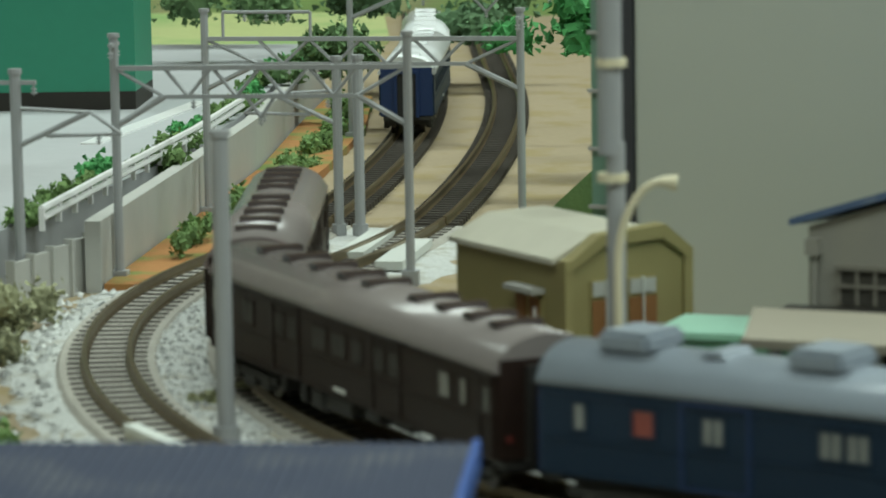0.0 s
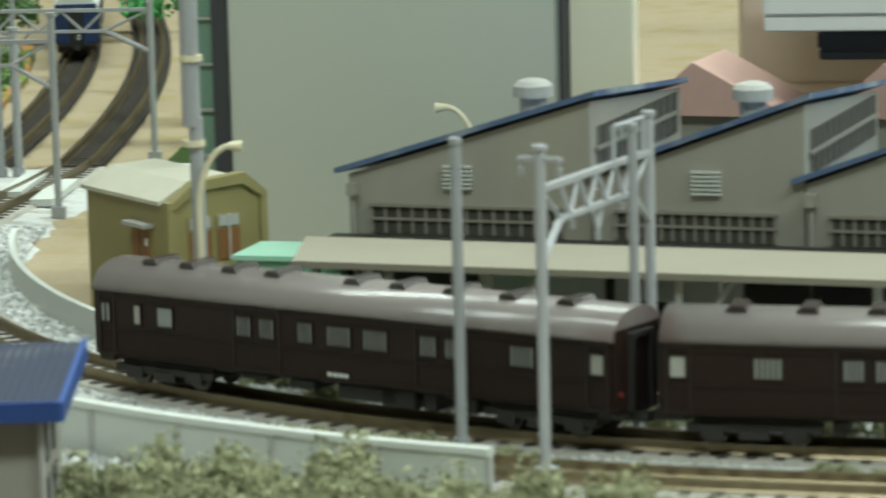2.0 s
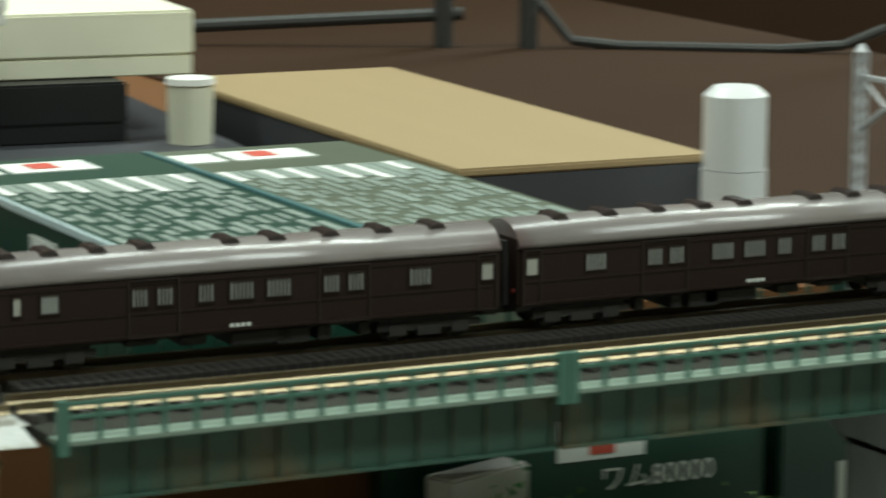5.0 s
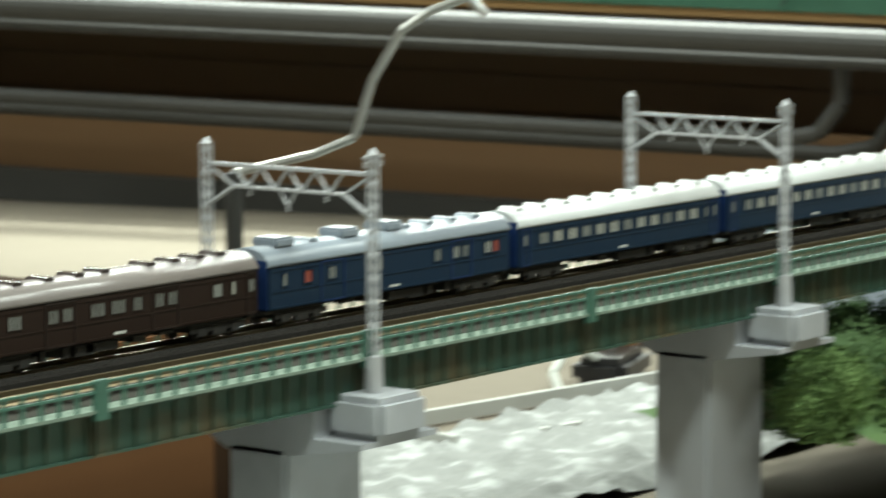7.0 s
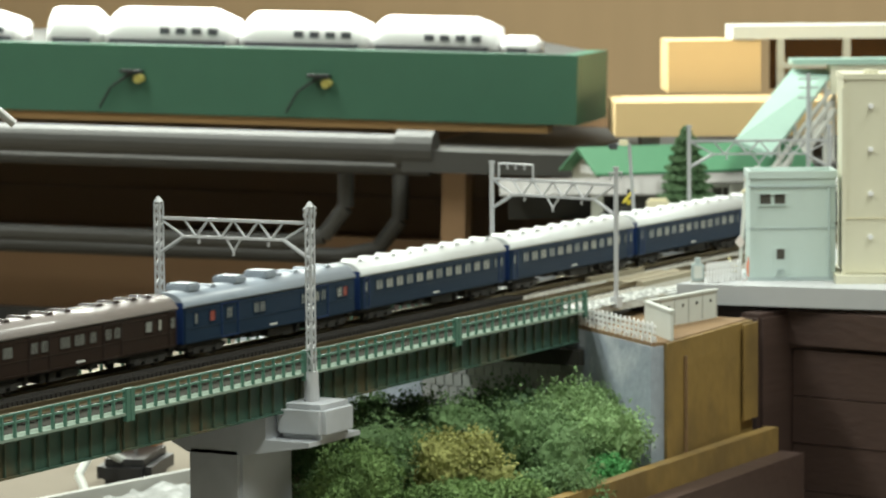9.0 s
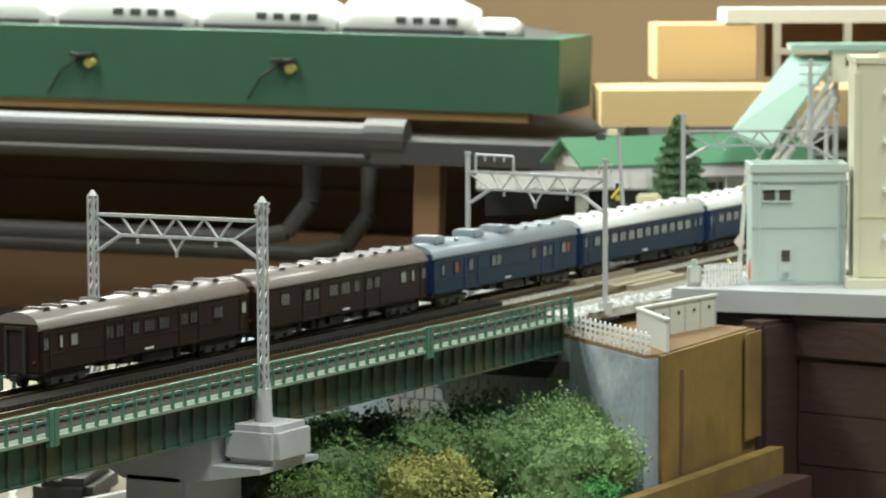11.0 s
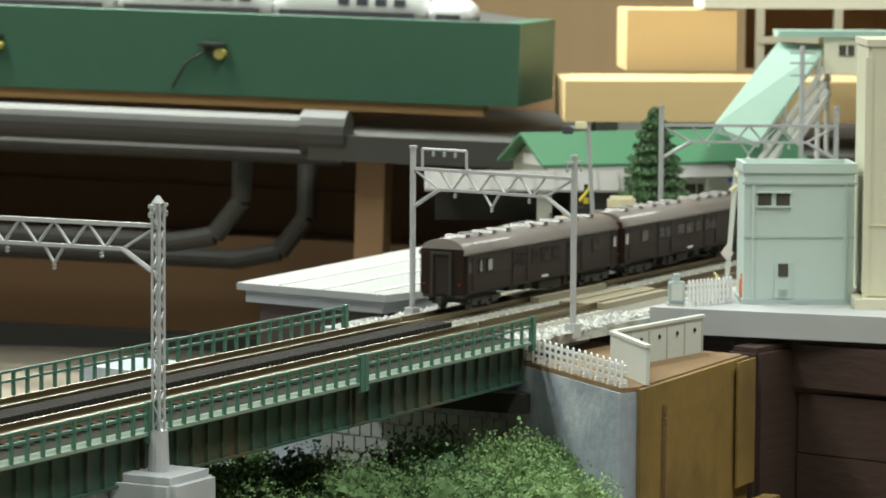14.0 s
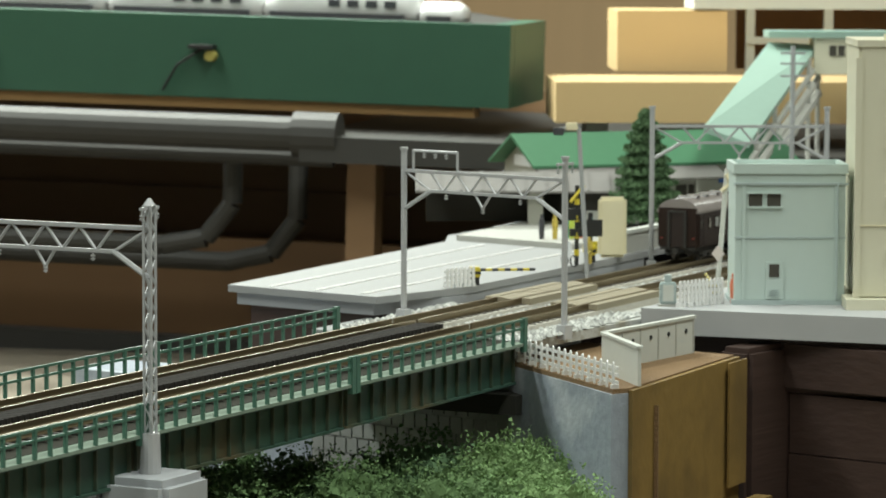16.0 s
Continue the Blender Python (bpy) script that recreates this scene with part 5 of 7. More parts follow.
carton("carton", -0.113, -0.050, 0.275, 0.38, 0.0077, 0.0222, M_BOX_GREY, "charcoal card carton with white lettering blocks", -4,
       [("front", -1.0, -0.50, 0.22, 0.74, M_LETTER), ("front", -0.44, -0.05, 0.22, 0.78, M_LETTER), ("front", 0.02, 0.16, 0.22, 0.80, M_LETTER), ("front", -0.04, 0.24, 0.20, 0.38, M_LETTER)])
carton("carton", -0.116, -0.054, 0.280, 0.38, 0.0224, 0.0372, M_BOX_GREEN, "dark green card carton in a stack", -4)
carton("carton", -0.158, -0.064, 0.285, 0.40, 0.0374, 0.0512, M_BOX_CREAM, "cream card carton in a stack", -4)
carton("carton", -0.178, -0.080, 0.300, 0.44, 0.0514, 0.0590, M_BOX_BLACK, "black card carton under a pale lid", -4)
carton("carton", -0.192, -0.084, 0.296, 0.44, 0.0592, 0.0720, M_BOX_WHITE, "white card carton on the stack", -4)
t = thing("white_packet", 0, 0, 0, 0, "glossy white paper packet leaning behind the works", "packet")
prof = [(-0.150, -0.0100), (-0.0985, -0.0100), (-0.1000, -0.0040), (-0.1045, 0.0035), (-0.1085, 0.0095), (-0.1125, 0.0145), (-0.1180, 0.0172), (-0.150, 0.0180)]
part("packet_body", prism(prof, "y", 0.230, 0.243), M_WHITE, t)
part("packet_band", prism([(-0.150, -0.0100), (-0.0990, -0.0100), (-0.1003, -0.0040), (-0.1050, 0.0035), (-0.1070, 0.0064), (-0.150, 0.0064)], "y", 0.2288, 0.2297), M_BOX_WHITE, t, "off-white printed lower band")
part("oval_print", prism([(-0.117 + 0.0085 * math.cos(math.pi * i / 8), 0.0006 + 0.0016 * math.sin(math.pi * i / 8)) for i in range(16)], "y", 0.2280, 0.2286), M_BOX_CREAM, t)
carton("pink_carton", -0.200, -0.080, 0.46, 0.52, 0.0, 0.092, mat("salmon_card", (0.64, 0.50, 0.42), 0.6, var=0.08, bump=0.03), "salmon and white carton far behind the works", 0)
carton("carton", -0.115, -0.060, 0.43, 0.455, 0.0, 0.078, M_BOX_WHITE, "white carton far behind the works", 0)

M_PRINT = mat("faded_white_print", (0.29, 0.34, 0.30), 0.5, var=0.3, scale=400, bump=0.0)
bars = []
rp = random.Random(4)
for j in range(15):
    x0, y0 = -0.90 + 0.122 * j, 0.42
    bars.append(("top", x0, x0 + 0.095, y0 - rp.uniform(0.16, 0.40), y0, M_LETTER if j % 5 in (0, 3) else M_PRINT))
    y0 = bars[-1][3] - 0.05
    while y0 > -0.86:
        ln = rp.uniform(0.05, 0.26)
        bars.append(("top", x0 + rp.uniform(0, 0.02), x0 + rp.uniform(0.05, 0.09), max(-0.93, y0 - ln), y0, M_PRINT))
        y0 -= ln + rp.uniform(0.03, 0.10)
logo = [("top", -0.92, -0.52, 0.66, 0.86, M_LETTER), ("top", -0.44, 0.34, 0.66, 0.88, M_LETTER), ("top", -0.22, 0.02, 0.72, 0.84, M_RED)]
t1 = carton("wagon_carton", 0.0480, 0.1135, 0.082, 0.236, -0.0105, 0.0200, M_BOX_GREEN, "dark green wagon carton with white print blocks", 0, bars + logo)
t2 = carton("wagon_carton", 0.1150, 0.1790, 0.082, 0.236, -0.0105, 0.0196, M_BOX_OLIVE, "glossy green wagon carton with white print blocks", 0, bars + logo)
# bright reflection on the glossy lid bevel, put into a pale strip's colour
M_RIM_GLINT = mat("pale_card_edge_glint", (0.55, 0.66, 0.68), 0.3, var=0.1, scale=200, bump=0.05)
M_RIM_TEAL = mat("teal_card_edge", (0.10, 0.21, 0.22), 0.3, var=0.1, scale=200, bump=0.05)
part("lid_edge_strip", box(-0.0331, -0.0318, -0.0772, 0.0772, 0.0291, 0.0310), M_RIM_GLINT, t1, "pale strip painted as the lid edge's highlight")
part("lid_edge_strip", box(-0.0324, -0.0306, -0.0772, 0.0772, 0.0287, 0.0306), M_RIM_TEAL, t2, "teal lid edge")
part("print_bar", box(-0.0331, -0.0328, -0.030, -0.012, 0.008, 0.025), M_LETTER, t1)
part("print_bar", box(-0.0333, -0.0331, -0.025, -0.018, 0.012, 0.020), M_RED, t1)
carton("cream_carton", 0.010, 0.176, 0.336, 0.45, 0.0295, 0.0500, M_BOX_CREAM, "cream carton lying on a black tray", -6)
carton("black_carton", 0.016, 0.150, 0.326, 0.44, 0.0107, 0.0293, M_BOX_BLACK, "black carton under the cream one", -6)
carton("grey_plinth", 0.020, 0.180, 0.285, 0.45, -0.0105, 0.0105, M_BOX_GREY, "dark grey plinth behind the cartons", -6)
t = thing("plastic_cup", 0.1600, 0.3080, 0.0106, 0, "small off-white plastic cup", "cup")
part("cup_body", rod((0, 0, 0), (0, 0, 0.0185), 0.0068, None, 20, 0.0074), M_BOX_CREAM, t)
part("cup_lid", rod((0, 0, 0.0186), (0, 0, 0.0205), 0.0079, None, 20, 0.0074), M_BOX_WHITE, t)
t = thing("tan_board", 0.2270, 0.275, -0.0105, -2, "tan wooden board with dark grey edges", "board")
part("board_top", box(-0.042, 0.040, -0.108, 0.118, 0.0280, 0.0305, bevel=0.0006), M_LID, t)
part("board_side", box(-0.0415, 0.0395, -0.1075, 0.1175, 0, 0.0279), M_BOX_GREY, t)
t = thing("glue_bottle", 0.2545, 0.1405, -0.0105, 0, "white cylindrical bottle with rounded cap", "bottle")
part("bottle_body", rod((0, 0, 0), (0, 0, 0.030), 0.0093, None, 28), M_WHITE, t, smooth=False)
bm = rod((0, 0, 0.0303), (0, 0, 0.051), 0.0090, None, 28)
rod((0, 0, 0.051), (0, 0, 0.0535), 0.0090, bm, 28, 0.0062)
part("bottle_cap", bm, M_WHITE, t)
slab("brown_shelf_back", box(-0.05, 0.95, 0.93, 0.96, -0.85, 0.40), M_SHELF, "dark brown wooden shelf back", "shelf")
slab("brown_shelf_board", box(0.275, 0.60, 0.117, 0.92, -0.102, -0.0095), M_SHELF, "reddish brown shelf board behind the bottle", "shelf")
# added white strip that paints the shine of the ground behind the train
slab("ground_sheen_sheet", box(-0.165, -0.012, 0.076, 0.112, -0.0046, -0.0030), M_WHITE, "white sheet added for the bright sheen on the ground behind the inner track", "sheet")
t = thing("metal_frame", 0, 0, 0, 0, "grey metal tube frame with a hanging cable", "frame")
for x, y in ((0.4341, 0.6693), (0.4667, 0.6504), (0.62, 0.56)):
    part("leg", rod((x, y, -0.0105), (x, y, 0.30), 0.0042, None, 10), M_PIPE, t)
part("rail", rod((0.24, 0.762, -0.006), (0.4427, 0.6672, 0.0052), 0.0030, None, 10), M_PIPE, t)
part("cable", bent([(0.4680, 0.6550, 0.030), (0.4716, 0.6525, 0.0117), (0.4839, 0.6429, -0.0060), (0.5029, 0.6304, -0.0080), (0.56, 0.5917, -0.0080), (0.5846, 0.5775, -0.0060), (0.6012, 0.5685, 0.002)], 0.0022, None, 8), M_PIPE, t)

# carton lying under the bridge, its print on the side facing the river
t = carton("wagon_carton", 0.128, 0.245, 0.106, 0.114, -0.105, -0.0300, M_BOX_GREEN, "dark green wagon carton under the bridge with white print", 0,
           [("front", -0.12, 0.34, 0.73, 0.88, M_LETTER), ("front", 0.05, 0.18, 0.75, 0.86, M_RED), ("front", 0.50, 0.95, 0.84, 0.92, M_LETTER), ("front", 0.30, 0.60, 0.34, 0.40, M_LETTER)])
txt = bpy.data.curves.new("carton_print", "FONT")
txt.body, txt.size, txt.extrude = "ワム80000", 0.0080, 0.0001
ob = new("carton_print", txt)
txt.materials.append(M_LETTER)
ob.parent = t
ob.matrix_local = pose(0.006, -0.0044, 0.0462, 90, 0, 0)
carton("wagon_carton", 0.247, 0.325, 0.104, 0.114, -0.105, -0.0290, M_BOX_GREEN, "dark green wagon carton standing under the bridge", 3,
       [("front", -0.7, 0.3, 0.80, 0.92, M_LETTER), ("front", -0.5, 0.5, 0.45, 0.62, M_LETTER)])
carton("paper_slip", 0.135, 0.165, 0.090, 0.100, -0.105, -0.046, M_BOX_WHITE, "white paper slip leaning under the bridge", 20)
g = new("river_bed", sheet(0.0, 0.62, -0.14, 0.11, -0.103, 0.012, 0.004, 50.0))
g.data.materials.append(mat("river_grey_white", (0.33, 0.35, 0.34), 0.8, var=0.3, scale=120, bump=0.5, second=(0.25, 0.33, 0.22), amount=0.4))
tagged(g, "grey-white rocky river bed", "ground", kind="structure")
for i in range(16):
    bush("bank_bush", rb.uniform(0.03, 0.26), rb.uniform(0.015, 0.09), -0.103, 0.020, 0.016, 0.040 if i % 3 else 0.052, (L_MID, L_YELLOW, L_GREEN, L_BRIGHT)[i % 4], "green foam bush beneath the bridge", 300 + i, 500, 0.0014, "bushes under the bridge")

# ---------------------------------------------------------------- abutment and planting
t = thing("bridge_abutment", 0, 0, 0, 0, "blue-grey foam abutment with an ochre side face", "abutment")
part("block_wall", prism([(1.000, 0.012), (1.015, 0.10), (1.06, 0.10), (1.06, 0.012)], "z", -0.110, -0.0075), M_BLOCKWALL, t)
part("wing_wall", prism([(1.000, 0.0118), (0.946, -0.052), (0.953, -0.056), (1.053, -0.052), (1.060, 0.0118)], "z", -0.110, -0.0138), M_FOAM, t)
part("soil_top", prism([(1.000, 0.0118), (0.947, -0.052), (0.953, -0.0555), (1.053, -0.0515), (1.062, 0.0118)], "z", -0.0138, -0.0122), M_SOIL, t)
part("ochre_face", prism([(0.951, -0.0575), (1.054, -0.0535), (1.054, -0.0515), (0.952, -0.0555)], "z", -0.096, -0.0128), M_OCHRE, t)
part("peeling_strip", prism([(1.0385, -0.0560), (1.0555, -0.0556), (1.0560, -0.0548), (1.0385, -0.0552)], "z", -0.058, -0.0135), M_OCHRE, t, "loose ochre strip peeling at the corner")
part("face_joint", prism([(0.9700, -0.0584), (0.9706, -0.0584), (0.9706, -0.0570), (0.9700, -0.0570)], "z", -0.094, -0.0200), M_SOIL, t)
part("rear_foam", prism([(1.0152, 0.1004), (1.032, 0.215), (1.064, 0.215), (1.060, 0.1004)], "z", -0.110, -0.0310), M_FOAM, t)
part("ballast_block", prism([(0.994, 0.004), (1.090, -0.004), (1.090, 0.082), (0.994, 0.076)], "z", -0.0080, -0.0045), M_BALLAST, t)
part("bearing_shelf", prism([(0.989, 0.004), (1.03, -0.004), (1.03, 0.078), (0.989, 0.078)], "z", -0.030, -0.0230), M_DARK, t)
rng = random.Random(9)
me_blk = None
for r in range(15):
    for c in range(16):
        y = 0.016 + c * 0.0052 + (0.0026 if r % 2 else 0)
        if y > 0.096:
            continue
        z = -0.100 + r * 0.0060
        x = 1.000 + (y - 0.012) / 0.088 * 0.015
        if me_blk is None:
            b0 = part("block", box(-0.0007, 0.0012, 0.0004, 0.0049, 0.0004, 0.0056), M_BLOCKWALL, t)
            me_blk = b0.data
        else:
            b0 = new("block", me_blk)
            b0.parent = t
        b0.matrix_world = pose(x, y, z, 0, 0, -9.5)
spots = []
for _ in range(5200):
    x, y = rng.uniform(0.994, 1.088), rng.uniform(0.0, 0.080)
    if min(abs(abs(y - 0.0233) - 0.0047), abs(abs(y - 0.0543) - 0.0047)) < 0.0012:
        continue
    spots.append((x, y, -0.0042))
for _ in range(3000):
    spots.append((rng.uniform(1.09, 1.5), rng.uniform(0.031, 0.047), -0.0040))
stones("ballast_stones", spots, 12, 0.0010)
tagged(part("station_ballast", box(1.0905, 2.6, 0.006, 0.075, -0.008, -0.0043), M_BALLAST), "pale ballast under the station tracks", "gravel", kind="stuff")


def picket_fence(x0, y0, x1, y1, z, n, h, label, material=None):
    L = math.hypot(x1 - x0, y1 - y0)
    t = thing("picket_fence", x0, y0, z, math.degrees(math.atan2(y1 - y0, x1 - x0)), label, "fence", "white fences")
    m = material or M_WHITE
    for zz in (0.25, 0.52, 0.78):
        part("fence_rail", box(0, L, -0.0004, 0.0003, h * zz - 0.0005, h * zz + 0.0005), m, t)
    for i in range(n):
        x = L * (i + 0.5) / n
        part("picket", prism([(x - 0.0006, 0), (x + 0.0006, 0), (x + 0.0006, h * 0.93), (x, h), (x - 0.0006, h * 0.93)], "y", -0.0009, -0.0004), m, t)
        if i % 2 == 0:
            part("picket_foot", box(x - 0.0007, x + 0.0007, -0.0014, 0.0012, 0, h * 0.15), m, t)
    return t


picket_fence(1.0000, 0.0085, 0.9480, -0.0535, -0.0122, 17, 0.0090, "white plastic picket fence along the abutment edge")
for a, b, n, lab in (((0.9585, -0.0565), (0.9900, -0.0290), 0, "low"), ((0.9900, -0.0290), (1.0520, -0.0360), 1, "long")):
    L = math.hypot(b[0] - a[0], b[1] - a[1])
    t = thing("panel_wall", a[0], a[1], -0.0122, math.degrees(math.atan2(b[1] - a[1], b[0] - a[0])), "grey plastic panel wall with drain holes on the abutment", "wall", "panel walls")
    part("panel", box(0, L, -0.0006, 0.0006, 0, 0.0125), M_CONC_PALE, t)
    part("coping", box(-0.0005, L + 0.0005, -0.0011, 0.0011, 0.0125, 0.0135), M_CONC_PALE, t)
    for i in range(2 + 3 * n):
        x = L * (i + 0.5) / (2 + 3 * n)
        part("drain_hole", rod((x, -0.0009, 0.0085), (x, -0.0005, 0.0085), 0.0008, None, 10), M_BLACK, t)
        part("panel_rib", box(x + L * 0.08, x + L * 0.08 + 0.0005, -0.0009, -0.0005, 0.0005, 0.0120), M_CONC, t)
# ochre ledge at the foot
slab("ochre_ledge", prism([(0.757, -0.0640), (1.060, -0.0640), (1.060, -0.0578), (0.757, -0.0585)], "z", -0.0800, -0.0630), M_OCHRE, "ochre foam ledge at the foot of the planting", "ledge")
slab("front_frame_board", prism([(0.757, -0.0760), (1.062, -0.0760), (1.062, -0.0642), (0.757, -0.0642)], "z", -0.20, -0.0745), M_DKWOOD, "dark brown frame board in front of the planting", "board")
veg = [(0.80, 0.020, 0.030, L_GREEN), (0.83, -0.02, 0.026, L_YELLOW), (0.86, 0.030, 0.034, L_DARK), (0.88, -0.010, 0.030, L_GREEN), (0.90, -0.045, 0.022, L_BRIGHT), (0.93, 0.015, 0.030, L_DARK),
       (0.95, -0.020, 0.034, L_PALE), (0.925, -0.035, 0.030, L_PALE), (0.975, -0.005, 0.032, L_PALE), (0.86, -0.055, 0.022, L_GREEN), (0.82, -0.060, 0.020, L_MID), (0.80, -0.030, 0.022, L_MID),
       (0.945, 0.040, 0.022, L_GREEN), (0.90, 0.060, 0.030, L_DARK), (0.85, 0.060, 0.030, L_GREEN), (0.975, 0.022, 0.022, L_OLIVE), (0.80, 0.04, 0.028, L_MID), (0.89, 0.085, 0.03, L_GREEN), (0.93, 0.070, 0.024, L_OLIVE),
       (0.86, 0.080, 0.030, L_DARK), (0.80, 0.055, 0.030, L_OLIVE), (0.78, 0.0, 0.026, L_MID), (0.972, 0.040, 0.014, L_OLIVE),
       (0.84, 0.000, 0.022, L_OLIVE), (0.91, -0.012, 0.020, L_YELLOW), (0.87, 0.010, 0.020, L_YELLOW)]
g = new("planted_ground", sheet(0.772, 1.0, -0.058, 0.088, -0.0680, 0.006, 0.004, 70.0))
g.data.materials.append(M_GRASSY)
tagged(g, "green flocked ground under the bridge", "ground", kind="structure")
for i, (x, y, r, m) in enumerate(veg):
    pale = m is L_PALE
    bush("foam_bush", x + 0.005, y * 0.9 + 0.004, -0.0690, r * 0.95, r * 0.95, r * (0.95 if pale else 0.62 if y < -0.028 else 1.28 if y > 0.04 else 1.15 if x < 0.94 else 0.95), m, "pale green fibre bush by the abutment" if pale else "green foam bush under the bridge", 400 + i, 15000 if pale else 9000, 0.00075 if pale else 0.00085, "bushes by the abutment")

# ---------------------------------------------------------------- station module
slab("station_plate", prism([(1.0760, -0.0050), (1.1010, -0.200), (1.75, -0.200), (1.75, -0.0050)], "z", -0.0095, 0.0), M_PLATE, "grey base plate carrying the signal tower", "base plate")
slab("station_board", box(1.093, 2.7, -0.199, 0.16, -0.030, -0.0098), M_DKWOOD, "dark brown module frame under the station", "board")
slab("road_plate", prism([(1.0500, 0.0920), (1.0620, 0.1640), (1.270, 0.176), (1.300, 0.190), (1.80, 0.215), (1.80, 0.0790), (1.10, 0.0790)], "z", -0.0012, 0.0015), M_PLATE_WHITE, "white card road sheet beside the tracks", "road")
slab("road_plate_edge", prism([(1.0535, 0.0950), (1.0640, 0.1610), (1.270, 0.173), (1.270, 0.0795), (1.095, 0.0795)], "z", -0.0060, -0.0014), M_PIER, "grey edge of the road sheet", "road")
slab("road_support", prism([(1.0600, 0.085), (1.0660, 0.1560), (1.270, 0.168), (1.270, 0.0798)], "z", -0.030, -0.0062), M_DKWOOD, "dark brown support under the road sheet", "board")
for i in range(3):
    slab("road_line", prism([(1.056 + 0.003 * i, 0.100 + 0.022 * i), (1.056 + 0.003 * i, 0.1018 + 0.022 * i), (1.262, 0.1058 + 0.024 * i), (1.262, 0.1040 + 0.024 * i)], "z", 0.0015, 0.0019), M_WHITE, "white line on the road sheet", "line")
slab("platform_kerb", prism([(1.262, 0.112), (1.277, 0.174), (1.55, 0.195), (1.60, 0.085), (1.30, 0.085)], "z", 0.0015, 0.0040), M_CONC, "grey raised pavement before the station", "pavement")
# brown panelled module side
t = thing("module_side", 1.094, -0.056, 0, -100, "dark brown panelled side of the station module", "panel")
part("corner_post", box(-0.014, 0.000, -0.026, 0.010, -0.30, -0.0120, bevel=0.002), M_DKWOOD, t)
for i in range(12):
    part("panel_slat", box(0.001, 0.30, 0.0 + 0.0004 * (i % 2), 0.010, -0.30 + 0.0225 * i, -0.2780 + 0.0225 * i), M_DKWOOD, t)
part("top_rail", box(-0.0, 0.30, -0.0025, 0.012, -0.0280, -0.0120), M_DKWOOD, t)


def tower():
    t = thing("signal_tower", 1.1030, -0.0310, 0.0, -62, "pale blue-grey two-storey model tower with parapet", "building")
    W, D, H = 0.0410, 0.026, 0.0510
    part("wall", box(0, W, 0, D, 0.001, H - 0.0020), M_TOWER, t)
    part("plinth", box(-0.0008, W + 0.0008, -0.0008, D + 0.0008, 0, 0.0018), M_TOWER_SIDE, t)
    part("floor_band", box(-0.0003, W + 0.0003, -0.0004, 0, 0.0248, 0.0254), M_TOWER_SIDE, t)
    part("cornice", box(-0.0008, W + 0.0008, -0.0008, 0, H - 0.0062, H - 0.0054), M_TOWER_SIDE, t)
    for x in (0.0026, W - 0.0040):
        part("wall_strip", box(x, x + 0.0012, -0.0006, 0, 0.0018, H - 0.006), M_TOWER, t)
    for a, b, c, d in ((-0.0008, W + 0.0008, -0.0008, 0.0008), (-0.0008, W + 0.0008, D - 0.0008, D + 0.0008), (-0.0008, 0.0008, 0.0008, D - 0.0008), (W - 0.0008, W + 0.0008, 0.0008, D - 0.0008)):
        part("parapet", box(a, b, c, d, H - 0.0020, H + 0.0016), M_TOWER, t)
    for x in (0.0050, 0.0118):
        w = part("window", box(x, x + 0.0050, -0.0003, 0.0004, 0.0368, 0.0415), M_FAC_PANE, t)
        part("window_hood", box(x - 0.0006, x + 0.0056, -0.0012, 0, 0.0415, 0.0421), M_TOWER, w)
        part("window_sill", box(x - 0.0006, x + 0.0056, -0.0010, 0, 0.0361, 0.0368), M_TOWER, w)
    d = part("door", box(0.0115, 0.0180, -0.0007, 0, 0.0022, 0.0160), M_TOWER, t)
    part("door_window", box(0.0128, 0.0165, -0.0010, -0.0005, 0.0104, 0.0152), M_FAC_PANE, d)
    for i in range(3):
        part("door_louvre", box(0.0130, 0.0163, -0.0011, -0.0006, 0.0034 + 0.0009 * i, 0.0038 + 0.0009 * i), M_TOWER_SIDE, d)
    part("hatch", box(0.0175, 0.0235, -0.0012, 0, 0.0004, 0.0016), M_TOWER_SIDE, t)
    part("service_pipe", rod((W - 0.0030, -0.0009, 0.002), (W - 0.0030, -0.0009, H - 0.006), 0.0004, None, 6), M_TOWER_SIDE, t)
    return t


tower()
t = thing("ivory_building", 1.1120, -0.0755, 0.0, -64, "tall ivory plastic model building with round pegs", "building")
part("wall", box(0, 0.07, 0, 0.045, 0.0035, 0.0985, bevel=0.0010), M_IVORY, t)
part("base", box(-0.004, 0.08, -0.006, 0.05, 0, 0.0040), M_IVORY, t)
part("roof_edge", box(-0.0006, 0.0706, -0.0006, 0.0456, 0.0965, 0.0990), M_IVORY, t)
part("roof_knob", rod((0.013, 0.006, 0.0985), (0.013, 0.006, 0.1010), 0.0035, None, 16), M_IVORY, t)
part("corner_strip", box(-0.0010, 0.0012, -0.0008, 0.0006, 0.0040, 0.0925), M_IVORY, t)
for i, z in enumerate((0.022, 0.0425, 0.0635, 0.084)):
    part("peg", rod((0.0125, -0.0020, z), (0.0125, 0.0, z), 0.0013, None, 12), M_WHITE, t)
part("floor_joint", box(-0.0003, 0.07, -0.0005, 0, 0.0305, 0.0309), M_CREAM, t)

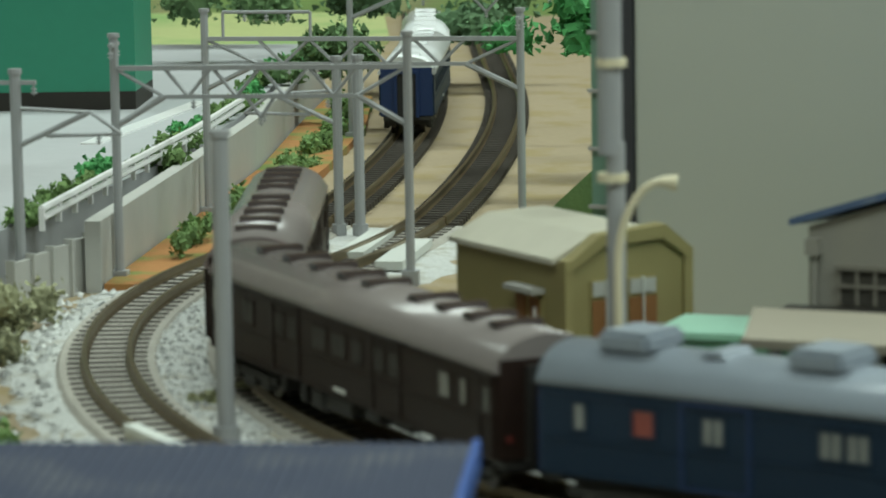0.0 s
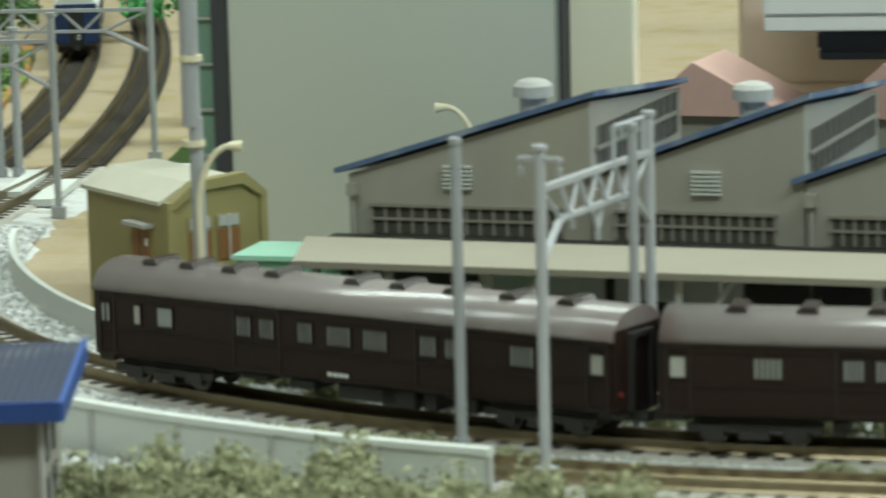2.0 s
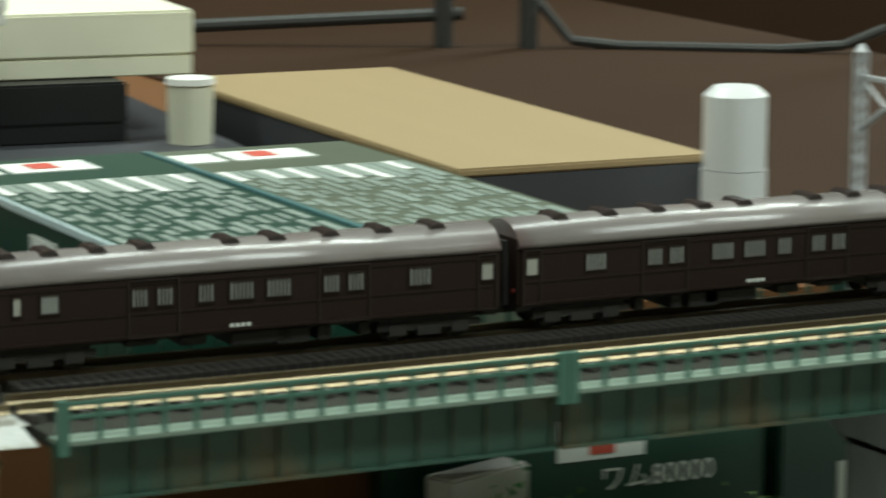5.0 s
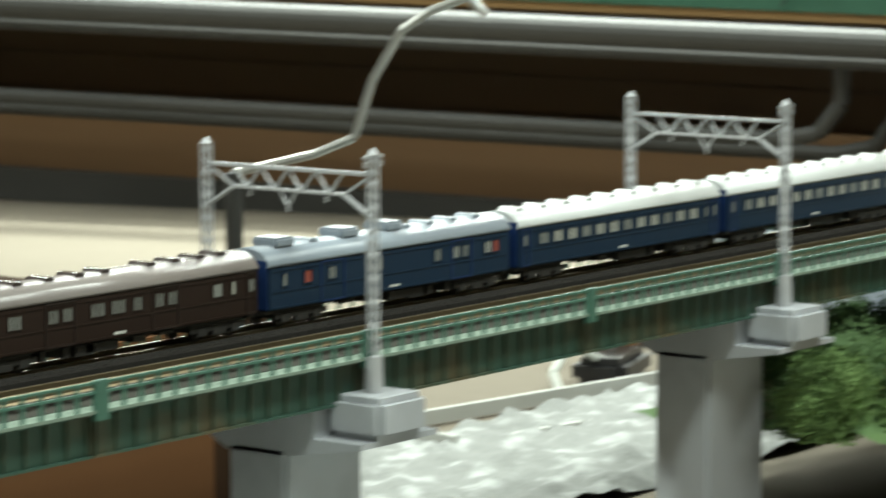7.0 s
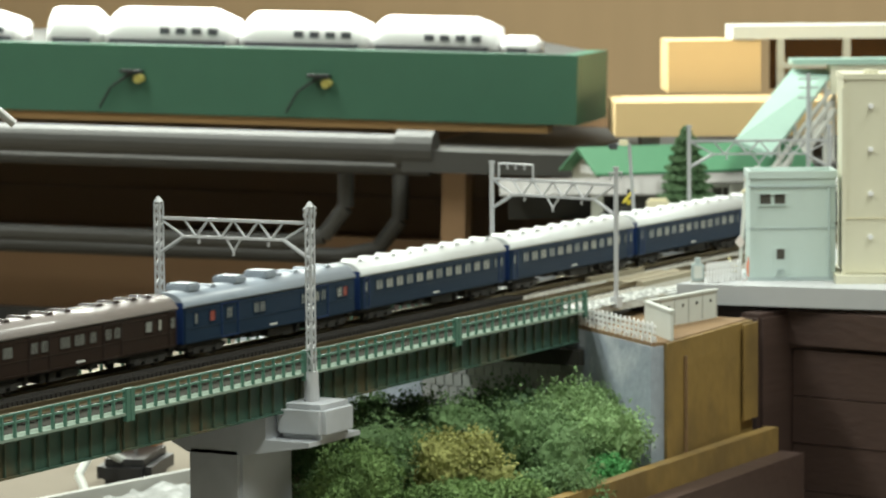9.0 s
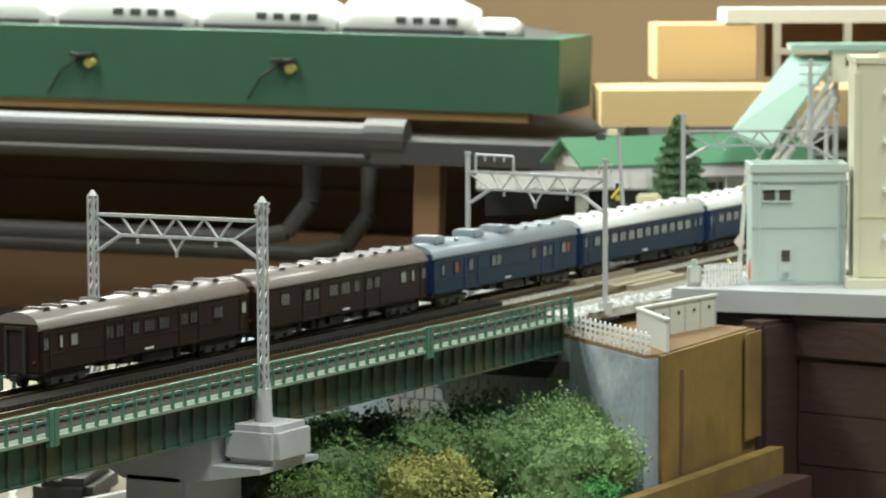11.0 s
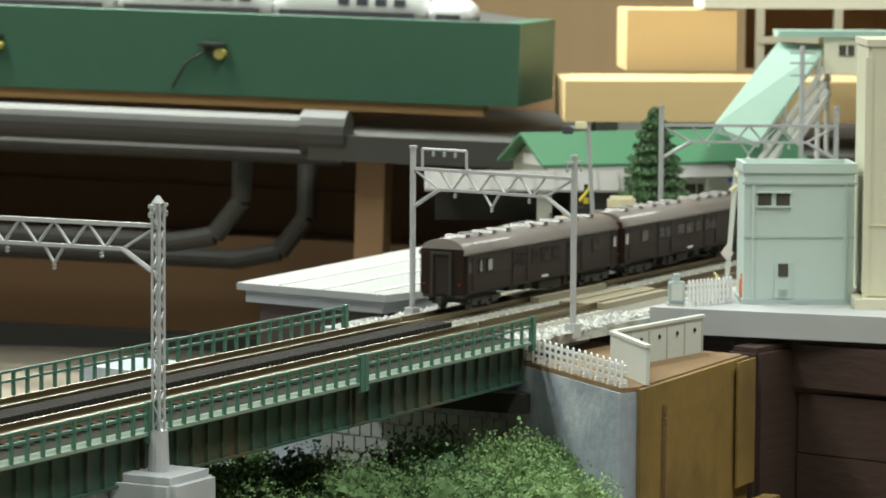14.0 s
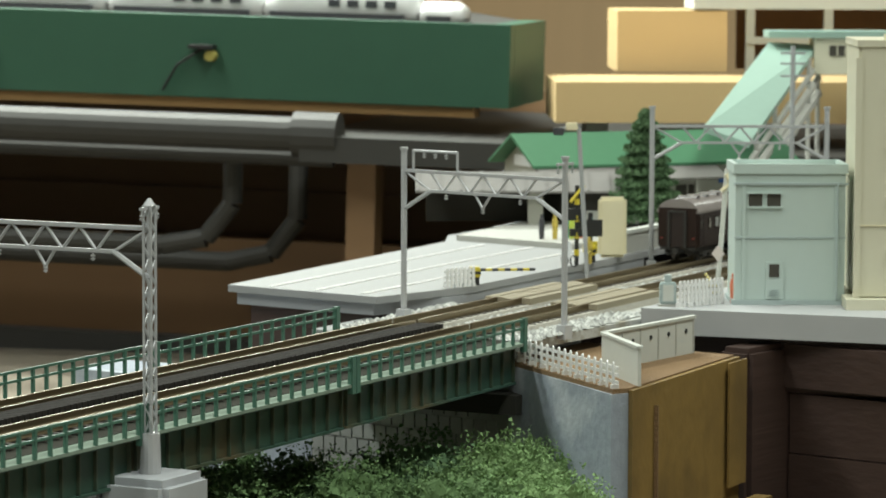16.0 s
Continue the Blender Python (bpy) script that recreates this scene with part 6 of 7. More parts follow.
picket_fence(1.0830, -0.0165, 1.1060, -0.0250, 0.0, 12, 0.0100, "white plastic picket fence beside the crossing")
picket_fence(1.0900, 0.0840, 1.1040, 0.0780, 0.0015, 7, 0.0080, "white plastic picket fence on the road sheet")
t = thing("relay_cabinet", 1.0850, -0.0120, 0.0, -62, "pale grey relay cabinet by the crossing", "cabinet")
part("cabinet_body", box(-0.0030, 0.0030, 0, 0.005, 0.0008, 0.0088, bevel=0.0004), M_TOWER_SIDE, t)
part("cabinet_base", box(-0.0036, 0.0036, -0.0006, 0.0056, 0, 0.0008), M_CONC, t)
part("cabinet_head", box(-0.0012, 0.0012, 0.001, 0.004, 0.0088, 0.0116), M_TOWER_SIDE, t)
part("cabinet_door", box(-0.0020, 0.0020, -0.0003, 0, 0.0020, 0.0080), M_CONC_PALE, t)


def striped_bar(parent, p, q, n=9):
    p, q = Vector(p), Vector(q)
    for i in range(n):
        a, b = p.lerp(q, i / n), p.lerp(q, (i + 1) / n)
        part("bar_stripe", rod(a, b, 0.0006, None, 6), M_YELLOW if i % 2 else M_BLACK, parent)


def crossing_gate(x, y, z, rz, label, length=0.022, rise=0.0):
    t = thing("crossing_gate", x, y, z, rz, label, "crossing gate", "crossing gates")
    part("gate_box", box(-0.0022, 0.0022, -0.0018, 0.0018, 0.0030, 0.0070, bevel=0.0004), M_YELLOW, t)
    part("gate_band", box(-0.0023, 0.0023, -0.0019, 0.0019, 0.0042, 0.0054), M_BLACK, t)
    part("gate_foot", box(-0.0018, 0.0018, -0.0014, 0.0014, 0, 0.0030), M_BLACK, t)
    striped_bar(t, (0.002, 0, 0.0058), (0.002 + length, 0, 0.0058 + rise))
    return t


crossing_gate(1.1080, 0.0800, 0.0015, -55, "black and yellow crossing gate with lowered bar")
crossing_gate(1.1120, -0.0190, 0.0, 30, "black and yellow crossing gate beside the tower", 0.024, 0.002)
crossing_gate(1.2150, 0.0790, 0.0015, 200, "black and yellow crossing gate with raised bar", 0.030, -0.001)
t = thing("crossing_signal", 1.2000, 0.0790, 0.0015, -60, "black crossing signal with yellow bands", "signal")
part("pole", rod((0, 0, 0), (0, 0, 0.033), 0.0009, None, 8), M_BLACK, t)
for i in range(4):
    part("yellow_band", rod((0, 0, 0.004 + 0.007 * i), (0, 0, 0.0065 + 0.007 * i), 0.0011, None, 8), M_YELLOW, t)
part("signal_head", box(-0.0038, 0.0038, -0.001, 0.001, 0.0185, 0.0235), M_BLACK, t)
part("signal_board", box(-0.0030, 0.0030, -0.001, 0.001, 0.0120, 0.0150), M_BLACK, t)
part("warning_cross", bent([(-0.0028, -0.001, 0.026), (0.0028, -0.001, 0.033)], 0.0007, None, 5), M_YELLOW, t)
t = thing("crossing_signal", 1.2220, 0.0830, 0.0015, -60, "black crossing signal beside a cream board", "signal")
part("pole", rod((0, 0, 0), (0, 0, 0.020), 0.0010, None, 8), M_BLACK, t)
part("signal_head", box(-0.0050, 0.0050, -0.001, 0.001, 0.0100, 0.0170), M_BLACK, t)
part("yellow_box", box(-0.0030, 0.0030, -0.0014, 0.0008, 0.0030, 0.0080), M_YELLOW, t)
t = thing("cream_board", 1.2380, 0.0800, 0.0015, -62, "cream plastic board on the road sheet", "board")
part("board_face", box(-0.0060, 0.0060, 0, 0.004, 0, 0.0255, bevel=0.0012), M_CREAM, t)

t = thing("twin_lamp_post", 1.1800, 0.0680, -0.0045, -62, "leaning grey post with a cream lamp box", "lamp post")
part("pole", rod((0.003, 0, 0), (-0.001, 0, 0.0640), 0.0009, None, 8), M_MAST, t)
part("arm", rod((-0.001, 0, 0.0640), (-0.0085, 0, 0.0635), 0.0007, None, 6), M_MAST, t)
part("lamp_box", box(-0.0062, -0.0015, -0.002, 0.002, 0.0630, 0.0660, bevel=0.0004), M_CREAM, t)
part("lamp_head", box(-0.0115, -0.0070, -0.0015, 0.0015, 0.0610, 0.0640, bevel=0.0004), M_BOX_GREY, t)
t = thing("signal_post", 1.1880, 0.0080, -0.0045, -62, "leaning pale grey post with small sign plates", "signal post")
part("pole", rod((-0.0030, 0, 0), (0.0005, 0, 0.0490), 0.0010, None, 8), M_CONC_PALE, t)
part("arm", bent([(0.0005, 0, 0.0400), (0.0010, 0, 0.0440), (0.0060, 0, 0.0530)], 0.0013, None, 6), M_CONC_PALE, t)
part("sign_plate", prism([(-0.0055, 0.0150), (-0.0030, 0.0118), (-0.0003, 0.0150), (-0.0030, 0.0185)], "y", -0.0018, -0.0012), M_BOX_PINKISH, t)
part("warning_cross", bent([(-0.002, -0.001, 0.0400), (0.005, -0.001, 0.0460)], 0.0009, None, 5), M_CREAM, t)
part("warning_cross", bent([(0.004, -0.0015, 0.0385), (0.0, -0.0015, 0.0470)], 0.0009, None, 5), M_CREAM, t)
portal("catenary_portal", 1.2900, 0.0040, 1.2560, 0.0700, -0.004, 0.0640, "grey tubular catenary portal before the station", False, False, M_MAST)
portal("catenary_portal", 1.5600, -0.0100, 1.5400, 0.0800, -0.004, 0.0800, "grey tubular catenary portal inside the station", False, False, M_MAST)
t = thing("power_pole", 1.4700, 0.0900, 0.0015, -62, "grey power pole with cross arms", "power pole")
part("pole", rod((0, 0, 0), (0, 0, 0.083), 0.0012, None, 8), M_MAST, t)
for z in (0.068, 0.074, 0.079):
    part("cross_arm", box(-0.006, 0.006, -0.0005, 0.0005, z, z + 0.001), M_MAST, t)

# small painted figures: plain upright shapes
fig = [mat("figure_" + n, c, 0.6, var=0.1, bump=0.0) for n, c in (("dark", (0.05, 0.05, 0.06)), ("yellow", (0.55, 0.42, 0.08)), ("teal", (0.05, 0.35, 0.38)), ("lime", (0.45, 0.55, 0.08)), ("red", (0.50, 0.14, 0.08)), ("white", (0.7, 0.72, 0.75)), ("orange", (0.75, 0.22, 0.12)))]


def figure(x, y, z, m, label):
    bm = rod((0, 0, 0), (0, 0, 0.0055), 0.0011, None, 7, 0.0013)
    rod((0, 0, 0.0055), (0, 0, 0.0090), 0.0015, bm, 7, 0.0011)
    rod((0, 0, 0.0092), (0, 0, 0.0110), 0.0008, bm, 7, 0.0007)
    ob = part("toy_figure", bm, m)
    ob.matrix_world = pose(x, y, z)
    return tagged(ob, label, "figurine", "toy figurines")


for i, (x, y, k) in enumerate(((1.2771, 0.1319, 0), (1.2800, 0.1268, 1), (1.2850, 0.1235, 2), (1.2836, 0.1204, 3), (1.2897, 0.1185, 4), (1.2960, 0.1170, 2), (1.2080, 0.0770, 1))):
    figure(x, y, 0.0040 if i < 6 else 0.0015, fig[k], "tiny painted toy figurine on the pavement")
figure(1.1080, -0.0285, 0.0, fig[6], "tiny orange-red toy figurine by the tower")
t = thing("toy_bicycle", 1.1950, 0.0800, 0.0015, 62, "tiny white toy bicycle with a plain rider shape", "bicycle")
for x in (-0.0030, 0.0030):
    bm = bmesh.new()
    for i in range(12):
        a, b = 2 * math.pi * i / 12, 2 * math.pi * (i + 1) / 12
        rod((x + 0.0022 * math.cos(a), 0, 0.0022 + 0.0022 * math.sin(a)), (x + 0.0022 * math.cos(b), 0, 0.0022 + 0.0022 * math.sin(b)), 0.0003, bm, 4)
    part("wheel", bm, M_BLACK, t)
part("bicycle_frame", bent([(-0.003, 0, 0.0022), (-0.001, 0, 0.0050), (0.0022, 0, 0.0050), (0.0030, 0, 0.0022)], 0.0004, None, 5), M_WHITE, t)
part("rider_shape", rod((-0.0005, 0, 0.0045), (0.0006, 0, 0.0100), 0.0012, None, 7), fig[5], t)

# conifer: stacked whorls of small needles on a tapered trunk
def conifer(x, y, z, h, r, label):
    t = thing("conifer", x, y, z, 0, label, "tree")
    part("trunk", rod((0, 0, 0), (0, 0, h * 0.95), r * 0.14, None, 8, r * 0.03), M_SLEEPER, t)
    rng = random.Random(33)
    bm = bmesh.new()
    for _ in range(14000):
        f = rng.random() ** 1.15
        rr = r * (1 - f) ** 0.62 * (0.82 + 0.18 * math.sin(f * 60)) * rng.uniform(0.55, 1.0)
        a = rng.uniform(0, 2 * math.pi)
        p = Vector((rr * math.cos(a), rr * math.sin(a), h * (0.10 + 0.90 * f)))
        s = 0.0014
        q = [bm.verts.new(p + Vector((rng.gauss(0, 1), rng.gauss(0, 1), rng.gauss(0, 1))).normalized() * s) for _ in range(3)]
        bm.faces.new(q)
    part("crown", bm, L_DARK, t, "dense dark green needles")
    return t


conifer(1.3620, 0.1200, 0.0015, 0.0560, 0.0200, "dark green model conifer beside the station")


def station_house():
    t = thing("station_house", 1.3900, 0.1700, 0.0015, -40, "off-white model station with green roof and grey porch", "station")
    part("wall", box(-0.015, 0.115, 0, 0.045, 0, 0.0270), M_WALLWHITE, t)
    part("roof", prism([(-0.004, 0.0262), (0.0225, 0.0400), (0.049, 0.0262), (0.049, 0.0275), (0.0225, 0.0415), (-0.004, 0.0275)], "x", -0.022, 0.12), M_GREENROOF, t)
    part("gable", prism([(0.0, 0.0270), (0.0225, 0.0395), (0.045, 0.0270)], "x", -0.0150, 0.115), M_WALLWHITE, t)
    part("porch_roof", prism([(-0.014, 0.0200), (0.0, 0.0262), (0.0, 0.0275), (-0.0155, 0.0210)], "x", -0.020, 0.075), M_GREYROOF, t)
    part("name_board", box(-0.0160, -0.0150, 0.012, 0.032, 0.0260, 0.0310), M_WHITE, t)
    for x in (-0.016, 0.02, 0.06):
        part("porch_post", box(x, x + 0.0018, -0.0120, -0.0100, 0, 0.0210), M_WALLWHITE, t)
    for x in (0.002, 0.03, 0.055, 0.085):
        w = part("window", box(x, x + 0.012, -0.0004, 0.0004, 0.006, 0.0165), M_FAC_PANE, t)
        part("mullion", box(x + 0.0056, x + 0.0064, -0.0009, 0, 0.006, 0.0165), M_WALLWHITE, w)
    part("entrance", box(-0.0155, -0.0148, 0.006, 0.030, 0, 0.0160), M_DARK, t)
    part("blue_sign", box(0.078, 0.092, -0.0012, -0.0004, 0.017, 0.022), mat("blue_sign", (0.05, 0.15, 0.5), 0.5, bump=0.0), t)
    return t


station_house()
# footbridge stairs with pale green roof
t = thing("footbridge", 1.560, 0.150, 0.0015, -62, "pale green roofed footbridge stairs of the station", "footbridge")
inv = pose(1.560, 0.150, 0.0015, 0, 0, -62).inverted()
low, top = [inv @ Vector(p) for p in ((1.4137, 0.1127, 0.0474), (1.4213, 0.0927, 0.0400))], [inv @ Vector(p) for p in ((1.6124, 0.1594, 0.0816), (1.6218, 0.1350, 0.0805))]
bm = bmesh.new()
vs = [bm.verts.new(p + Vector((0, 0, dz))) for dz in (-0.0025, 0) for p in (low[0], low[1], top[1], top[0])]
for q in ((0, 1, 2, 3), (4, 5, 6, 7), (0, 1, 5, 4), (1, 2, 6, 5), (2, 3, 7, 6), (3, 0, 4, 7)):
    bm.faces.new([vs[k] for k in q])
part("stair_roof", bm, M_STAIR, t)
for dz, r in ((-0.010, 0.0016), (-0.018, 0.0022), (-0.026, 0.0026)):
    part("stair_string", rod(low[1] + Vector((0, 0, dz)), top[1] + Vector((0, 0, dz)), r, None, 6), M_CONC, t)
for f in (0.1, 0.35, 0.6, 0.85, 1.0):
    p = low[1].lerp(top[1], f)
    part("stair_post", rod((p.x, p.y, 0), (p.x, p.y, p.z), 0.0012, None, 6), M_CONC, t)
part("deck_wall", box(0.038, 0.150, 0.03, 0.052, 0.064, 0.083), M_IVORY, t)
part("deck_roof", box(0.014, 0.152, 0.028, 0.056, 0.083, 0.0865), M_STAIR, t)
for i in range(6):
    w = part("deck_window", box(0.046 + 0.016 * i, 0.054 + 0.016 * i, 0.0294, 0.03, 0.0735, 0.0790), M_FAC_PANE, t)
    part("mullion", box(0.0497 + 0.016 * i, 0.0503 + 0.016 * i, 0.0290, 0.0296, 0.0735, 0.0790), M_IVORY, w)
t = thing("platform_roof", 1.50, -0.030, -0.0045, 0, "pale grey platform roof inside the station", "roof")
part("roof_sheet", prism([(-0.026, 0.042), (0.0, 0.046), (0.026, 0.042), (0.026, 0.0435), (0.0, 0.0475), (-0.026, 0.0435)], "x", 0, 0.6), M_CONC_PALE, t)
for i in range(6):
    part("roof_post", rod((0.03 + 0.1 * i, 0, 0.0045), (0.03 + 0.1 * i, 0, 0.0455), 0.0012, None, 8), M_CONC, t)
t = thing("low_house", 1.3437, 0.1675, 0.0040, -62, "dark grey roofed model shelter by the platform", "shelter")
part("back_wall", box(-0.050, 0.044, 0.018, 0.020, 0, 0.0160), M_DARK, t)
part("front_wall", box(-0.003, 0.004, 0.000, 0.002, 0, 0.0160), M_WALLWHITE, t)
# near-black front painted as the shaded opening of the shelter
part("front_wall", box(0.012, 0.044, 0.000, 0.002, 0, 0.0160), M_DARK, t)
part("counter", box(0.014, 0.043, -0.0012, -0.0002, 0, 0.0065), M_CONC, t)
part("roof", prism([(-0.006, 0.0150), (0.010, 0.0225), (0.022, 0.0172), (0.022, 0.0182), (0.010, 0.0238), (-0.006, 0.0160)], "x", -0.055, 0.046), M_GREYROOF, t)
for i in range(11):
    part("roof_batten", prism([(-0.0061, 0.0161), (0.010, 0.0239), (0.010, 0.0244), (-0.0061, 0.0166)], "x", -0.054 + 0.0098 * i, -0.0532 + 0.0098 * i), M_GREYROOF, t)
part("gable_wall", box(0.0425, 0.044, 0.002, 0.018, 0, 0.0180), M_WALLWHITE, t)
# timber boards of the level crossing
t = thing("crossing_boards", 0, 0, 0, 0, "tan timber boards laid between the crossing rails", "crossing boards")
for x0, x1, yc in ((1.082, 1.150, 0.0543), (1.075, 1.140, 0.0233)):
    for k in (-1, 0, 1):
        part("board", box(x0 + 0.002 * k, x1 + 0.002 * k, yc + k * 0.0027 - 0.0012, yc + k * 0.0027 + 0.0012, -0.0018, 0.0001), M_CROSSWOOD, t)
    for y in (yc - 0.0078, yc + 0.0078):
        part("board", box(x0 + 0.003, x1 - 0.004, y - 0.0018, y + 0.0018, -0.0040, 0.0), M_CROSSWOOD, t)
t = thing("stone_wall", 1.255, 0.0815, 0.0015, 0, "pale stone platform wall along the track", "wall")
part("wall_body", box(0, 0.25, 0, 0.003, 0, 0.0085), M_CONC, t)
part("coping", box(-0.0005, 0.25, -0.0006, 0.0036, 0.0085, 0.0100), M_CONC_PALE, t)

# ---------------------------------------------------------------- green bench, pipes and wall far behind
M_KNOB = mat("dull_yellow_knob", (0.33, 0.29, 0.07), 0.6, var=0.1, bump=0.0)
BENCH_RZ = -74.5
t = thing("green_bench", 1.6085, 0.312, 0.0, BENCH_RZ, "long dark green painted bench box", "bench")
t.matrix_world = pose(1.6085, 0.312, 0.0, 0, 1.4, BENCH_RZ)
part("front_board", box(-2.4, 0.0, 0, 0.012, 0.0425, 0.0885), M_BENCH, t)
part("end_board", box(-0.012, 0.0, 0.0125, 0.11, 0.0425, 0.0885), M_BENCH, t)
part("top_board", prism([(-2.4, 0.0125), (-0.0125, 0.0125), (-0.0125, 0.110), (-0.090, 0.30), (-2.4, 0.30)], "z", 0.0850, 0.0880), M_PIPE, t)
part("foot_rail", box(-2.4, -0.02, 0.004, 0.02, 0.0365, 0.0420), M_PLANK, t)
for x in (-0.169, -0.300, -0.62, -0.95):
    k = part("yellow_knob", rod((x, -0.008, 0.0660), (x, 0.0, 0.0660), 0.0030, None, 14), M_KNOB, t)
    part("knob_shade", box(x - 0.012, x + 0.002, -0.010, 0, 0.0700, 0.0720), M_BLACK, k)
    part("knob_cable", bent([(x - 0.005, -0.004, 0.070), (x - 0.02, -0.004, 0.060), (x - 0.028, -0.004, 0.046)], 0.0008, None, 5), M_BLACK, k)
def rounded_shell(l, w, h):
    """A long model car body, its cross-section rounded above and its nose drawn down."""
    bm, rings = bmesh.new(), []
    for i in range(17):
        f = i / 16
        k = min(1.0, 0.30 + 1.9 * math.sqrt(f), 0.72 + 1.6 * (1 - f))
        rings.append([bm.verts.new((-l / 2 + l * f, w / 2 + w / 2 * math.copysign(abs(math.cos(a)) ** 0.6, math.cos(a)) * min(1.0, 0.35 + k * 0.65), h * k * abs(math.sin(a)) ** 0.55)) for a in [math.pi * j / 12 for j in range(13)]])
    for r, q in zip(rings, rings[1:]):
        for j in range(12):
            bm.faces.new((r[j], r[j + 1], q[j + 1], q[j]))
        bm.faces.new((r[12], r[0], q[0], q[12]))
    bm.faces.new(rings[0]), bm.faces.new(rings[-1])
    return bm


for x, l, h in ((-0.362, 0.040, 0.024), (-0.293, 0.095, 0.025), (-0.198, 0.092, 0.024), (-0.107, 0.090, 0.023), (-0.048, 0.026, 0.011), (-0.45, 0.10, 0.020), (-0.56, 0.11, 0.024), (-0.68, 0.12, 0.026)):
    c = thing("white_model_car", 0, 0, 0, 0, "white rounded model car body on the bench", "model car", "white model cars")
    c.matrix_world = pose(1.6085, 0.312, 0.0, 0, 1.4, BENCH_RZ) @ pose(x, 0.035, 0.0881)
    part("car_shell", rounded_shell(l, 0.030, h), M_WHITE, c, smooth=True)
    part("car_base", box(-l / 2 + 0.006, l / 2 - 0.006, -0.001, 0.031, 0, 0.003), M_BOX_GREY, c)
    if l > 0.05:
        for i in range(4):
            part("car_window", box(-l * 0.05 + i * l * 0.12, -l * 0.05 + i * l * 0.12 + l * 0.07, -0.0012, 0.002, h * 0.28, h * 0.46), M_BOX_GREY, c)
t = thing("pine_board", 1.600, 0.245, 0.0, -61.5, "pale pine board lying beside the bench", "board")
part("board_face", box(-0.030, 0.60, 0, 0.10, 0.0370, 0.0590), M_WOODPALE, t)
part("upper_block", box(0.012, 0.075, 0.12, 0.20, 0.060, 0.0950), M_WOODPALE, t)
part("foot", box(-0.012, 0.0, 0.02, 0.06, 0.020, 0.0368), M_CONC, t)
part("foot", box(0.3, 0.312, 0.02, 0.06, 0.020, 0.0368), M_CONC, t)
t = thing("white_rack", 1.760, 0.200, 0.0600, -61.5, "white slatted rack behind the pine board", "rack")
part("rack_top", box(-0.06, 0.34, 0, 0.06, 0.036, 0.0450), M_CONC_PALE, t)
part("rack_back", box(-0.03, 0.34, 0.05, 0.055, 0.0, 0.036), M_BROWN_SHUT, t)
for i in range(8):
    part("rack_post", box(-0.03 + 0.045 * i, -0.025 + 0.045 * i, 0.0, 0.006, 0, 0.036), M_WALLWHITE, t)
part("rack_rail", box(-0.03, 0.34, -0.001, 0.005, 0.016, 0.020), M_WALLWHITE, t)

M_RACKWOOD = mat("rack_brown_wood", (0.26, 0.155, 0.08), 0.5, var=0.25, scale=30, bump=0.1, stretch=(0.2, 0.2, 1))
M_PANELWOOD = mat("brown_grained_panel", (0.17, 0.092, 0.040), 0.5, var=0.3, scale=40, bump=0.1, stretch=(0.12, 0.12, 1.5))
t = thing("pipe_rack", 1.5790, 0.296, 0.0, BENCH_RZ, "grey pipes and dark shelves below the bench", "pipes")
t.matrix_world = pose(1.5790, 0.296, 0.0045, 0, 1.4, BENCH_RZ)
part("pipe", rod((-2.4, -0.02, 0.0225), (-0.115, -0.02, 0.0225), 0.0095, None, 16), M_PIPE, t)
part("pipe_collar", rod((-0.115, -0.02, 0.0225), (-0.09, -0.02, 0.0225), 0.0125, None, 16), M_PIPE, t)
part("shelf_edge", box(-0.11, 0.5, -0.03, 0.30, 0.0085, 0.0225), M_PIPE, t)
part("pipe", rod((-2.4, 0.01, 0.008), (-0.10, 0.01, 0.008), 0.005, None, 12), M_PIPE, t)
part("pipe", bent([(-2.4, 0.02, -0.045), (-0.20, 0.02, -0.045), (-0.175, 0.02, -0.040), (-0.160, 0.02, -0.020), (-0.160, 0.02, 0.004)], 0.0055, None, 12), M_PIPE, t)
part("pipe", bent([(-2.4, 0.05, -0.056), (-0.17, 0.05, -0.056), (-0.145, 0.05, -0.050), (-0.130, 0.05, -0.03), (-0.130, 0.05, 0.004)], 0.0055, None, 12), M_PIPE, t)
part("post", box(-0.090, -0.074, 0.0, 0.02, -0.105, 0.0085), M_RACKWOOD, t)
part("wood_panel", box(-2.4, 0.40, 0.10, 0.11, -0.125, -0.048), M_PANELWOOD, t)
part("dark_back", box(-2.4, 0.6, 0.28, 0.29, -0.125, 0.036), M_RACKWOOD, t)
for z in (-0.09, -0.06, -0.03):
    part("back_board", box(-2.4, 0.6, 0.272, 0.2795, z, z + 0.027), M_RACKWOOD, t)
part("bottom_rail", box(-2.4, 0.4, 0.085, 0.10, -0.128, -0.105), M_PIPE, t)
slab("lower_floor_board", box(0.9, 2.9, 0.34, 2.6, -0.150, -0.1302), M_BOX_GREY, "dark grey board below the shelves", "board")
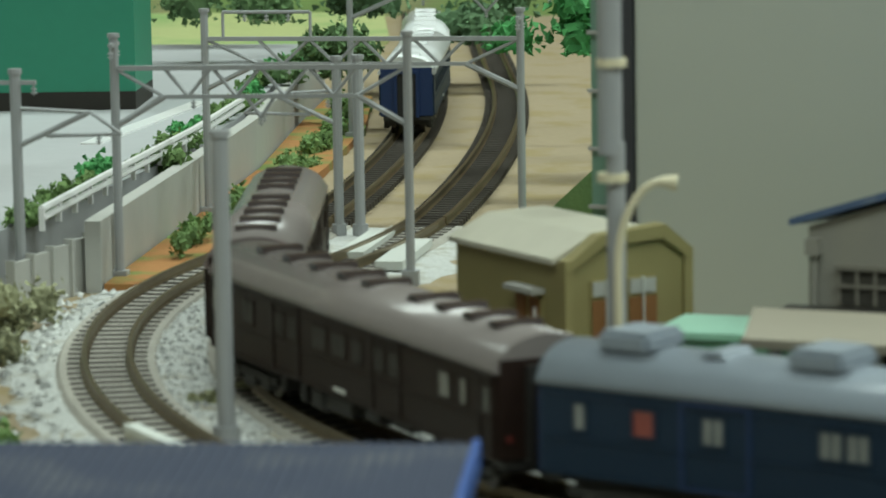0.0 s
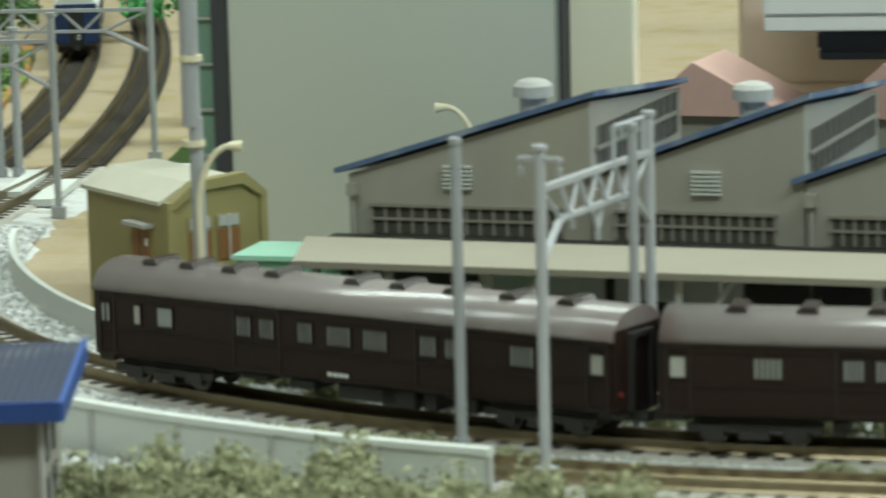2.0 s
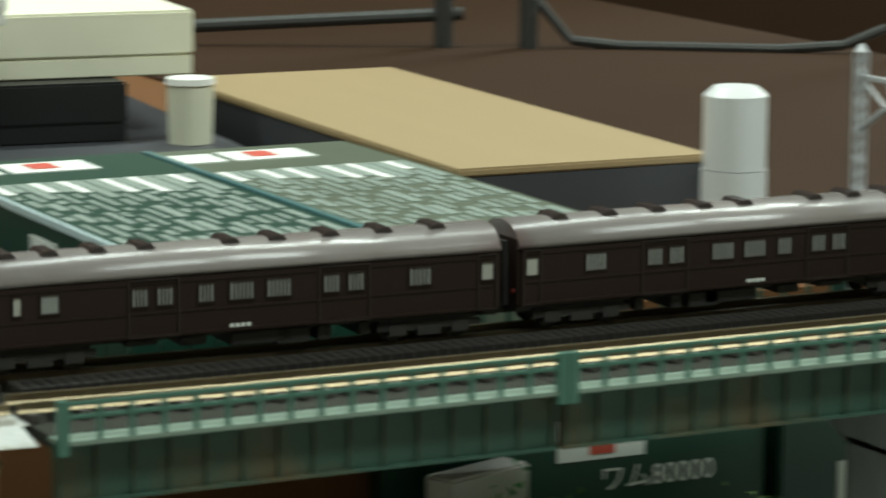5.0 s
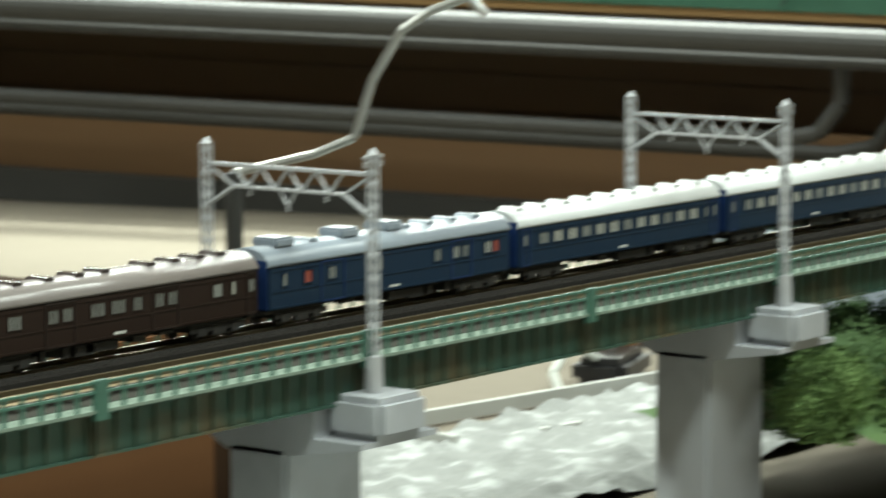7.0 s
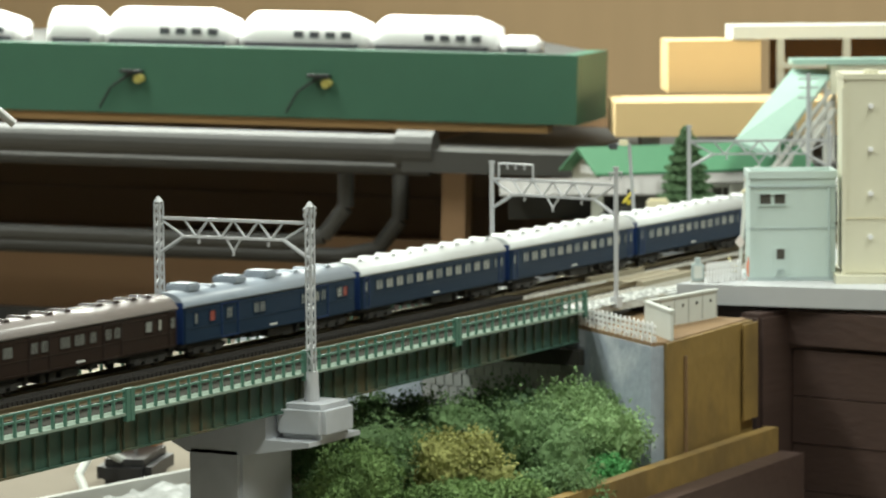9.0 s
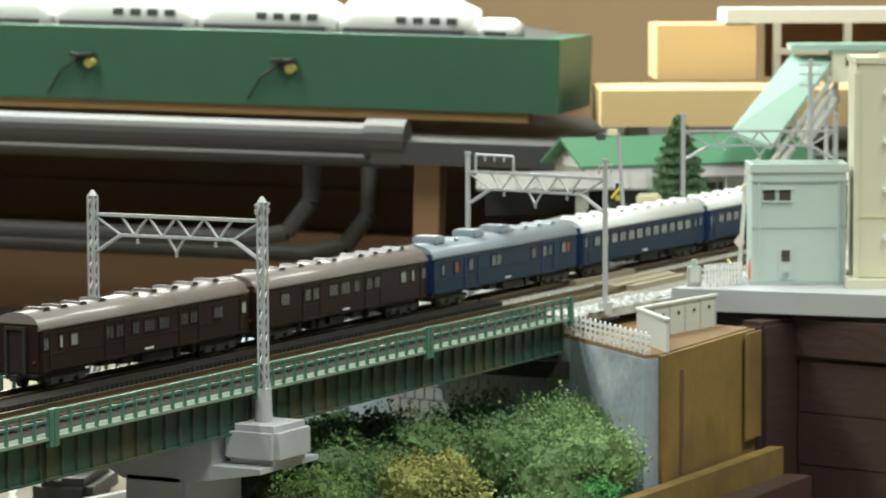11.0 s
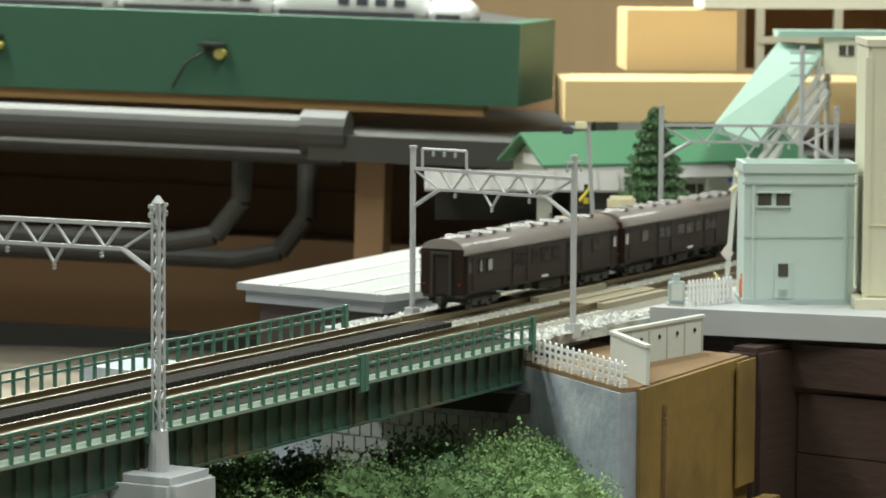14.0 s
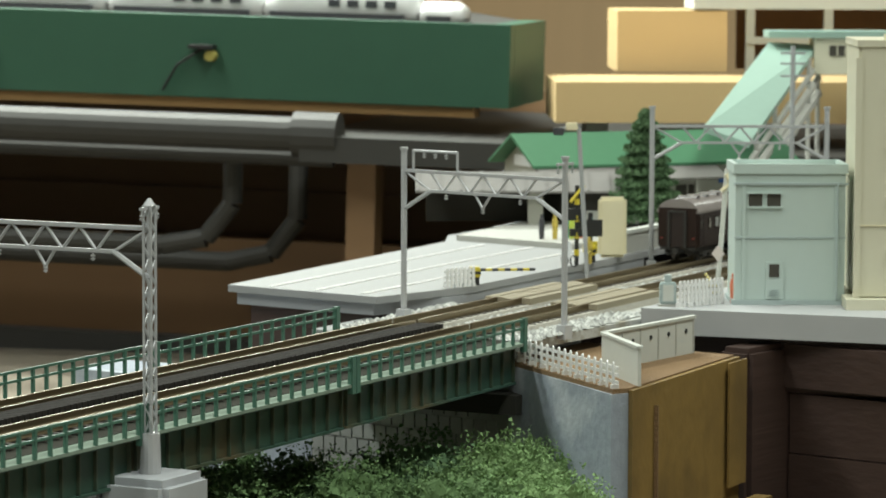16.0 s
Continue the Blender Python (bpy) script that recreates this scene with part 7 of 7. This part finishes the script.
# clip lamp cable rising behind the bridge
t = thing("cable_lamp", 0, 0, 0, 0, "thin grey flexible lamp stem rising behind the bridge", "lamp")
part("stem", bent([(0.660, 0.200, 0.030), (0.6918, 0.1852, 0.0358), (0.702, 0.1732, 0.0421), (0.7078, 0.1686, 0.0644), (0.7158, 0.1601, 0.0843), (0.723, 0.1513, 0.0920), (0.7319, 0.1397, 0.0973), (0.7362, 0.1333, 0.0905)], 0.0018, None, 8), M_METAL, t)
part("stem_base", rod((0.660, 0.200, -0.104), (0.660, 0.200, 0.030), 0.0035, None, 12), M_PIPE, t)
t = thing("dark_clamp", 1.0218, 0.2687, -0.105, 20, "dark clamp lying on the lower table", "clamp")
part("clamp_body", box(-0.028, 0.028, -0.014, 0.014, 0, 0.014, bevel=0.004), M_BOX_BLACK, t)
part("clamp_screw", rod((0, 0, 0.014), (0, 0, 0.055), 0.0012, None, 6), M_METAL, t)
part("clamp_hose", bent([(-0.02, 0.0, 0.012), (-0.035, 0.012, 0.022), (-0.052, 0.016, 0.010), (-0.060, 0.010, 0.002)], 0.0022, None, 8), M_CONC_PALE, t)
part("clamp_jaw", box(0.020, 0.035, -0.006, 0.02, 0.0, 0.040), M_BROWN_SHUT, t)
carton("tan_stack", 0.560, 0.600, 0.330, 0.360, -0.105, 0.040, M_LID, "tan wooden stack with a cream cap", 0)
g = new("river_gravel", sheet(0.690, 1.000, 0.092, 0.236, -0.1010, 0.005, 0.005, 91.0))
g.data.materials.append(mat("river_gravel_grey", (0.22, 0.225, 0.215), 0.9, var=0.5, scale=500, bump=0.9, second=(0.40, 0.41, 0.40), amount=0.4))
tagged(g, "grey broken gravel round the pier foot", "gravel", kind="structure")
t = thing("river_frame", 0.975, 0.186, -0.104, -8, "pale grey plastic trough under the bridge", "trough")
part("trough_side", box(-0.16, 0.05, 0.0, 0.003, 0, 0.0030), M_CONC, t)
part("trough_side", box(-0.16, 0.05, 0.055, 0.058, 0, 0.0065), M_CONC, t)
part("trough_end", box(-0.163, -0.1602, 0.0, 0.058, 0, 0.0065), M_CONC, t)

motions()
